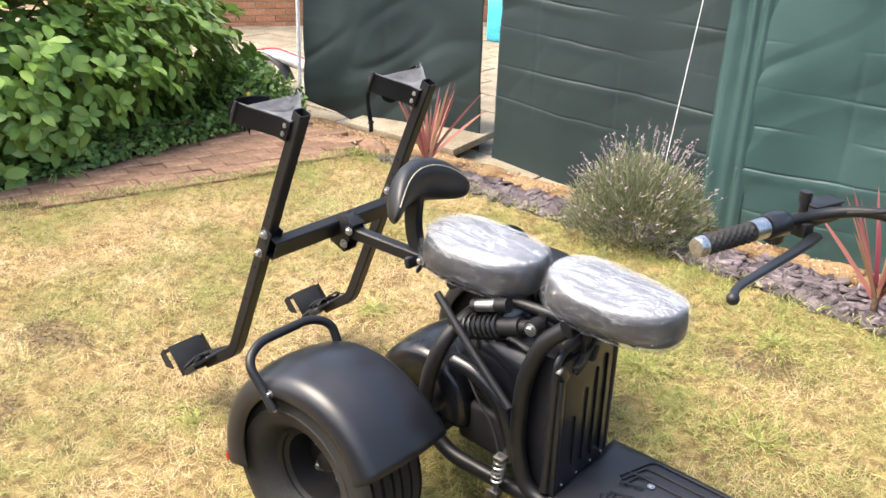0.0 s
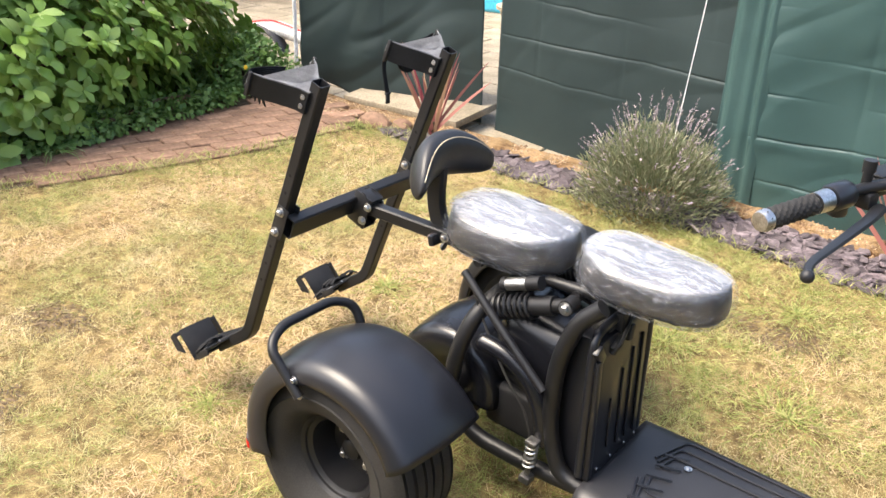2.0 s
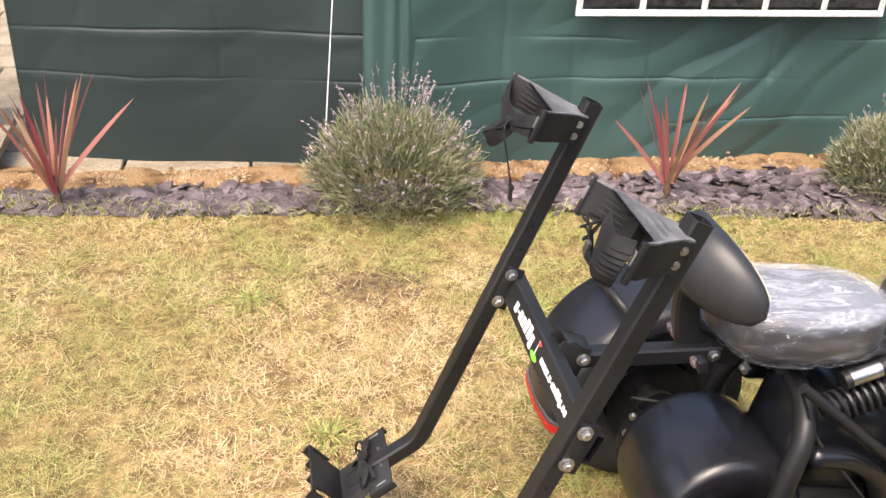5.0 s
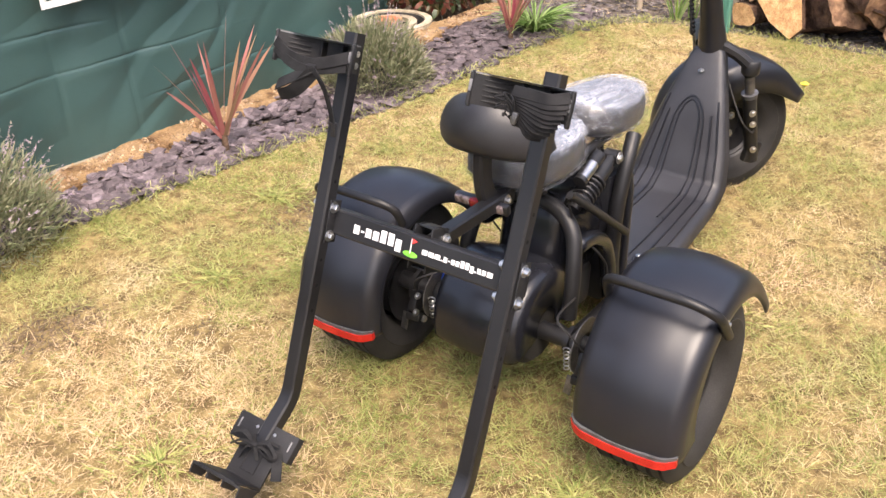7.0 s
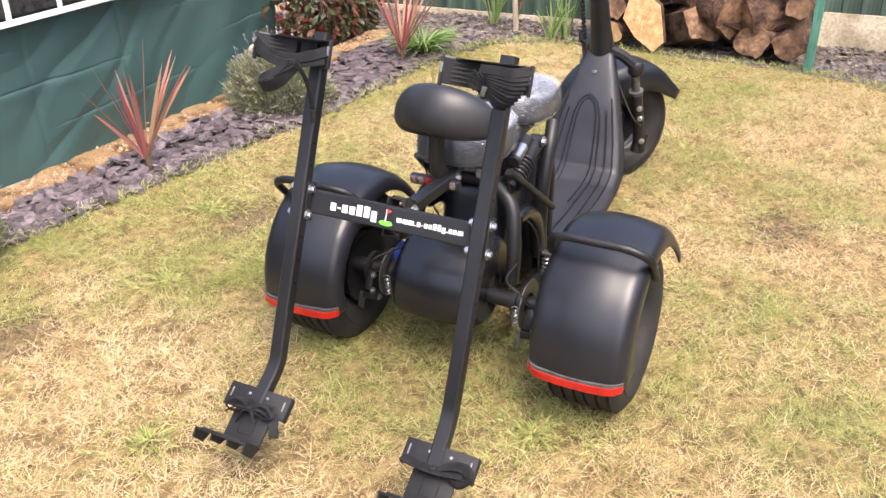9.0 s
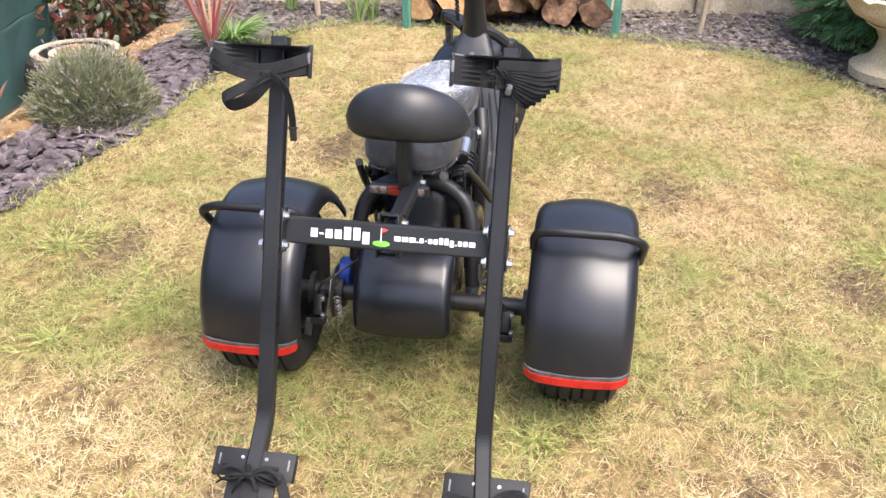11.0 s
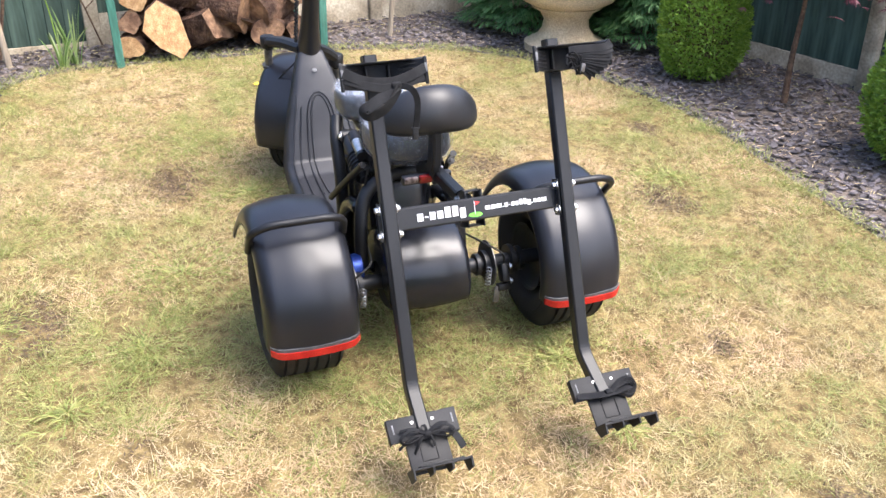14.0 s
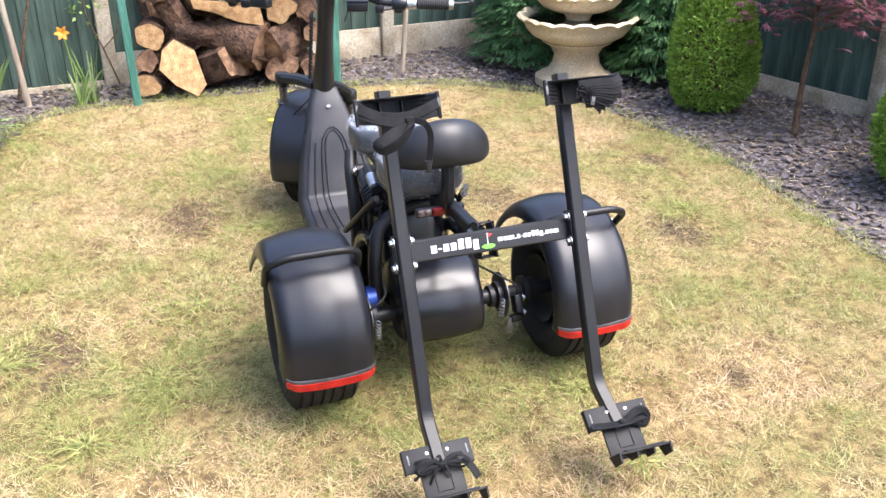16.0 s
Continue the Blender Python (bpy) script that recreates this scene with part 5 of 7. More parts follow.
bm = bmesh.new()
box(bm, (0.07, 0.09, 0.06), hturn @ pose(0, 0, -0.02), 0.012)
box(bm, (0.05, 0.13, 0.04), hturn @ pose(0.01, 0, 0.02), 0.01)
part("bar_clamp", bm, M["coat"], trike, "black handlebar clamp")
bm = bmesh.new()
tube(bm, fillet([B(-0.118, -0.51, -0.034), B(-0.186, -0.255, -0.024), B(-0.13, -0.16, 0.004), B(0.0, -0.08, -0.015), B(0.0, 0.08, -0.015), B(-0.13, 0.16, 0.004), B(-0.186, 0.255, -0.024), B(-0.118, 0.51, -0.034)], 0.06, 6), 0.011, 12)
bar = part("handlebar", bm, M["coat"], trike, "black swept-back handlebar")
for s in (-1, 1):
    d = V(0.042, s * 0.158, -0.006).normalized()
    e = V(-0.115, s * 0.525, -0.034)
    bm = bmesh.new()
    m = frame_to(hturn @ e, hturn @ (e - d * 0.14))
    prof = [(0, 0), (0.014, 0)]
    for i in range(16):
        prof += [(0.0175, 0.008 * i + 0.002), (0.0185, 0.008 * i + 0.005), (0.0168, 0.008 * i + 0.0075)]
    prof += [(0.012, 0.13)]
    lathe(bm, prof, 36, m)
    inv = m.inverted()
    for v in bm.verts:
        q = inv @ v.co
        k = 1 + 0.06 * math.cos(9 * math.atan2(q.y, q.x) + 390 * q.z)
        v.co = m @ V(q.x * k, q.y * k, q.z)
    part("grip", bm, M["rubber"], bar, "black knurled rubber grip", 30)
    bm = bmesh.new()
    lathe(bm, [(0, -0.006), (0.016, -0.005), (0.019, 0.004), (0.019, 0.012), (0.012, 0.014)], 18, m)
    part("grip_ring", bm, M["steel"], bar, "chrome grip ring", 30)
    bm = bmesh.new()
    lathe(bm, [(0.012, 0.132), (0.019, 0.132), (0.02, 0.165), (0.012, 0.167)], 18, m)
    part("grip_ring", bm, M["steel"], bar, "chrome grip ring", 30)
    bm = bmesh.new()
    lathe(bm, [(0.012, 0.168), (0.022, 0.17), (0.025, 0.178), (0.025, 0.215), (0.021, 0.222), (0.012, 0.224)], 18, m)
    box(bm, (0.036, 0.03, 0.04), hturn @ Matrix.Translation(e - d * 0.196 + V(0.0, 0, -0.016)), 0.008)
    part("switch_housing", bm, M["plastic"], bar, "black switch housing")
    bm = bmesh.new()
    rz = math.degrees(math.atan2(d.y, d.x))
    box(bm, (0.078, 0.04, 0.036), hturn @ Matrix.Translation(e - d * 0.345 + V(-0.016, 0, -0.012)) @ pose(0, 0, 0, 0, 0, rz), 0.007)
    box(bm, (0.082, 0.044, 0.006), hturn @ Matrix.Translation(e - d * 0.345 + V(-0.016, 0, 0.009)) @ pose(0, 0, 0, 0, 0, rz), 0.003)
    box(bm, (0.03, 0.05, 0.03), hturn @ Matrix.Translation(e - d * 0.268 + V(0.0, 0, -0.02)) @ pose(0, 0, 0, 0, 0, rz), 0.006)
    part("brake_reservoir", bm, M["coat"], bar, "black brake fluid reservoir with a flat lid")
    bm = bmesh.new()
    rod(bm, hturn @ (e - d * 0.27), hturn @ (e - d * 0.27 + V(0, 0, 0.045)), 0.009, 10)
    rod(bm, hturn @ (e - d * 0.27 + V(0, 0, 0.03)), hturn @ (e - d * 0.27 + V(0, 0, 0.05)), 0.012, 10)
    part("mirror_socket", bm, M["coat"], bar)
    bm = bmesh.new()
    q = [e - d * 0.29 + V(0.03, 0, -0.032), e - d * 0.22 + V(0.062, 0, -0.024), e - d * 0.1 + V(0.1, 0, -0.016), e + d * 0.0 + V(0.128, 0, -0.014), e + d * 0.035 + V(0.152, 0, -0.014)]
    pts = spline([hturn @ p for p in q], 6)
    sweep(bm, pts, [(a * 1.0, b * 0.6) for a, b in circle(0.008, 8)], scales=[1.7 - 0.9 * i / (len(pts) - 1) for i in range(len(pts))])
    bmesh.ops.create_icosphere(bm, subdivisions=2, radius=0.011, matrix=Matrix.Translation(hturn @ (e + d * 0.037 + V(0.154, 0, -0.014))))
    part("brake_lever", bm, M["coat"], bar, "black ball-end brake lever")
    bm = bmesh.new()
    tube(bm, spline([hturn @ (e - d * 0.34 + V(0.02, 0, 0.0)), B(0.05, s * 0.2, 0.06), B(0.06, s * 0.09, -0.04), B(0.02, s * 0.05, -0.14)], 6), 0.0045, 6)
    part("brake_cable", bm, M["rubber"], bar)
bm = bmesh.new()
lathe(bm, [(0, 0), (0.03, 0), (0.036, 0.01), (0.034, 0.024), (0, 0.026)], 20, hturn @ pose(-0.01, 0, 0.045, 0, -25, 0))
part("display", bm, M["plastic"], trike, "small round handlebar display")

# seats under clear plastic film


def pad(bm, c, rx, ry, h, tip, ang, n=28, rings=9, over=0.0):
    """A rounded saddle: an egg-shaped outline (narrower ahead) with a domed top, at centre c, tilted by ang."""
    m = Matrix.Translation(c) @ pose(0, 0, 0, 0, ang, 0)

    def out(a):
        x, y = math.cos(a), math.sin(a)
        w = ry * (1 - tip * x)
        e = 2.5
        k = (abs(x) ** e + abs(y) ** e) ** (-1 / e)
        return x * k * (rx + over), y * k * (w + over)
    rows = []
    lev = [(0.0, 0.84), (0.07, 0.95), (0.22, 1.0), (0.5, 1.0), (0.7, 0.985), (0.82, 0.945), (0.9, 0.87), (0.96, 0.7), (0.995, 0.45), (1.005, 0.18)]
    for z, k in lev:
        rows.append([bm.verts.new(m @ V(out(6.2832 * i / n)[0] * k, out(6.2832 * i / n)[1] * k, z * (h + over) - (over if z == 0 else 0) + 0.012 * (out(6.2832 * i / n)[0] / rx) ** 2 * (z > 0.7))) for i in range(n)])
    for p, q in zip(rows, rows[1:]):
        for i in range(n):
            bm.faces.new((p[i], p[(i + 1) % n], q[(i + 1) % n], q[i]))
    bm.faces.new(rows[-1])
    bm.faces.new(rows[0][::-1])
    return m


m, N, L, b = material("wrinkled clear film", 0.18, 0.0, 0.8)
tc, mp, n1, n2 = N.new("ShaderNodeTexCoord"), N.new("ShaderNodeMapping"), N.new("ShaderNodeTexNoise"), N.new("ShaderNodeTexNoise")
mp.inputs["Scale"].default_value = (0.16, 1.0, 0.8)
mp.inputs["Rotation"].default_value = (0, 0, 0.3)
L.new(tc.outputs["Object"], mp.inputs[0])
n1.inputs["Scale"].default_value, n1.inputs["Detail"].default_value, n1.inputs["Distortion"].default_value = 46.0, 4.0, 0.8
n2.inputs["Scale"].default_value, n2.inputs["Detail"].default_value = 9.0, 3.0
for q in (n1, n2):
    L.new(mp.outputs[0], q.inputs["Vector"])
# the film lies loose over the cushion; sky sheen is painted in as milkier white where it faces up, clear round its
# sides; fine white creases run all over it


def node(op, x, y):
    q = N.new("ShaderNodeMath")
    q.operation = op
    for k, w in enumerate((x, y)):
        if isinstance(w, (int, float)):
            q.inputs[k].default_value = w
        else:
            L.new(w, q.inputs[k])
    return q.outputs[0]


def span(x, lo, hi, a, c):
    q = N.new("ShaderNodeMapRange")
    q.interpolation_type = "SMOOTHSTEP"
    L.new(x, q.inputs[0])
    for k, w in zip(("From Min", "From Max", "To Min", "To Max"), (lo, hi, a, c)):
        q.inputs[k].default_value = w
    return q.outputs[0]


n3, mp3 = N.new("ShaderNodeTexNoise"), N.new("ShaderNodeMapping")
mp3.inputs["Scale"].default_value = (0.35, 0.35, 1.0)
mp3.inputs["Rotation"].default_value = (0.5, 0.45, 0.4)
L.new(tc.outputs["Object"], mp3.inputs[0])
L.new(mp3.outputs[0], n3.inputs["Vector"])
n3.inputs["Scale"].default_value, n3.inputs["Detail"].default_value, n3.inputs["Distortion"].default_value = 42.0, 3.5, 0.8
fold = span(node("ABSOLUTE", node("SUBTRACT", n1.outputs[0], 0.5), 0.0), 0.0, 0.012, 1.0, 0.0)
pleat = span(node("ABSOLUTE", node("SUBTRACT", n3.outputs[0], 0.5), 0.0), 0.0, 0.013, 1.0, 0.0)
crease = node("ADD", fold, node("MULTIPLY", pleat, 0.7))
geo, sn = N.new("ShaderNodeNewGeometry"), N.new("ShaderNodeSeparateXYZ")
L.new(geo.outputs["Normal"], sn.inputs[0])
# upward faces get more white: the sky's reflection put into the film's cover
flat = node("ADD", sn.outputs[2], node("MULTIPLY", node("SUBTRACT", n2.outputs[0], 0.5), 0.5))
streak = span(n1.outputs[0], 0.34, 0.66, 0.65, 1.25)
top_sheen = node("MULTIPLY", span(flat, 0.55, 0.92, 0.03, 0.27), streak)
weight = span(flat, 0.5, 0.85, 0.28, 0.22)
cover = node("ADD", top_sheen, node("MULTIPLY", crease, weight))
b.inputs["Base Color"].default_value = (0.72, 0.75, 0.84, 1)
b.inputs["Roughness"].default_value = 0.5
bp = N.new("ShaderNodeBump")
bp.inputs["Strength"].default_value, bp.inputs["Distance"].default_value = 0.5, 0.004
L.new(node("ADD", node("MULTIPLY", crease, 0.6), node("MULTIPLY", n1.outputs[0], 1.5)), bp.inputs["Height"])
L.new(bp.outputs[0], b.inputs["Normal"])
tr, ms = N.new("ShaderNodeBsdfTransparent"), N.new("ShaderNodeMixShader")
gl, ad = N.new("ShaderNodeBsdfGlossy"), N.new("ShaderNodeMixShader")
gl.inputs["Roughness"].default_value = 0.1
L.new(bp.outputs[0], gl.inputs["Normal"])
ad.inputs[0].default_value = 0.06
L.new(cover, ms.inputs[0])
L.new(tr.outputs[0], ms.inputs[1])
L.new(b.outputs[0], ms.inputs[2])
L.new(ms.outputs[0], ad.inputs[1])
L.new(gl.outputs[0], ad.inputs[2])
L.new(ad.outputs[0], N["Material Output"].inputs[0])
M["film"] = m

for c, rx, ry, h, tip, ang, lab in ((V(0.15, 0.03, 0.602), 0.174, 0.112, 0.086, 0.12, 4, "black vinyl front seat in clear film"), (V(-0.23, 0.03, 0.604), 0.172, 0.122, 0.093, 0.08, 3, "black vinyl rear seat in clear film")):
    bm = bmesh.new()
    pad(bm, c, rx, ry, h, tip, ang)
    seat = part("seat", bm, M["vinyl"], trike, lab, 60)
    bm = bmesh.new()
    pad(bm, c, rx, ry, h, tip, ang, 72, over=0.007)
    bmesh.ops.subdivide_edges(bm, edges=[e for e in bm.edges if e.calc_length() > 0.02], cuts=1, use_grid_fill=True)
    for v in bm.verts:
        q = v.co * 1.0
        d = (q - c - V(0, 0, 0.05)).normalized()
        v.co += d * (0.005 * abs(noise.noise(q * 14)) + 0.003 * (1 - 2 * abs(noise.noise(V(q.x * 26, q.y * 40, q.z * 14)))))
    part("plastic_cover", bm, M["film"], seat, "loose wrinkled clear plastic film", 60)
bm = bmesh.new()
box(bm, (0.26, 0.15, 0.02), pose(-0.22, 0.03, 0.6), 0.008)
box(bm, (0.22, 0.14, 0.02), pose(0.14, 0.03, 0.602, 0, 4, 0), 0.008)
part("seat_base", bm, M["coat"], trike)

# backrest: a crescent pad on a bent flat post
bm = bmesh.new()
rows = []
BX, BYc, BZ = -0.468, 0.016, 0.79
NA, NS = 24, 16
for i in range(NA + 1):
    u = -1 + 2 * i / NA
    env = math.sqrt(max(0.0, 1 - abs(u) ** 2.6)) * 0.99 + 0.01
    cx, cy, cz = BX + 0.07 * u * u, BYc + 0.155 * u, BZ + 0.008 - 0.045 * u * u
    row = []
    for j in range(NS):
        a = 6.2832 * j / NS
        row.append(bm.verts.new((cx + 0.042 * env * math.cos(a) + 0.014 * math.sin(a) * env, cy, cz + 0.066 * env * math.sin(a))))
    rows.append(row)
for p, q in zip(rows, rows[1:]):
    for j in range(NS):
        bm.faces.new((p[j], p[(j + 1) % NS], q[(j + 1) % NS], q[j]))
bm.faces.new(rows[0])
bm.faces.new(rows[-1][::-1])
back = part("backrest", bm, M["vinyl"], trike, "curved black vinyl backrest with white piping", 70)
bm = bmesh.new()
pts = []
for i in range(1, 40):
    u = -0.97 + 1.94 * i / 40
    env = math.sqrt(max(0.0, 1 - abs(u) ** 2.6))
    pts.append(V(BX + 0.07 * u * u + 0.03 * env + 0.008 * env, BYc + 0.155 * u, BZ + 0.008 - 0.045 * u * u + 0.05 * env))
tube(bm, pts, 0.0019, 6)
part("piping", bm, M["concrete"], back, "white seam piping")
bm = bmesh.new()
sweep(bm, fillet([V(-0.46, 0.014, 0.77), V(-0.468, 0.014, 0.68), V(-0.446, 0.014, 0.6), V(-0.34, 0.014, 0.575)], 0.05, 6), square(0.05, 0.028, 0.006), up=(0, 1, 0))
part("backrest_post", bm, M["coat"], trike, "bent black backrest post")

# tail lamp
M["lamp_red"] = mixed("dark red lens", (0.14, 0.008, 0.008), (0.24, 0.012, 0.01), 30.0, (0.08, 0.16), bump=0.1, grain=200)
M["clear_lens"] = mixed("clear lens", (0.05, 0.035, 0.035), (0.22, 0.18, 0.18), 60.0, (0.1, 0.2), bump=0.1, grain=200)
bm = bmesh.new()
box(bm, (0.02, 0.15, 0.03), pose(-0.436, 0.031, 0.585, 0, -15, 0), 0.006)
lamp_body = part("tail_lamp", bm, M["plastic"], trike, "slim tail lamp with clear ends and a red middle")
for y, w in ((0.081, 0.042), (-0.008, 0.05)):
    bm = bmesh.new()
    box(bm, (0.012, w, 0.021), pose(-0.4475, y, 0.587, 0, -15, 0), 0.005)
    part("indicator_lens", bm, M["clear_lens"], lamp_body, "clear indicator lens")
bm = bmesh.new()
box(bm, (0.017, 0.04, 0.025), pose(-0.4485, 0.038, 0.587, 0, -15, 0), 0.006)
part("lamp_lens", bm, M["lamp_red"], lamp_body, "dark red lamp lens")
for y in (-0.07,):
    bm = bmesh.new()
    bolt(bm, V(-0.37, y, 0.6), V(-1, 0, 0.2), 0.007, 0.008)
    part("bracket_bolt", bm, M["dull_steel"], trike, angle=30)

# golf bag rack: the cross bar is clamped to the front of two hollow uprights
LEAN = 21.4
rn = V(-math.cos(radians(LEAN)), 0, math.sin(radians(LEAN)))
ru = V(math.sin(radians(LEAN)), 0, math.cos(radians(LEAN)))
BAR = V(-0.7305, 0, 0.608)


def hollow(name, pts, w, h, parent, label, up):
    """An open square tube with real wall thickness."""
    bm = bmesh.new()
    sweep(bm, pts, square(w, h, 0.004), up=up, cap=False)
    ob = part(name, bm, M["coat"], parent, label, 0)
    md = ob.modifiers.new("wall", "SOLIDIFY")
    md.thickness, md.offset = 0.0028, -1
    return ob


rack = hollow("bag_rack", [BAR + V(0, -0.262, 0), BAR + V(0, 0.264, 0)], 0.034, 0.058, trike, "black square-tube golf bag rack bolted behind the seats", ru)


def band(pts, width, name="strap", label="black webbing strap", up=(-0.9, 0.1, 0.35), k=7):
    bm = bmesh.new()
    sweep(bm, spline(pts, k), square(width, 0.0028, 0.001), up=up)
    return part(name, bm, M["web"], rack, label, 40)


def cord(pts, r=0.0022, k=6):
    bm = bmesh.new()
    tube(bm, spline(pts, k), r, 6)
    return part("cord", bm, M["web"], rack)


for s in (-1, 1):
    y = -0.248 if s < 0 else 0.2435
    kick = -0.014 if s < 0 else 0.0
    hollow("upright", fillet([V(-0.612, y, 1.005), V(-0.918, y, 0.224), V(-1.035, y + kick, 0.142)], 0.03, 6), 0.035, 0.035, rack, "tall slanting square-tube upright with bent foot", (0, 1, 0))
    mid = V(-0.7625, y, 0.6205)
    for e in (-1, 1):
        bm = bmesh.new()
        box(bm, (0.036, 0.004, 0.098), Matrix.Translation(mid + V(0, e * 0.02, 0) - rn * 0.012) @ pose(0, 0, 0, 0, LEAN, 0), 0.0015)
        part("clamp_plate", bm, M["coat"], rack)
        for q in (-0.0325, 0.0325):
            bm = bmesh.new()
            bolt(bm, mid + V(0, e * 0.022, 0) + ru * q - rn * 0.006, V(0, e, 0), 0.0078, 0.01)
            part("bolt", bm, M["steel"], rack, angle=30)
    for q in (0.09, 0.145, -0.09, -0.15, -0.21):
        bm = bmesh.new()
        lathe(bm, [(0, 0), (0.0042, 0), (0.0042, 0.0006), (0, 0.0006)], 10, frame_to(mid + ru * q + V(0, -0.0173, 0), mid + ru * q + V(0, -0.1, 0)))
        part("adjuster_hole", bm, M["web"], rack, "small dark adjuster hole", 0)
    # upper cradle: flares back from the upright, its rear edge hollowed for the bag
    bm = bmesh.new()
    edge = [(-0.02, -0.026), (-0.02, 0.026), (0.004, 0.034), (0.036, 0.058), (0.072, 0.088), (0.104, 0.104)]
    for k in range(1, 24):
        u = 1 - 2 * k / 24
        edge.append((0.104 - 0.086 * (1 - abs(u) ** 1.7) ** 0.85, 0.102 * u))
    edge += [(0.104, -0.104), (0.072, -0.088), (0.036, -0.058), (0.004, -0.034)]
    c = V(-0.648, y, 0.928)
    lo, hi = [], []
    for d, q in edge:
        p = c + rn * (d + 0.02) + V(0, q, 0)
        lo.append(bm.verts.new(p))
        hi.append(bm.verts.new(p + ru * 0.056))
    nE = len(edge)
    for i in range(nE):
        bm.faces.new((lo[i], lo[(i + 1) % nE], hi[(i + 1) % nE], hi[i]))
    bmesh.ops.triangulate(bm, faces=[bm.faces.new(hi), bm.faces.new(lo[::-1])])
    # thin lid over the black cradle: sun sheen on its top put into grey
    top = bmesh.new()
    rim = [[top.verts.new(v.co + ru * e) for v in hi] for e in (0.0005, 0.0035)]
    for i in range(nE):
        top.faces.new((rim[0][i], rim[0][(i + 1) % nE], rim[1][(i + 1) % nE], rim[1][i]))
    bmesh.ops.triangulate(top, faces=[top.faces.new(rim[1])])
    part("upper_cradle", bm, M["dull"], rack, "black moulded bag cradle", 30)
    part("cradle_top", top, M["paled"], rack, "matt cradle top with its sheen painted in as grey", 30)
    for q in (-0.103, 0.103):
        bm = bmesh.new()
        box(bm, (0.011, 0.008, 0.066), Matrix.Translation(c + rn * 0.117 + V(0, q, 0) + ru * 0.028) @ pose(0, 0, 0, 0, LEAN, 0), 0.003)
        part("cradle_rim", bm, M["dull"], rack)
        bm = bmesh.new()
        box(bm, (0.003, 0.006, 0.022), Matrix.Translation(c + rn * 0.1232 + V(0, q * 0.985, 0) + ru * 0.034) @ pose(0, 0, 0, 0, LEAN, 0), 0.001)
        part("cradle_slot", bm, M["paled"], rack, "pale worn strap slot")
    for q, tw in ((-0.07, -40), (0.07, 40)):
        for k in range(5):
            bm = bmesh.new()
            box(bm, (0.003, 0.05, 0.003), Matrix.Translation(c + rn * 0.0835 + V(0, q, 0) + ru * (0.009 + 0.0095 * k)) @ pose(0, 0, 0, 0, LEAN, 0) @ pose(0, 0, 0, 0, 0, tw), 0.001)
            part("cradle_rib", bm, M["dull"], rack)
    for q in (-0.028, 0.028):
        bm = bmesh.new()
        box(bm, (0.03, 0.005, 0.05), Matrix.Translation(c + rn * 0.048 + V(0, q, 0) + ru * 0.028) @ pose(0, 0, 0, 0, LEAN, 0), 0.002)
        part("cradle_web", bm, M["dull"], rack)
    for z in (0.3, 0.74):
        for e in (-1, 1):
            bm = bmesh.new()
            bolt(bm, c + rn * 0.012 + V(0, e * 0.0295, 0) + ru * 0.056 * z, V(0, e, 0), 0.0042, 0.003)
            part("screw", bm, M["steel"], rack, angle=30)
    # webbing: tied in a bow with a hanging buckle on one cradle, folded into a bundle on the other
    base = c + rn * 0.118 + ru * 0.02
    if s < 0:
        rg = random.Random(3)
        for k in range(10):
            a = k / 9
            root = base + V(0.004 - 0.008 * a, 0.012 - 0.016 * a, 0.02 - 0.03 * a)
            end = base + V(0.0 - 0.012 * math.sin(3.1 * a), -0.104 + 0.052 * a * a, 0.03 - 0.082 * a)
            band([root, root.lerp(end, 0.35) + V(-0.014, 0, 0.002), root.lerp(end, 0.75) + V(-0.02 - 0.0015 * (k % 2), 0, 0), end], 0.021, "strap", "pleated black webbing bundle", (-0.8, 0.05, 0.5), 5)
        for k in range(6):
            a = 0.5 + 1.05 * k
            cord([base + V(0.0, 0.016, 0.012), base + V(-0.026, 0.012 + 0.022 * math.cos(a), 0.004 + 0.02 * math.sin(a)), base + V(-0.022, 0.004 + 0.012 * math.cos(a + 1), -0.008 + 0.012 * math.sin(a + 1)), base + V(-0.018, -0.002 - 0.004 * k, -0.036)], 0.0019)
        bm = bmesh.new()
        box(bm, (0.008, 0.012, 0.022), Matrix.Translation(base + V(-0.03, -0.012, -0.016)) @ pose(0, 0, 0, 14, 10, 0), 0.003)
        part("buckle", bm, M["dull_steel"], rack, "small worn metal cord lock")
    else:
        band([base + V(0.0, 0.1, 0.018), base + V(-0.016, 0.05, -0.002), base + V(-0.018, -0.008, -0.008), base + V(-0.016, -0.05, 0.0), base + V(0.0, -0.1, 0.014)], 0.024)
        band([base + V(-0.002, 0.1, 0.004), base + V(-0.022, 0.045, -0.012), base + V(-0.026, -0.01, -0.018), base + V(-0.006, -0.096, -0.006)], 0.02)
        # the bow's broad ear, and the tail with its buckle
        band([base + V(-0.022, -0.022, -0.014), base + V(-0.04, 0.016, -0.034), base + V(-0.046, 0.052, -0.052), base + V(-0.044, 0.066, -0.062), base + V(-0.05, 0.05, -0.074), base + V(-0.046, 0.01, -0.058), base + V(-0.028, -0.026, -0.02)], 0.03, "strap", "flat ear of the tied webbing bow", (-0.5, 0.0, 0.85))
        band([base + V(-0.026, -0.024, -0.014), base + V(-0.042, -0.05, -0.02), base + V(-0.04, -0.066, -0.05), base + V(-0.03, -0.068, -0.1), base + V(-0.026, -0.066, -0.125)], 0.015, up=(-0.9, 0.2, 0.1))
        bm = bmesh.new()
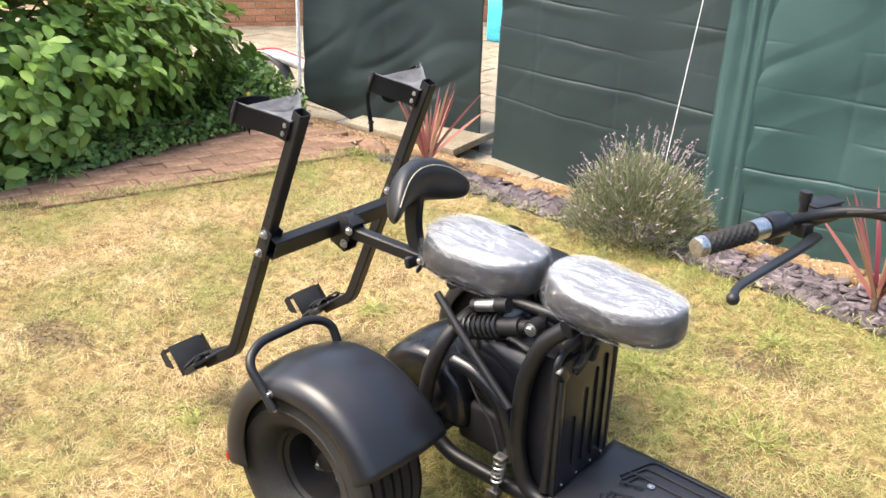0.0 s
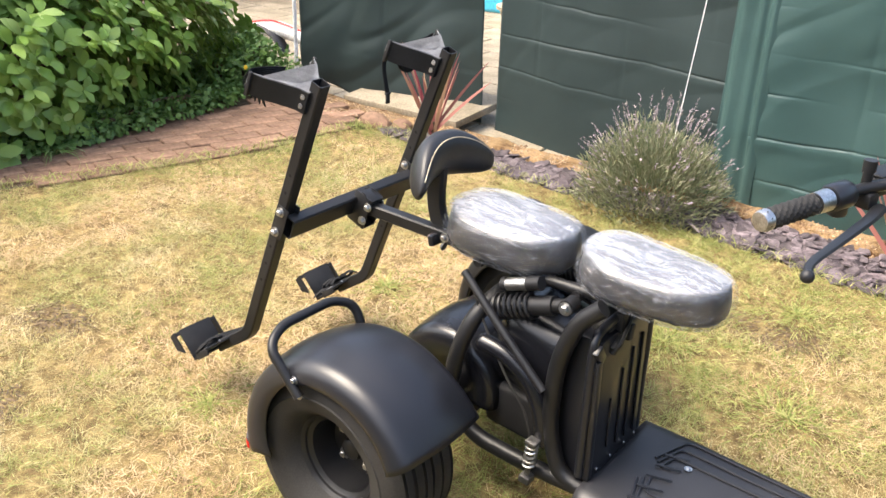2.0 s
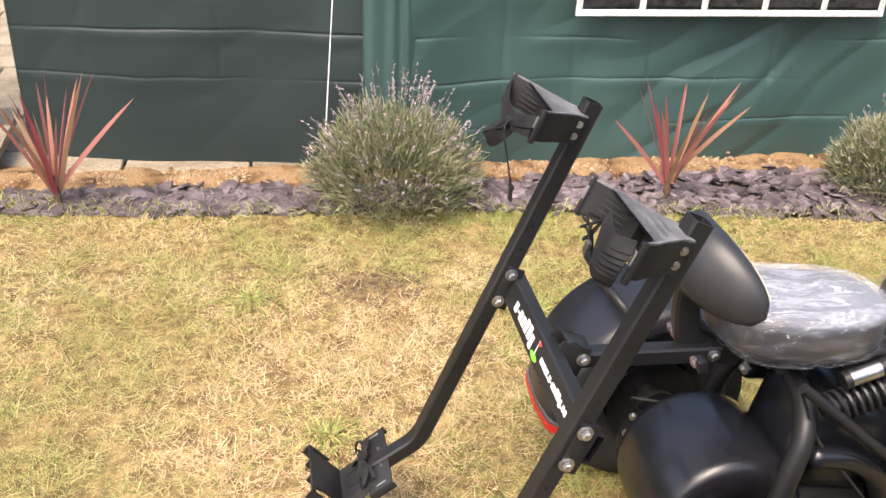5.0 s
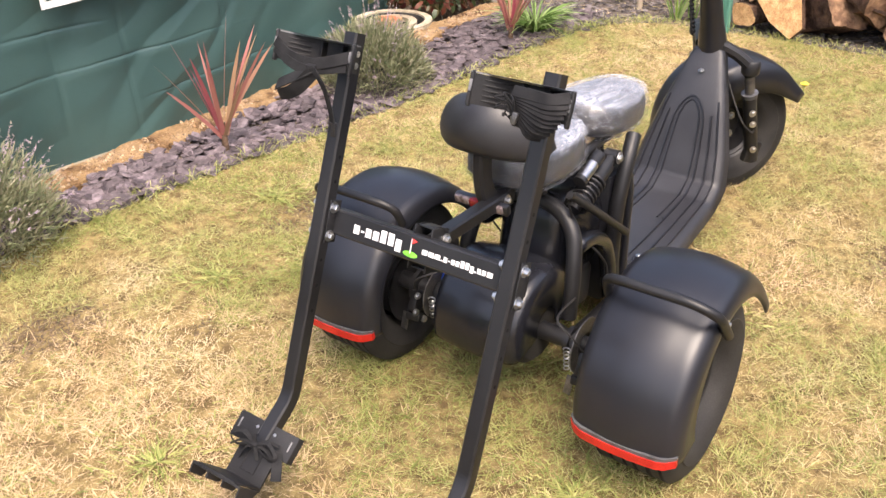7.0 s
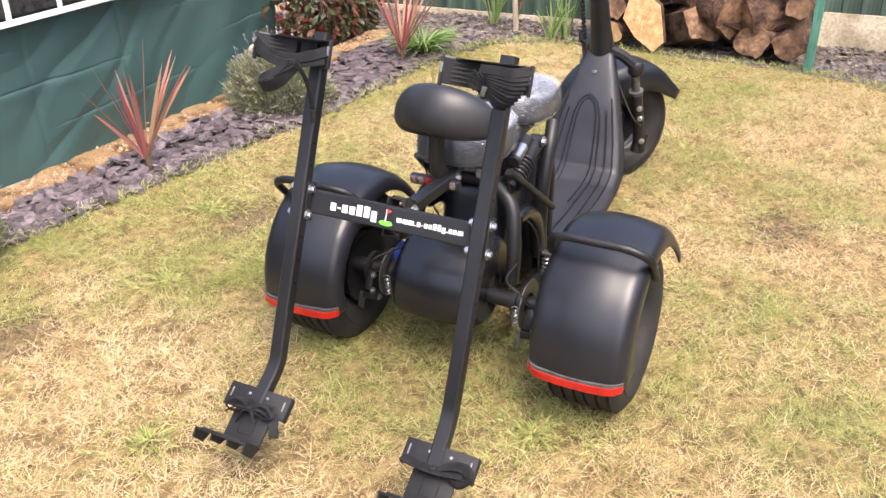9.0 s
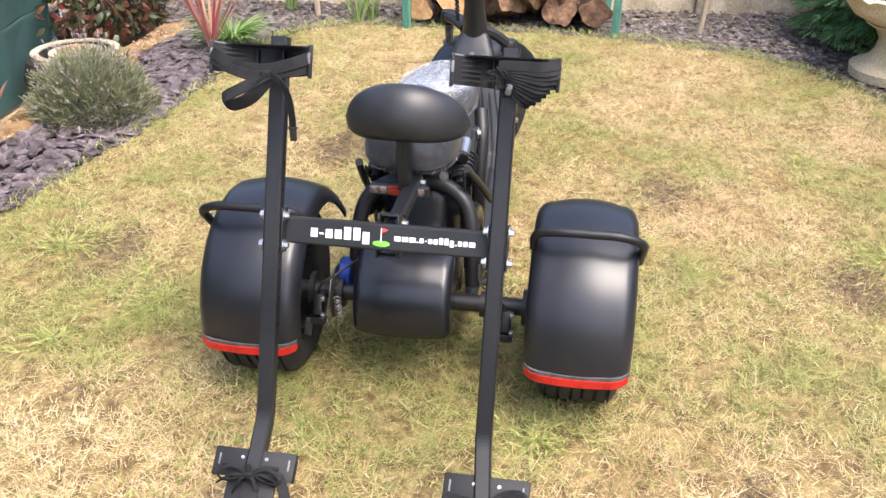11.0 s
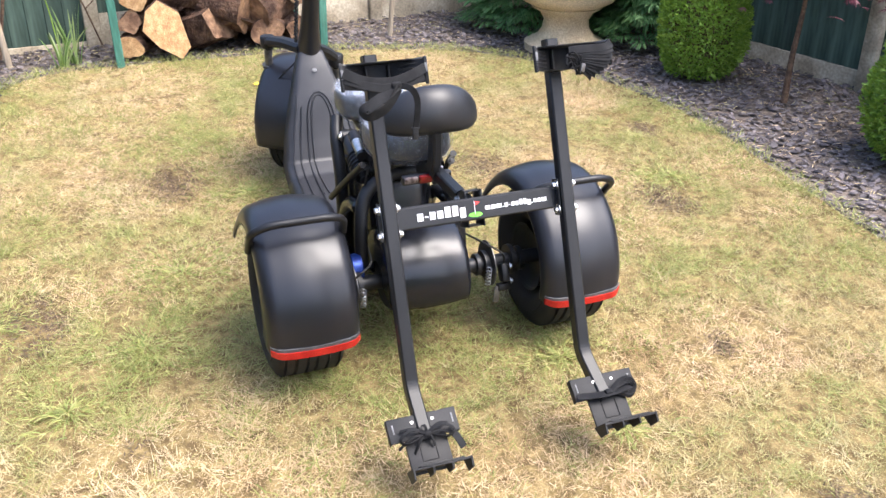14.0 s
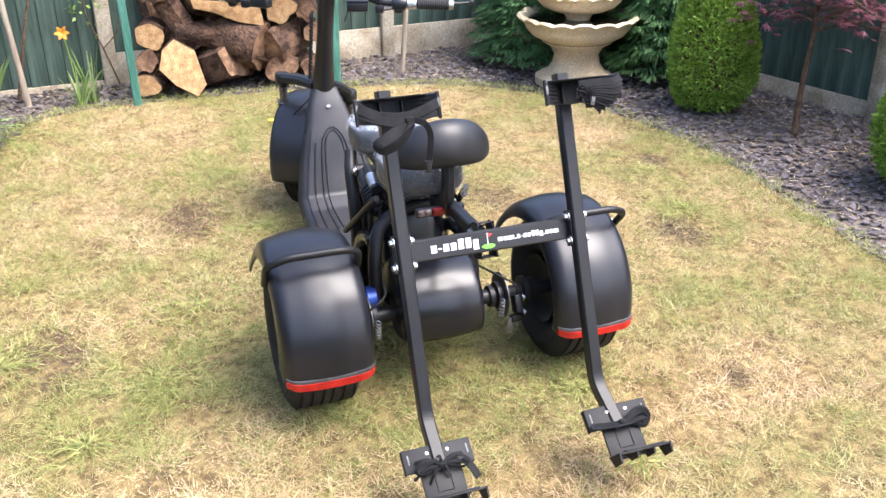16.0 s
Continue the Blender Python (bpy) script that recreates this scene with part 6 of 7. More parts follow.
        box(bm, (0.014, 0.024, 0.016), Matrix.Translation(base + V(-0.026, -0.02, -0.014)), 0.005)
        part("strap_knot", bm, M["web"], rack, "knotted black webbing")
        bm = bmesh.new()
        box(bm, (0.007, 0.015, 0.03), Matrix.Translation(base + V(-0.025, -0.066, -0.138)), 0.003)
        box(bm, (0.009, 0.019, 0.007), Matrix.Translation(base + V(-0.025, -0.066, -0.124)), 0.002)
        part("buckle", bm, M["dull"], rack, "black plastic buckle")
    # foot cradle: cross plate, angled tray with prongs, tied strap
    fy = y + kick * 1.3
    fm = Matrix.Translation((-1.002, fy, 0.16)) @ pose(0, 0, 0, 0, -38, 0)
    bm = bmesh.new()
    box(bm, (0.062, 0.182, 0.006), fm @ pose(0.0, 0, 0.012), 0.002)
    for q in (-0.089, 0.089):
        box(bm, (0.062, 0.005, 0.02), fm @ pose(0, q, 0.004), 0.002)
    part("foot_plate", bm, M["dull"], rack, "black cross plate at the upright's end", 30)
    for q in (-0.078, 0.078):
        bm = bmesh.new()
        box(bm, (0.024, 0.004, 0.002), fm @ pose(0.004, q, 0.0155), 0.0008)
        part("plate_slot", bm, M["paled"], rack, "pale worn strap slot")
    for q in (-0.027, 0.027):
        bm = bmesh.new()
        bolt(bm, fm @ V(0.012, q, 0.015), fm.to_3x3() @ V(0, 0, 1), 0.0022, 0.004)
        part("screw", bm, M["steel"], rack, angle=30)
    bm = bmesh.new()
    box(bm, (0.088, 0.11, 0.008), fm @ pose(-0.072, 0, 0.004), 0.003)
    part("foot_tongue", bm, M["dull"], rack, "black tongue plate", 30)
    bm = bmesh.new()
    for a, b, w, h in ((-0.062, 0.0205, 0.05, 0.002), (-0.062, -0.0205, 0.05, 0.002)):
        box(bm, (w, h, 0.002), fm @ pose(a, b, 0.0088), 0.0006)
    box(bm, (0.002, 0.043, 0.002), fm @ pose(-0.087, 0, 0.0088), 0.0006)
    part("tongue_seam", bm, M["web"], rack, "moulded seam in the tongue plate", 0)
    tm = Matrix.Translation((-1.122, fy, 0.134)) @ pose(0, 0, 0, 0, 47, 0)
    bm = bmesh.new()
    box(bm, (0.098, 0.115, 0.005), tm @ pose(0.0, 0, 0), 0.004)
    box(bm, (0.012, 0.15, 0.006), tm @ pose(-0.04, 0, -0.004), 0.002)
    part("foot_stop", bm, M["dull"], rack, "black upturned stop plate", 30)
    for q in (-0.073, -0.024, 0.024, 0.073):
        d = 0.034 if abs(q) > 0.05 else 0.026
        bm = bmesh.new()
        f0 = [bm.verts.new(tm @ V(x, q + e, z)) for e in (-0.0022, 0.0022) for x, z in ((-0.048, -0.001), (0.02, -0.001), (0.0, -d * 0.9), (-0.044, -d * 0.8))]
        bm.faces.new(f0[:4])
        bm.faces.new(f0[4:][::-1])
        for k in range(4):
            bm.faces.new((f0[k], f0[4 + k], f0[4 + (k + 1) % 4], f0[(k + 1) % 4]))
        part("stop_rib", bm, M["dull"], rack, angle=30)
    knot = fm @ V(-0.026, 0.0, 0.03)
    if s > 0:
        for k, (a, L, dz) in enumerate(((0.5, 0.075, 0.004), (2.6, 0.07, 0.002), (3.5, 0.075, 0.0), (4.4, 0.055, -0.004), (5.2, 0.08, -0.012), (5.8, 0.085, -0.008), (1.4, 0.04, 0.01))):
            tip = fm @ V(-0.026 + L * 0.55 * math.sin(a), L * math.cos(a), 0.02 + dz)
            band([knot, knot.lerp(tip, 0.5) + V(0, 0, 0.012), tip], 0.009, "strap", "thin black webbing tie", (0, 0, 1), 5)
        for e in (-1, 1):
            band([knot, fm @ V(-0.012, 0.04 * e, 0.04), fm @ V(-0.03, 0.07 * e, 0.034), fm @ V(-0.042, 0.05 * e, 0.026), knot], 0.01, "strap", "loop of the tied webbing bow", (0, 0, 1), 5)
        band([fm @ V(-0.02, -0.06, 0.018), fm @ V(-0.045, -0.075, 0.02), fm @ V(-0.075, -0.088, 0.014)], 0.024, "strap", "loose webbing end", (0, 0, 1))
    else:
        band([fm @ V(-0.018, 0.086, 0.018), fm @ V(-0.026, 0.04, 0.026), fm @ V(-0.028, -0.01, 0.03), fm @ V(-0.02, -0.07, 0.022)], 0.026, up=(0, 0, 1))
        for k in range(4):
            w = 0.004 * k
            band([fm @ V(-0.028, -0.005, 0.03), fm @ V(-0.014 + w, -0.04, 0.034), fm @ V(-0.01 + w, -0.066 - w, 0.026), fm @ V(-0.022, -0.078 - w, 0.018), fm @ V(-0.034 - w, -0.066, 0.016), fm @ V(-0.034, -0.034, 0.022), fm @ V(-0.03, 0.0, 0.03)], 0.011, "strap", "coiled black webbing", (0, 0, 1), 6)
    bm = bmesh.new()
    box(bm, (0.018, 0.02, 0.014), Matrix.Translation(knot), 0.005)
    part("strap_knot", bm, M["web"], rack, "knotted black webbing")
# arm from the cross bar to the seat post, with its clamp and spring clip
AY = -0.002
hollow("arm", [V(-0.704, AY, 0.6), V(-0.39, AY, 0.594)], 0.034, 0.034, rack, "square-tube arm to the seat post", (0, 0, 1))
for e in (-1, 1):
    bm = bmesh.new()
    box(bm, (0.062, 0.004, 0.098), Matrix.Translation(BAR + V(0, AY + e * 0.0225, 0) - rn * 0.034) @ pose(0, 0, 0, 0, LEAN, 0), 0.0015)
    part("arm_bracket", bm, M["coat"], rack)
    for p in (V(-0.667, 0, 0.61), V(-0.688, 0, 0.566), V(-0.408, 0, 0.596)):
        bm = bmesh.new()
        bolt(bm, V(p.x, AY + e * (0.0245 if p.x < -0.5 else 0.0172), p.z), V(0, e, 0), 0.0078, 0.009)
        part("bolt", bm, M["steel"], rack, angle=30)
for q in (-0.046, 0.046):
    bm = bmesh.new()
    box(bm, (0.05, 0.045, 0.004), Matrix.Translation(BAR + V(0, AY, 0) - rn * 0.04 + ru * q) @ pose(0, 0, 0, 0, LEAN, 0), 0.001)
    part("bracket_web", bm, M["coat"], rack)
cord([BAR + V(0, 0.02, 0) + ru * 0.034, BAR + V(0.0, 0.02, 0) - rn * 0.03 + ru * 0.05, V(-0.662, 0.026, 0.622), V(-0.658, -0.026, 0.62), BAR + V(0.0, -0.022, 0) - rn * 0.03 + ru * 0.05, BAR + V(0, -0.02, 0) + ru * 0.034], 0.002)
# plain bars, one to a letter, where the bar carries writing, and a small flag on a green oval
face = BAR + rn * 0.0174


def print_bars(y0, y1, x_height, letters):
    total = sum(w for w, lo, hi in letters)
    at = 0.0
    for w, lo, hi in letters:
        a, b = y0 + (y1 - y0) * (at + 0.13 * min(w, 1)) / total, y0 + (y1 - y0) * (at + w - 0.13 * min(w, 1)) / total
        at += w
        bm = bmesh.new()
        box(bm, (0.0008, abs(a - b), x_height * (hi - lo)), Matrix.Translation(face + V(0, (a + b) / 2, 0) + ru * x_height * ((hi + lo) / 2 - 0.55)) @ pose(0, 0, 0, 0, LEAN, 0))
        part("print_bar", bm, M["white_print"], rack, "white printed lettering bar", 0)


LETTER = {"x": (1.0, 0, 1), "t": (1.0, 0, 1.38), "g": (1.0, -0.35, 1), "w": (1.4, 0, 1), "-": (0.62, 0.36, 0.56), ".": (0.5, 0, 0.24)}
print_bars(0.167, 0.03, 0.0195, [LETTER[q] for q in "x-xxttg"])
print_bars(-0.021, -0.2, 0.0104, [LETTER[q] for q in "www.x-xxttg.xxw"])
bm = bmesh.new()
lathe(bm, [(0, 0), (0.019, 0)], 20, Matrix.Translation(face + V(0, 0.006, 0) - ru * 0.014 + rn * 0.0006) @ pose(0, 0, 0, 0, LEAN - 90, 0) @ Matrix.Diagonal((0.34, 1, 1, 1)))
part("print_green", bm, M["green_print"], rack, "small green printed oval", 0)
bm = bmesh.new()
box(bm, (0.0008, 0.002, 0.032), Matrix.Translation(face + V(0, 0.007, 0) + ru * 0.004 + rn * 0.0008) @ pose(0, 0, 0, 0, LEAN, 0))
part("print_pole", bm, M["white_print"], rack, "small white printed flag pole", 0)
bm = bmesh.new()
q = [face + rn * 0.0012 + V(0, 0.006, 0) + ru * z + V(0, w, 0) for w, z in ((0, 0.021), (-0.015, 0.017), (0, 0.009))]
f0, f1 = [bm.verts.new(p) for p in q], [bm.verts.new(p + rn * 0.0006) for p in q]
bm.faces.new(f0[::-1])
bm.faces.new(f1)
for k in range(3):
    bm.faces.new((f0[k], f0[(k + 1) % 3], f1[(k + 1) % 3], f1[k]))
part("print_flag", bm, M["red_print"], rack, "small red printed flag", 0)

# ---- brick path, ramp, patio ----
flat_sheet("path_bed", [tuple(p) for p in PATH_XY], -0.018, M["soil"], "sandy bedding under the brick path", category="path")
pr = bmesh.new()
box(pr, (0.196, 0.096, 0.05), Matrix(), 0.005, 1)
brick_me = bpy.data.meshes.new("brick")
pr.to_mesh(brick_me)
pr.free()
brick_me.materials.append(M["brick"])
path = tagged(new("brick_path"), "worn red brick garden path with dusty joints", "path", kind="structure")
rg = random.Random(4)
ang = math.radians(72)
ux, uy = V(math.cos(ang), math.sin(ang), 0), V(-math.sin(ang), math.cos(ang), 0)
for i in range(-24, 26):
    for j in range(-12, 14):
        p = V(-3.1, 0.3, 0) + ux * (i * 0.2 + (0.1 if j % 2 else 0)) + uy * (j * 0.1)
        if inside(PATH_XY, np.array([p.x]), np.array([p.y]))[0]:
            ob = new("brick", brick_me)
            ob.parent = path
            ob.matrix_basis = Matrix.Translation(p + V(0, 0, -0.026 + rg.uniform(-0.004, 0.004))) @ pose(0, 0, 0, rg.uniform(-1.5, 1.5), rg.uniform(-1.5, 1.5), 72 + rg.uniform(-1.5, 1.5))
flat_sheet("hedge_bed", [(-3.4, 2.2), (-3.3, 1.58), (-3.33, 0.73), (-3.49, 0.3), (-3.84, -0.8), (-4.34, -1.95), (-8.0, -1.95), (-8.0, 2.6), (-4.2, 2.6)], -0.01, M["soil"], "dark soil under the shrubs")
# gravelly slope from the path down to the patio
bm = bmesh.new()
rows = []
for i in range(25):
    u = i / 24
    row = []
    for j in range(13):
        w = j / 12
        x = -4.3 + 2.0 * u + 0.06 * math.sin(w * 9)
        yy = 2.12 + 0.95 * w
        row.append(bm.verts.new((x, yy, -0.01 - 0.29 * w ** 1.2 + 0.02 * noise.noise((x * 5, yy * 5, 0)))))
    rows.append(row)
for p, q in zip(rows, rows[1:]):
    for j in range(12):
        bm.faces.new((p[j], p[j + 1], q[j + 1], q[j]))
ramp = tagged(part("gravel_slope", bm, M["grit"], angle=60), "sandy gravel slope beside the path", "gravel", kind="structure")
ramp.modifiers.new("thickness", "SOLIDIFY").thickness = 0.02
px, py = rng.uniform(-3.5, -2.3, 700), rng.uniform(2.02, 2.6, 700)
px, py = np.concatenate([px, rng.uniform(-2.4, 3.0, 2600)]), np.concatenate([py, 2.19 + rng.normal(size=2600) * 0.05])
vs, fs = [], []
for i, (a, b) in enumerate(zip(px, py)):
    r = rng.uniform(0.005, 0.014)
    z = -0.01 - 0.29 * max(0.0, (b - 2.12) / 0.95) ** 1.2 + 0.004 if i < 700 else (0.004 if abs(b - 2.2) < 0.075 else -0.012)
    o = len(vs)
    vs += [(a + r, b, z), (a, b + r, z), (a - r, b, z), (a, b - r, z), (a + rng.normal() * 0.002, b, z + r * 0.9)]
    fs += [(o, o + 1, o + 4), (o + 1, o + 2, o + 4), (o + 2, o + 3, o + 4), (o + 3, o, o + 4)]
me = bpy.data.meshes.new("gravel")
me.from_pydata(vs, [], fs)
M["pebble"] = mixed("mixed gravel", (0.17, 0.095, 0.045), (0.33, 0.24, 0.15), 20.0, (0.8, 0.95), bump=0.2, island=0.4)
tagged(link_mesh("gravel", me, M["pebble"], angle=50), "loose sandy gravel by the path end", "gravel", kind="stuff")
bm = bmesh.new()
box(bm, (0.95, 0.62, 0.05), pose(-2.95, 3.08, -0.16, 3, 0, 2), 0.008)
tagged(part("stone_slab", bm, M["slab"], angle=40), "loose pale paving slab under the fabric", "slab")
bm = bmesh.new()
for c, r in ((V(-2.48, 2.04, 0.0), 0.085), (V(-2.33, 2.1, 0.0), 0.06)):
    d = bmesh.ops.create_icosphere(bm, subdivisions=2, radius=r, matrix=Matrix.Translation(c) @ Matrix.Diagonal((1.2, 0.8, 0.75, 1)))
    for v in d["verts"]:
        v.co += (v.co - c) * 0.25 * noise.noise(v.co * 14)
    tagged(part("edging_stone", bm, M["brick"], angle=25), "brown stone at the end of the border", "stone")
    bm = bmesh.new()
bm.free()
pr = bmesh.new()
box(pr, (0.59, 0.44, 0.045), Matrix(), 0.006, 1)
slab_me = bpy.data.meshes.new("paving_slab")
pr.to_mesh(slab_me)
pr.free()
slab_me.materials.append(M["slab"])
patio = tagged(new("patio"), "pale stone slab patio behind the gazebo", "patio", kind="structure")
patio.location = (-4, 5, -0.3)
for i in range(17):
    for j in range(13):
        p = V(-9.2 + 0.605 * i + (0.3 if j % 2 else 0), 2.5 + 0.455 * j, -0.288 + rg.uniform(-0.003, 0.003))
        if p.y > 2.95 or p.x < -4.3:
            ob = new("paving_slab", slab_me)
            ob.parent = patio
            ob.matrix_parent_inverse = Matrix.Translation(patio.location).inverted()
            ob.matrix_basis = Matrix.Translation(p) @ pose(0, 0, 0, 0, 0, rg.uniform(-0.6, 0.6))


def brick_wall(name, a, b, h, z0, label):
    A, B = Vector((*a, z0)), Vector((*b, z0))
    d = B - A
    ang = math.degrees(math.atan2(d.y, d.x))
    bm = bmesh.new()
    box(bm, (d.length, 0.2, h), Matrix.Translation((A + B) / 2 + V(0, 0, h / 2)) @ pose(0, 0, 0, 0, 0, ang))
    root = tagged(part(name, bm, M["concrete"], angle=30), label, "wall", kind="structure")
    pr = bmesh.new()
    box(pr, (0.215, 0.22, 0.065), Matrix(), 0.004, 1)
    me = bpy.data.meshes.new("wall_brick")
    pr.to_mesh(me)
    pr.free()
    me.materials.append(M["wall_brick"])
    for j in range(min(int(h / 0.075), 7)):
        for i in range(int(d.length / 0.225)):
            ob = new("wall_brick", me)
            ob.parent = root
            ob.matrix_basis = Matrix.Translation(A + d.normalized() * (0.12 + 0.225 * i + (0.11 if j % 2 else 0)) + V(0, 0, 0.04 + 0.075 * j)) @ pose(0, 0, 0, 0, 0, ang)
    return root


brick_wall("wall_patio", (-8.4, 3.4), (-5.4, 8.2), 1.6, -0.3, "low orange brick wall behind the patio")
brick_wall("wall_house", (-5.4, 8.2), (4.0, 8.4), 1.6, -0.3, "orange brick wall closing the patio")

# things on the patio
ride = thing("ride_on_bike", (-4.54, 3.25, -0.29), "small white ride-on motorbike with black seat and pink stripe", "toy bike")
bm = bmesh.new()
pts = spline([V(-4.82, 3.1, -0.03), V(-4.7, 3.14, 0.05), V(-4.5, 3.22, 0.06), V(-4.24, 3.3, -0.03)], 6)
sweep(bm, pts, [(a * 1.0, b * 0.8) for a, b in circle(0.08, 12)], scales=[0.35 + 0.65 * math.sin(math.pi * (i + 2) / (len(pts) + 3)) for i in range(len(pts))])
part("body", bm, M["white_paint"], ride)
bm = bmesh.new()
pts = spline([V(-4.86, 3.04, -0.07), V(-4.79, 3.07, 0.04), V(-4.64, 3.13, 0.08), V(-4.5, 3.16, 0.01), V(-4.42, 3.16, -0.09)], 6)
sweep(bm, pts, [(a * 1.2, b * 0.5) for a, b in circle(0.05, 10)])
part("seat", bm, M["vinyl"], ride, "curved black seat")
bm = bmesh.new()
tube(bm, spline([V(-4.74, 3.1, 0.105), V(-4.54, 3.16, 0.135), V(-4.29, 3.25, 0.07)], 6), 0.007, 8)
part("stripe", bm, M["red_print"], ride, "pink stripe")
for wx, wy in ((-4.84, 3.1), (-4.24, 3.35)):
    bm = bmesh.new()
    lathe(bm, [(0.07, -0.03), (0.13, -0.03), (0.145, 0), (0.13, 0.03), (0.07, 0.03)], 20, Matrix.Translation((wx, wy, -0.15)) @ pose(0, 0, 0, 90, 0, 15), True)
    part("wheel", bm, M["rubber"], ride)
tub = thing("grey_tub", (-4.2, 6.2, -0.29), "grey plastic tub beside a blue cover", "tub")
bm = bmesh.new()
lathe(bm, [(0, 0), (0.2, 0), (0.25, 0.18), (0.28, 0.18), (0.28, 0.21), (0.23, 0.21), (0.18, 0.03), (0, 0.03)], 24, Matrix.Translation((-4.2, 6.2, -0.28)))
part("tub_shell", bm, M["concrete"], tub)
M["sky_blue"] = mixed("blue plastic", (0.05, 0.42, 0.62), (0.08, 0.5, 0.7), 6.0, (0.35, 0.5), bump=0.1)
bm = bmesh.new()
box(bm, (0.9, 0.8, 0.5), pose(-4.6, 7.0, -0.03, 0, 0, 10), 0.06, 3)
tagged(part("blue_box", bm, M["sky_blue"], angle=40), "bright blue plastic storage box on the patio", "box")

# ---- shrubs by the path ----
shrub("hydrangea_hedge", (-3.97, 0.35, 0.32), (0.68, 1.96, 0.8), 3000, 0.098, M["hydrangea"], "large leafy green hydrangea shrub beside the path", seed=11, stems=60, wide=0.54, rosette=6, shell=0.42, low=0.9, upw=0.6)
shrub("ivy_fringe", (-3.42, 1.0, 0.0), (0.16, 1.0, 0.13), 2600, 0.035, M["cover"], "low green ground cover under the shrub", "ground cover", seed=4, stems=8, wide=0.8, shell=0.2)
cov = shrub("ground_cover", (-3.75, 2.1, 0.0), (0.45, 0.38, 0.3), 4200, 0.035, M["cover"], "mound of small-leaved green ground cover", "ground cover", seed=14, stems=10, wide=0.7, shell=0.4)
bm = bmesh.new()
for i in range(6):
    a = 1.047 * i
    lathe(bm, [(0, 0), (0.006, 0.002), (0.007, 0)], 8, Matrix.Translation(V(-3.36, 1.86, 0.2) + V(0, 0.008 * math.cos(a), 0.008 * math.sin(a))) @ pose(0, 0, 0, 0, 70, 0))
M["yellow"] = mixed("yellow petals", (0.75, 0.5, 0.03), (0.8, 0.6, 0.05), 30.0, (0.5, 0.6), bump=0.0)
part("flower", bm, M["yellow"], cov, "small yellow flower")
strap_clump("grass_clump", (-3.3, 0.55, 0.0), 40, 0.22, 5, "tuft of long green grass by the path", 1.0, 0.008, 0.7)


def conifer(name, c, h, r, seed, label, n=1500, size=0.09, bare=0.04):
    """Flat drooping sprays round a trunk."""
    rg = np.random.default_rng(seed)
    root = thing(name, c, label, "conifer")
    bm = bmesh.new()
    rod(bm, Vector(c) + V(0, 0, -0.02), Vector(c) + V(0, 0, h), 0.03, 8, 0.008)
    part("trunk", bm, M["twig"], root)
    z = rg.uniform(bare, 1.0, n) * h
    a = rg.uniform(0, 6.283, n)
    rad = r * (1 - 0.45 * z / h) * rg.uniform(0.55, 1.05, n)
    tip = np.array(c) + np.stack([np.cos(a) * rad, np.sin(a) * rad, z], 1)
    out = np.stack([np.cos(a), np.sin(a), np.full(n, -0.25)], 1)
    k = 11
    side = unit(np.cross(out, [0, 0, 1.0]))
    t = np.tile(np.linspace(-1, 1, k), n)
    at = np.repeat(tip, k, 0) - np.repeat(unit(out), k, 0) * (np.abs(t) * 0.04)[:, None] + np.repeat(side, k, 0) * (t * 0.045)[:, None]
    way = np.repeat(out, k, 0) + np.repeat(side, k, 0) * (t * 0.9)[:, None] + rg.normal(size=(n * k, 3)) * 0.15
    up = np.repeat(np.tile([0, 0, 1.0], (n, 1)) + rg.normal(size=(n, 3)) * 0.3, k, 0)
    ln = size * rg.uniform(0.6, 1.1, n * k)
    link_mesh("sprays", leaves("sprays", at, way, up, ln * 0.85, ln * 0.13, 0.1), M["conifer"], root, angle=60)
    return root


conifer("conifer", (-4.5, 2.05, 0.0), 1.5, 0.42, 3, "dark feathery conifer behind the shrub", 500, 0.11, 0.3)

# ---- the border's end by the gazebo ----
lavender((-0.75, 2.0, 0.0), 3, 0.36, 0.43)
lavender((1.42, 1.93, 0.0), 8, 0.3, 0.37, 120, 0.72)
cordyline((-2.02, 1.98, 0.0), 2)
cordyline((0.36, 1.885, 0.0), 4)
cordyline((2.42, 1.72, 0.0), 6, 0.46, 22)
strap_clump("strappy_plant", (2.66, 1.7, 0.0), 170, 0.42, 3, "clump of arching green and cream strap leaves", 1.0, 0.013, 0.5)
shrub("photinia", (3.0, 2.62, 0.3), (0.48, 0.34, 0.62), 2200, 0.07, M["red_leaf"], "dark shrub with red young leaves", seed=5, stems=12, wide=0.42, shell=0.45, low=1.0)
planter = thing("tyre_planter", (2.3, 2.5, -0.29), "old car tyre planter with a white-painted rim", "planter")
bm = bmesh.new()
lathe(bm, [(0.19, 0.02), (0.27, -0.01), (0.3, -0.1), (0.29, -0.22), (0.24, -0.29), (0.17, -0.28), (0.16, -0.05)], 36, Matrix.Translation((2.3, 2.5, 0.0)), True)
part("tyre", bm, M["rubber"], planter)
for r0, r1, z in ((0.2, 0.245, 0.026), (0.1, 0.15, 0.018)):
    bm = bmesh.new()
    lathe(bm, [(r0, z - 0.03), (r0, z), (r1, z), (r1, z - 0.03)], 36, Matrix.Translation((2.3, 2.5, 0.0)), True)
    part("rim_ring", bm, M["concrete"], planter, "dirty pale painted ring")
bm = bmesh.new()
lathe(bm, [(0, -0.1), (0.06, -0.1), (0.075, 0.03), (0.085, 0.03), (0.085, 0.055), (0.07, 0.055), (0.06, -0.02), (0, -0.02)], 20, Matrix.Translation((2.16, 2.42, 0.02)))
part("pot", bm, M["terracotta"], planter, "small terracotta pot")

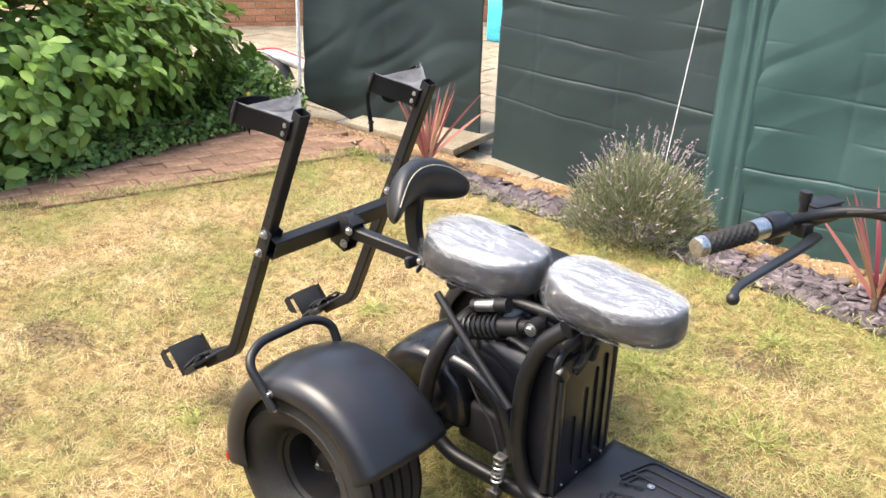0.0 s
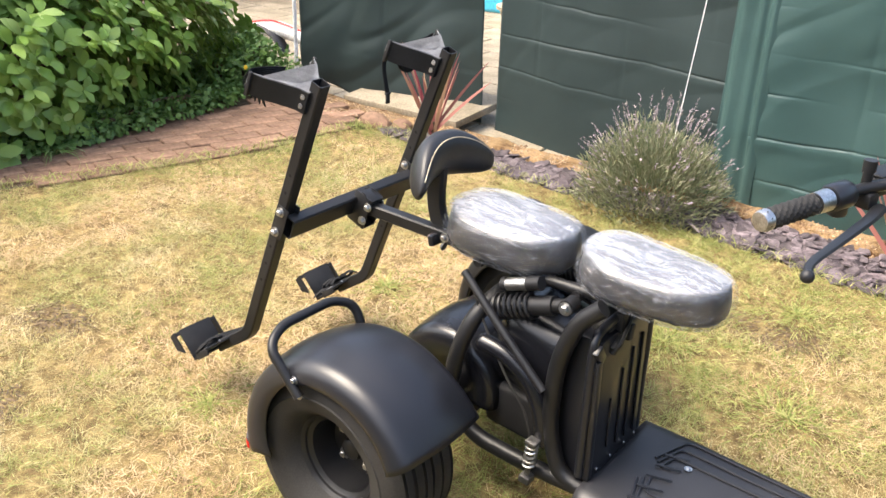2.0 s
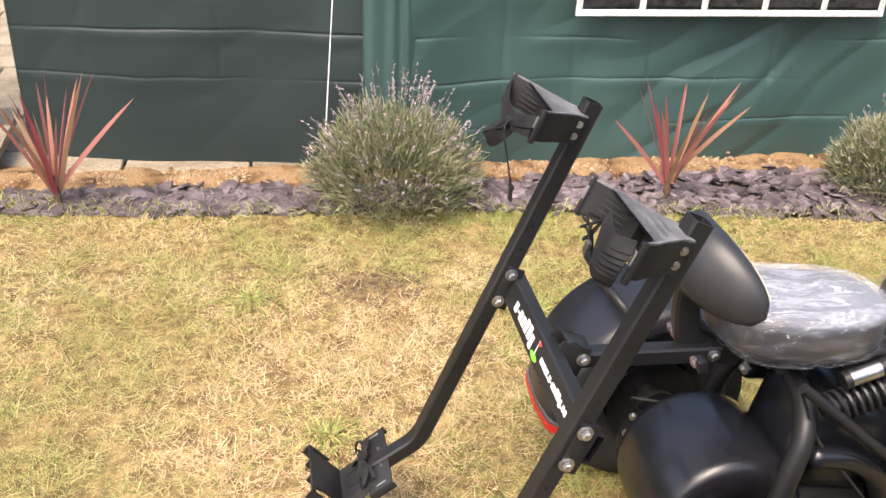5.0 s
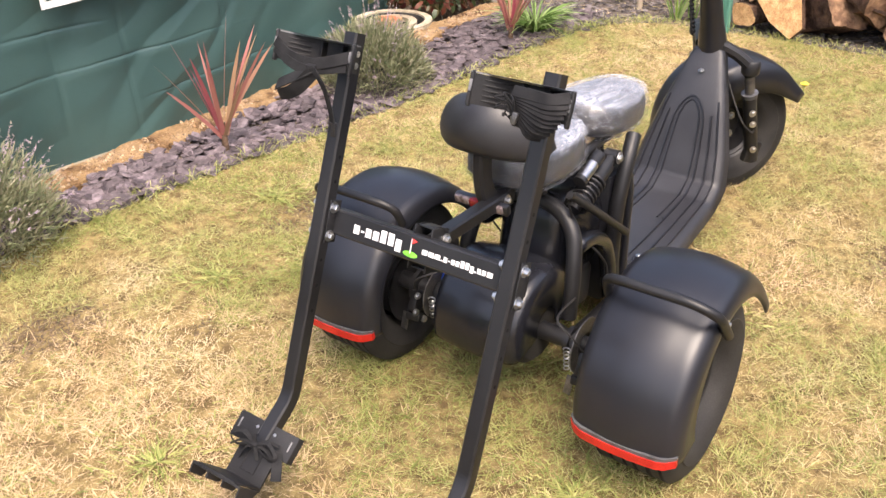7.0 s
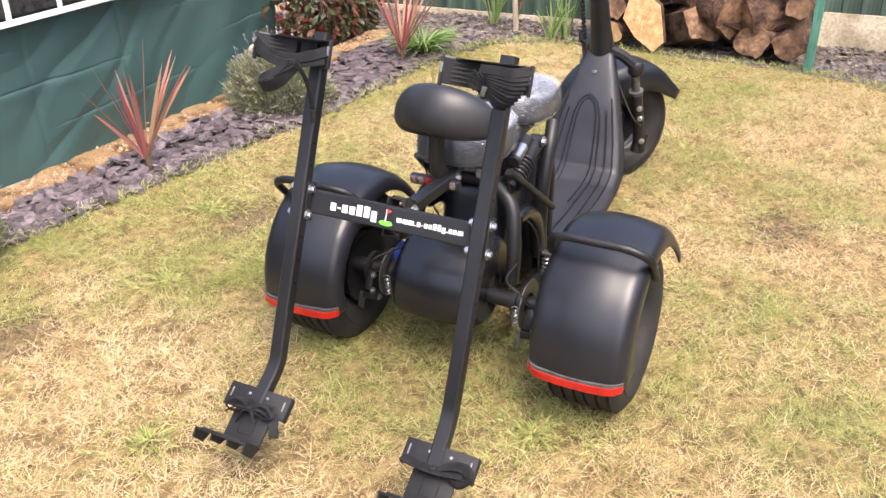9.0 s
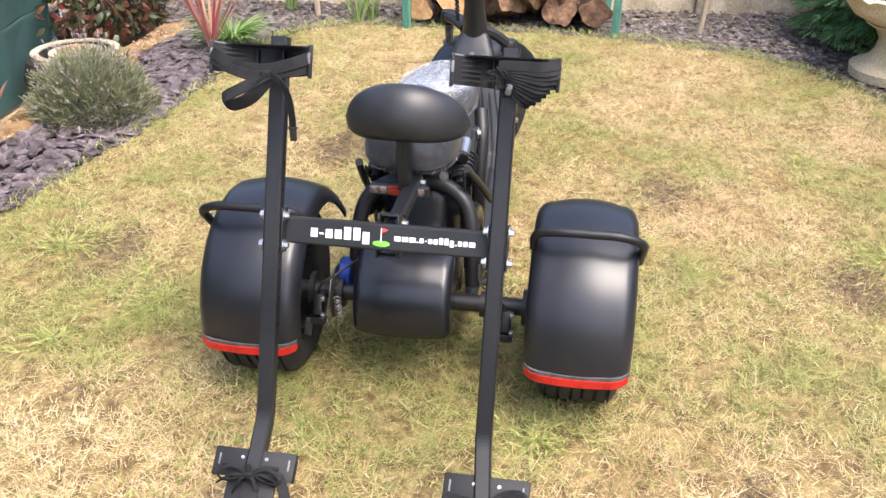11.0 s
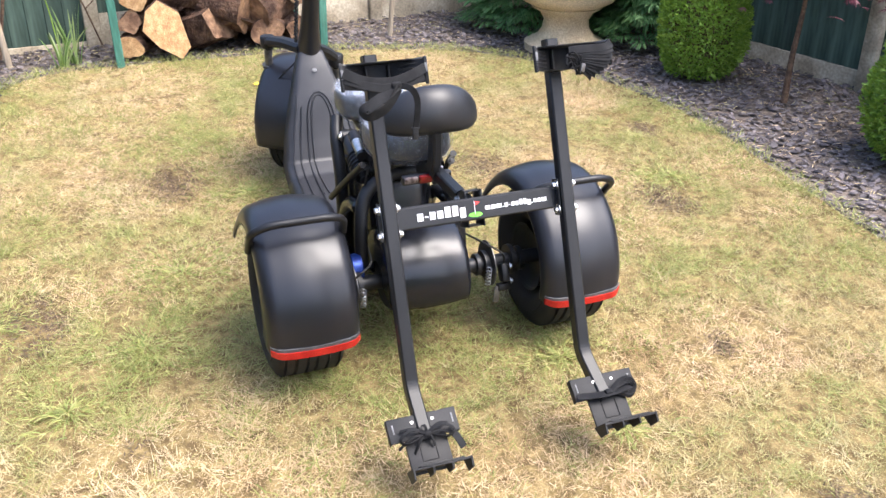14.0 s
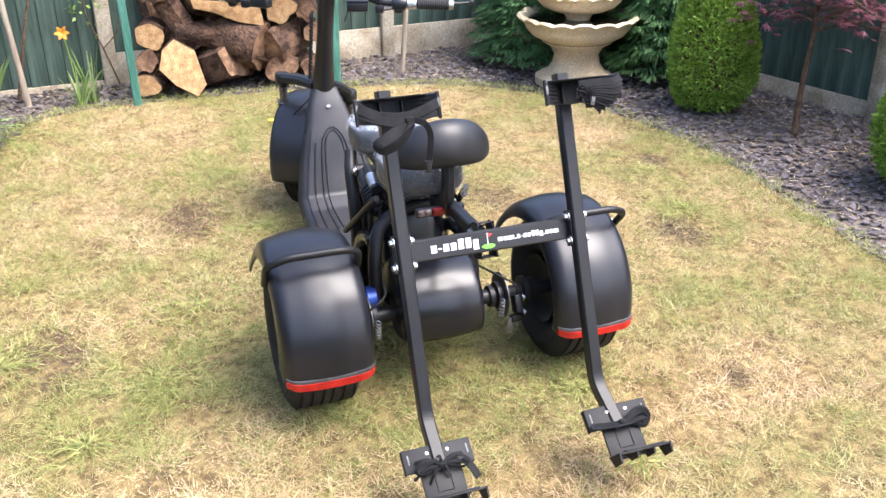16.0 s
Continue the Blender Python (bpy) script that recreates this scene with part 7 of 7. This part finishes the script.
# ---- fences ----
fence_run("fence_front", (3.72, 3.2), (4.22, -2.75), (0.25, 2.31, 4.355, 5.92), low=(0, 1))
fence_run("fence_right", (4.22, -2.75), (-3.4, -4.4), (0.94, 2.94, 4.93, 6.93), low=(0, 1, 2, 3, 4), sunk=0.08, label="dark green fence with concrete posts behind the shrubs")

# ---- log store ----
for x, y in ((3.27, 0.76), (3.3, -0.55), (3.95, 0.74), (3.97, -0.5)):
    bm = bmesh.new()
    sweep(bm, [V(x, y, -0.02), V(x, y + (0.03 if y > 0 else -0.02), 1.5)], square(0.05, 0.05, 0.004), up=(0, 1, 0))
    tagged(part("log_store_post", bm, M["green_post"], angle=30), "green painted square timber post of the log store", "post", "log store posts")


M["old_cut"] = mixed("weathered cut wood", (0.11, 0.062, 0.04), (0.33, 0.2, 0.12), 12.0, (0.75, 0.9), bump=1.0, grain=40, spec=0.2, objrand=0.35, third=(0.2, 0.12, 0.075), dist=0.012)


def log(c, r, length, yaw, pitch, seed, split=False):
    """A cut log with uneven bark and pale ends, or a split wedge."""
    rg = random.Random(seed)
    m = Matrix.Translation(c) @ pose(0, 0, 0, 90 + pitch, 0, yaw)
    bm = bmesh.new()
    n = 26
    flats = [(6.2832 * (j + rg.uniform(-0.3, 0.3)) / 5, rg.uniform(0.72, 1.02)) for j in range(5)]
    arc = 2 * math.pi if not split else math.radians(rg.uniform(120, 200))
    rows = []
    for k in range(7):
        t = k / 6
        row = []
        for i in range(n):
            a = arc * i / (n if not split else n - 1)
            flat = min([d / math.cos(a - p) for p, d in flats if math.cos(a - p) > 0.3] + [1.15])
            q = r * flat * (1.04 + 0.22 * noise.noise((math.cos(a) * 1.1, math.sin(a) * 1.1, seed * 3 + t * 0.7)) + 0.08 * noise.noise((math.cos(a) * 6, math.sin(a) * 6, seed + t * 4)))
            row.append(bm.verts.new(m @ V(q * math.cos(a), q * math.sin(a), (t - 0.5) * length)))
        if split:
            row.append(bm.verts.new(m @ V(0.01 * rg.uniform(-1, 1), 0.01 * rg.uniform(-1, 1), (t - 0.5) * length)))
        rows.append(row)
    nn = len(rows[0])
    cut = []
    for p, q in zip(rows, rows[1:]):
        for i in range(nn):
            f = bm.faces.new((p[i], p[(i + 1) % nn], q[(i + 1) % nn], q[i]))
            if split and i >= nn - 2:
                cut.append(f)
    cut += [bm.faces.new(rows[0][::-1]), bm.faces.new(rows[-1])]
    for f in cut:
        f.material_index = 1
    ob = part("log", bm, M["bark"], None, angle=28)
    ob.data.materials.append(M["cut_wood"] if seed in (1, 9, 12) else M["old_cut"])
    return tagged(ob, "split firewood log with brown cut face" if split else "rough-barked firewood log stacked in the pile", "log", "firewood logs")


def split_block(c, pts, depth, yaw, tilt, seed):
    """A split block: an uneven flat face of pale wood, bark behind."""
    rg = random.Random(seed)
    m = Matrix.Translation(c) @ pose(0, 0, 0, tilt, 0, yaw)
    bm = bmesh.new()
    rows = []
    for k, (d, s) in enumerate(((0, 1.0), (depth * 0.35, 1.04), (depth * 0.7, 0.9), (depth, 0.55))):
        rows.append([bm.verts.new(m @ V(x * s, d + rg.uniform(-0.008, 0.008), z * s)) for x, z in pts])
    n = len(pts)
    for p, q in zip(rows, rows[1:]):
        for i in range(n):
            bm.faces.new((p[i], p[(i + 1) % n], q[(i + 1) % n], q[i]))
    front = bm.faces.new(rows[0][::-1])
    front.material_index = 1
    bm.faces.new(rows[-1])
    r = bmesh.ops.poke(bm, faces=[front])
    ob = part("log", bm, M["bark"], None, angle=35)
    ob.data.materials.append(M["cut_wood"])
    return tagged(ob, "split firewood log with pale cut face", "log", "firewood logs")


# across, height, radius, length, yaw (90 shows its end), pitch, split
rg = random.Random(21)
for i, (y, z, r, ln, yaw, pitch, sp) in enumerate((
    (0.63, 0.08, 0.082, 0.3, 68, 0, 0), (0.64, 0.225, 0.07, 0.32, 80, 4, 0), (0.24, 0.13, 0.14, 0.36, 140, 20, 0), (0.0, 0.11, 0.125, 0.3, 50, 24, 1), (0.06, 0.3, 0.14, 0.34, 146, -14, 0),
    (-0.22, 0.12, 0.1, 0.3, 80, 0, 0), (-0.25, 0.29, 0.14, 0.34, 36, -16, 0), (-0.4, 0.1, 0.09, 0.3, 100, 0, 0), (-0.27, 0.5, 0.1, 0.3, 64, 0, 0), (0.44, 0.44, 0.085, 0.36, 20, 62, 0),
    (0.28, 0.36, 0.075, 0.42, 14, 8, 0), (0.62, 0.4, 0.085, 0.3, 84, 0, 0), (0.2, 0.64, 0.1, 0.36, 22, 0, 0), (0.0, 0.66, 0.105, 0.34, 148, 0, 0), (-0.16, 0.68, 0.11, 0.3, 120, 0, 0), (0.47, 0.68, 0.1, 0.36, 40, 0, 0),
    (-0.38, 0.68, 0.1, 0.32, 80, 0, 0), (0.35, 0.86, 0.1, 0.36, 60, 0, 0), (0.05, 0.87, 0.11, 0.36, 100, 0, 0), (-0.24, 0.88, 0.11, 0.36, 84, 0, 0), (-0.43, 0.33, 0.07, 0.3, 90, 0, 0), (-0.42, 0.48, 0.07, 0.3, 75, 0, 0))):
    log(V(3.5 + rg.uniform(-0.02, 0.04), y, z), r, ln, yaw, pitch, i + 1, bool(sp))
for i in range(16):
    y, z = -0.42 + 0.28 * (i % 4) + rg.uniform(-0.04, 0.04), 0.1 + 0.21 * (i // 4)
    log(V(3.83, y + 0.1, z), 0.105, 0.26, 90 + rg.uniform(-25, 25), 0, 60 + i)
split_block(V(3.29, 0.47, 0.17), [(-0.02, 0.2), (0.1, 0.12), (0.15, -0.1), (0.09, -0.17), (-0.04, -0.09), (-0.13, 0.02), (-0.1, 0.14)], 0.14, -90, -8, 5)
split_block(V(3.36, 0.12, 0.5), [(-0.24, 0.12), (-0.1, 0.11), (0.04, 0.06), (0.2, 0.02), (0.22, -0.1), (0.05, -0.06), (-0.1, 0.01), (-0.22, 0.05)], 0.13, -90, 14, 8)

# ---- stakes, lilies, fountain ----
for x, y, h, dy, r in ((3.52, 1.42, 0.9, 0.06, 0.02), (3.5, -1.08, 0.52, -0.05, 0.018)):
    bm = bmesh.new()
    rod(bm, V(x, y, -0.03), V(x, y + dy, h), r, 10, r * 0.9)
    tagged(part("stake", bm, M["stake"], angle=40), "weathered round timber stake in the bed", "stake", "timber stakes")
lamp = thing("garden_light", (3.5, -1.13, 0.5), "small red and clear light on a stake", "light")
bm = bmesh.new()
lathe(bm, [(0, 0), (0.02, 0), (0.024, 0.03), (0.02, 0.06), (0, 0.065)], 14, Matrix.Translation((3.5, -1.13, 0.515)))
part("lens", bm, M["red"], lamp)
lily = strap_clump("day_lily", (3.36, 1.1, 0.0), 18, 0.4, 9, "tall green lily leaves with an orange flower", 0.35, 0.014, 0.25)
M["orange"] = mixed("orange petals", (0.75, 0.27, 0.02), (0.8, 0.36, 0.04), 30.0, (0.5, 0.6), bump=0.0)
rl = np.random.default_rng(3)
a = np.arange(6) * 1.047
link_mesh("petals", leaves("petals", np.tile([3.33, 1.14, 0.46], (6, 1)), np.stack([np.full(6, -0.6), np.cos(a), np.sin(a)], 1), np.tile([-1.0, 0, 0.2], (6, 1)), 0.05, 0.024), M["orange"], lily, "orange petals", 60)
bm = bmesh.new()
tube(bm, spline([V(3.36, 1.1, 0), V(3.36, 1.12, 0.3), V(3.34, 1.14, 0.46)], 5), 0.004, 6)
part("flower_stalk", bm, M["box_leaf"], lily)
strap_clump("iris_leaves", (3.42, 1.02, 0.0), 12, 0.46, 12, "upright green iris leaves in the bed", 0.25, 0.014, 0.15)
strap_clump("iris_leaves", (3.6, 1.62, 0.0), 26, 0.42, 13, "upright green iris leaves in the bed", 0.3, 0.014, 0.2)
rose = thing("rose_stem", (3.8, 0.9, 0.0), "thin bare brown climbing stem by the fence", "plant")
bm = bmesh.new()
tube(bm, spline([V(3.8, 0.85, 0), V(3.78, 0.92, 0.25), V(3.8, 1.0, 0.5), V(3.82, 0.97, 0.75)], 6), 0.006, 6)
tube(bm, spline([V(3.78, 0.92, 0.25), V(3.76, 0.82, 0.36), V(3.77, 0.78, 0.5)], 5), 0.004, 6)
part("stem", bm, M["twig"], rose)
lf = np.random.default_rng(8)
pt = np.array([3.8, 1.0, 0.55]) + lf.normal(size=(30, 3)) * [0.03, 0.05, 0.1]
link_mesh("foliage", leaves("foliage", pt, lf.normal(size=(30, 3)), lf.normal(size=(30, 3)) + [0, 0, 1], 0.04, 0.022), M["hydrangea"], rose, "", 60)
shrub("small_tree", (3.6, 1.5, 0.85), (0.3, 0.35, 0.25), 260, 0.05, M["hydrangea"], "small pale-leaved sapling tied to a stake", "tree", seed=17, stems=1, wide=0.5)

FX, FYY = 2.78, -2.1
fountain = thing("fountain", (FX, FYY, 0), "cream cast-stone two-tier garden fountain with scalloped bowls", "fountain")
fm = Matrix.Translation((FX, FYY, 0))
bm = bmesh.new()
lathe(bm, [(0, -0.02), (0.27, -0.02), (0.275, 0.03), (0.25, 0.045), (0.195, 0.07), (0.16, 0.12), (0.15, 0.18), (0.18, 0.235), (0.235, 0.265), (0.24, 0.275), (0.2, 0.28), (0, 0.28)], 40, fm)
part("pedestal", bm, M["cream"], fountain, "waisted stone pedestal", 50)


def bowl(z, r, h, name, lab):
    n = 180
    bm = bmesh.new()
    prof = [(0.0, 0.0, 0), (0.45, 0.0, 0), (0.58, 0.06, 0), (0.78, 0.28, 0), (0.89, 0.56, 0), (0.915, 0.74, 0), (0.98, 0.85, 0.6), (1.0, 0.95, 1), (0.97, 1.03, 1), (0.9, 0.99, 0.7), (0.86, 0.84, 0), (0.7, 0.5, 0), (0.4, 0.34, 0), (0, 0.32, 0)]
    rows = []
    for i in range(n):
        a = 6.28319 * i / n
        sc = abs(math.cos(a * 9 + 0.4 * math.sin(a * 3))) ** 0.5 + 0.2 * math.sin(a * 5)
        rows.append([bm.verts.new(fm @ V(r * q * (1 + 0.05 * sc * s) * math.cos(a), r * q * (1 + 0.05 * sc * s) * math.sin(a), z + h * (w + 0.14 * s * (sc - 0.7)))) for q, w, s in prof])
    for i in range(n):
        p, q = rows[i], rows[(i + 1) % n]
        for j in range(len(prof) - 1):
            bm.faces.new((p[j], q[j], q[j + 1], p[j + 1]))
    bmesh.ops.remove_doubles(bm, verts=bm.verts[:], dist=1e-5)
    part(name, bm, M["cream"], fountain, lab, 60)


bowl(0.265, 0.395, 0.175, "lower_bowl", "wide scalloped stone bowl")
bm = bmesh.new()
lathe(bm, [(0, 0.3), (0.13, 0.3), (0.1, 0.36), (0.08, 0.42), (0.11, 0.465), (0, 0.47)], 24, fm)
part("stem", bm, M["cream"], fountain, "turned stone stem", 50)
bowl(0.465, 0.31, 0.125, "upper_bowl", "smaller scalloped stone bowl")
bm = bmesh.new()
lathe(bm, [(0, 0.5), (0.06, 0.5), (0.06, 0.62), (0.05, 0.72), (0.085, 0.82), (0.07, 0.9), (0.03, 0.95), (0.035, 1.0), (0, 1.03)], 20, fm)
part("finial", bm, M["cream"], fountain, "turned stone finial", 50)

bm = bmesh.new()
lathe(bm, [(0, 0.413), (0.336, 0.413), (0.336, 0.405), (0, 0.405)], 40, fm)
M["murk"] = mixed("dark still water", (0.012, 0.01, 0.008), (0.02, 0.017, 0.012), 6.0, (0.05, 0.12), bump=0.05)
part("water", bm, M["murk"], fountain, "dark still water", 30)

conifer("conifer", (3.45, -2.2, 0.0), 1.5, 0.55, 7, "dense blue-green lacy conifer behind the fountain", 2300, 0.1)
conifer("conifer", (2.75, -2.75, 0.0), 1.3, 0.45, 9, "dense blue-green lacy conifer behind the fountain", 1900, 0.1)


def topiary(c, r, h, seed, label):
    rg = np.random.default_rng(seed)
    n = 26000
    root = thing("clipped_bush", (c[0], c[1], 0), label, "bush", "clipped bushes in the slate bed")
    u = rg.random(n)
    a = rg.uniform(0, 6.283, n)
    prof = np.interp(u, [0, 0.08, 0.2, 0.38, 0.55, 0.72, 0.86, 0.95, 1.0], [0.66, 0.86, 0.98, 1.0, 0.88, 0.69, 0.49, 0.29, 0.05])
    lump = np.array([1 + 0.1 * noise.noise((math.cos(q) * 1.6, math.sin(q) * 1.6, w * 3 + seed)) + 0.06 * noise.noise((math.cos(q) * 5, math.sin(q) * 5, w * 9)) for q, w in zip(a, u)])
    k = (1 - 0.22 * rg.random(n) ** 2) * lump
    at = np.stack([c[0] + np.cos(a) * r * prof * k, c[1] + np.sin(a) * r * prof * k, 0.01 + u * h * (0.97 + 0.05 * lump)], 1)
    out = np.stack([np.cos(a), np.sin(a), (u - 0.35) * 1.6], 1)
    way = unit(out) + rg.normal(size=(n, 3)) * 0.55 + np.array([0, 0, 0.5])
    ln = rg.uniform(0.016, 0.036, n)
    link_mesh("foliage", leaves("foliage", at, way, out + rg.normal(size=(n, 3)) * 0.5, ln, ln * 0.34), M["box_leaf"], root, angle=0)
    bm = bmesh.new()
    lathe(bm, [(0, 0.02), (r * 0.62, 0.02), (r * 0.78, h * 0.3), (r * 0.66, h * 0.55), (r * 0.3, h * 0.82), (0, h * 0.92)], 20, Matrix.Translation((c[0], c[1], 0)))
    for v in bm.verts:
        v.co += V(noise.noise(v.co * 9), noise.noise(v.co * 9 + V(5, 0, 0)), 0) * 0.03
    part("inner_mass", bm, M["twig"], root, "dark twiggy inside", 60)
    return root


topiary((1.93, -2.58), 0.255, 0.92, 2, "bright green clipped rounded bush in slate")
topiary((0.3, -2.8), 0.34, 0.85, 6, "bright green clipped rounded bush in slate")

# purple maple
maple = thing("japanese_maple", (1.3, -2.74, 0), "slender purple-leaved Japanese maple sapling", "tree")
rm = np.random.default_rng(12)
bm = bmesh.new()
trunk = spline([V(1.3, -2.74, -0.02), V(1.31, -2.75, 0.25), V(1.31, -2.77, 0.5), V(1.29, -2.75, 0.8), V(1.3, -2.72, 1.2)], 5)
sweep(bm, trunk, circle(0.016, 8), scales=[1.2 - 0.8 * i / (len(trunk) - 1) for i in range(len(trunk))])
part("trunk", bm, M["twig"], maple, "thin brown trunk")
tips = []
for i in range(46):
    b = trunk[rm.integers(11, len(trunk) - 1)]
    a = rm.uniform(0, 6.28)
    L = rm.uniform(0.22, 0.55)
    d = V(math.cos(a) * L, math.sin(a) * L, rm.uniform(-0.02, 0.25))
    pts = spline([b, b + d * 0.5 + V(0, 0, 0.05), b + d], 4)
    bm = bmesh.new()
    sweep(bm, pts, circle(0.006, 5), scales=[1.2 - 0.9 * q / (len(pts) - 1) for q in range(len(pts))])
    part("limb", bm, M["twig"], maple)
    tips += pts[3:]
at, way, up = [], [], []
for p in tips:
    for c in range(rm.integers(2, 5)):
        q = np.array(p) + rm.normal(size=3) * [0.05, 0.05, 0.035]
        f = unit(rm.normal(size=(1, 3)))[0] * [1, 1, 0.2] - [0, 0, 0.2]
        for s in np.linspace(-1.3, 1.3, 7):
            at.append(q)
            w = np.array([f[0] * math.cos(s) - f[1] * math.sin(s), f[0] * math.sin(s) + f[1] * math.cos(s), f[2]])
            way.append(w)
            up.append([0.1, 0.1, 1])
n = len(at)
link_mesh("foliage", leaves("foliage", np.array(at), np.array(way), np.array(up, float), rm.uniform(0.03, 0.06, n), 0.0075), M["maple"], maple, "finely cut purple leaves", 60)
dan = thing("dandelion", (2.45, 0.05, 0), "single yellow dandelion flower in the lawn", "flower")
bm = bmesh.new()
lathe(bm, [(0, 0.03), (0.016, 0.034), (0.02, 0.04), (0.012, 0.046), (0, 0.047)], 12, Matrix.Translation((2.45, 0.05, 0)))
part("bloom", bm, M["yellow"], dan)
bm = bmesh.new()
rod(bm, V(2.45, 0.05, -0.005), V(2.45, 0.05, 0.034), 0.002, 6)
part("stalk", bm, M["box_leaf"], dan)
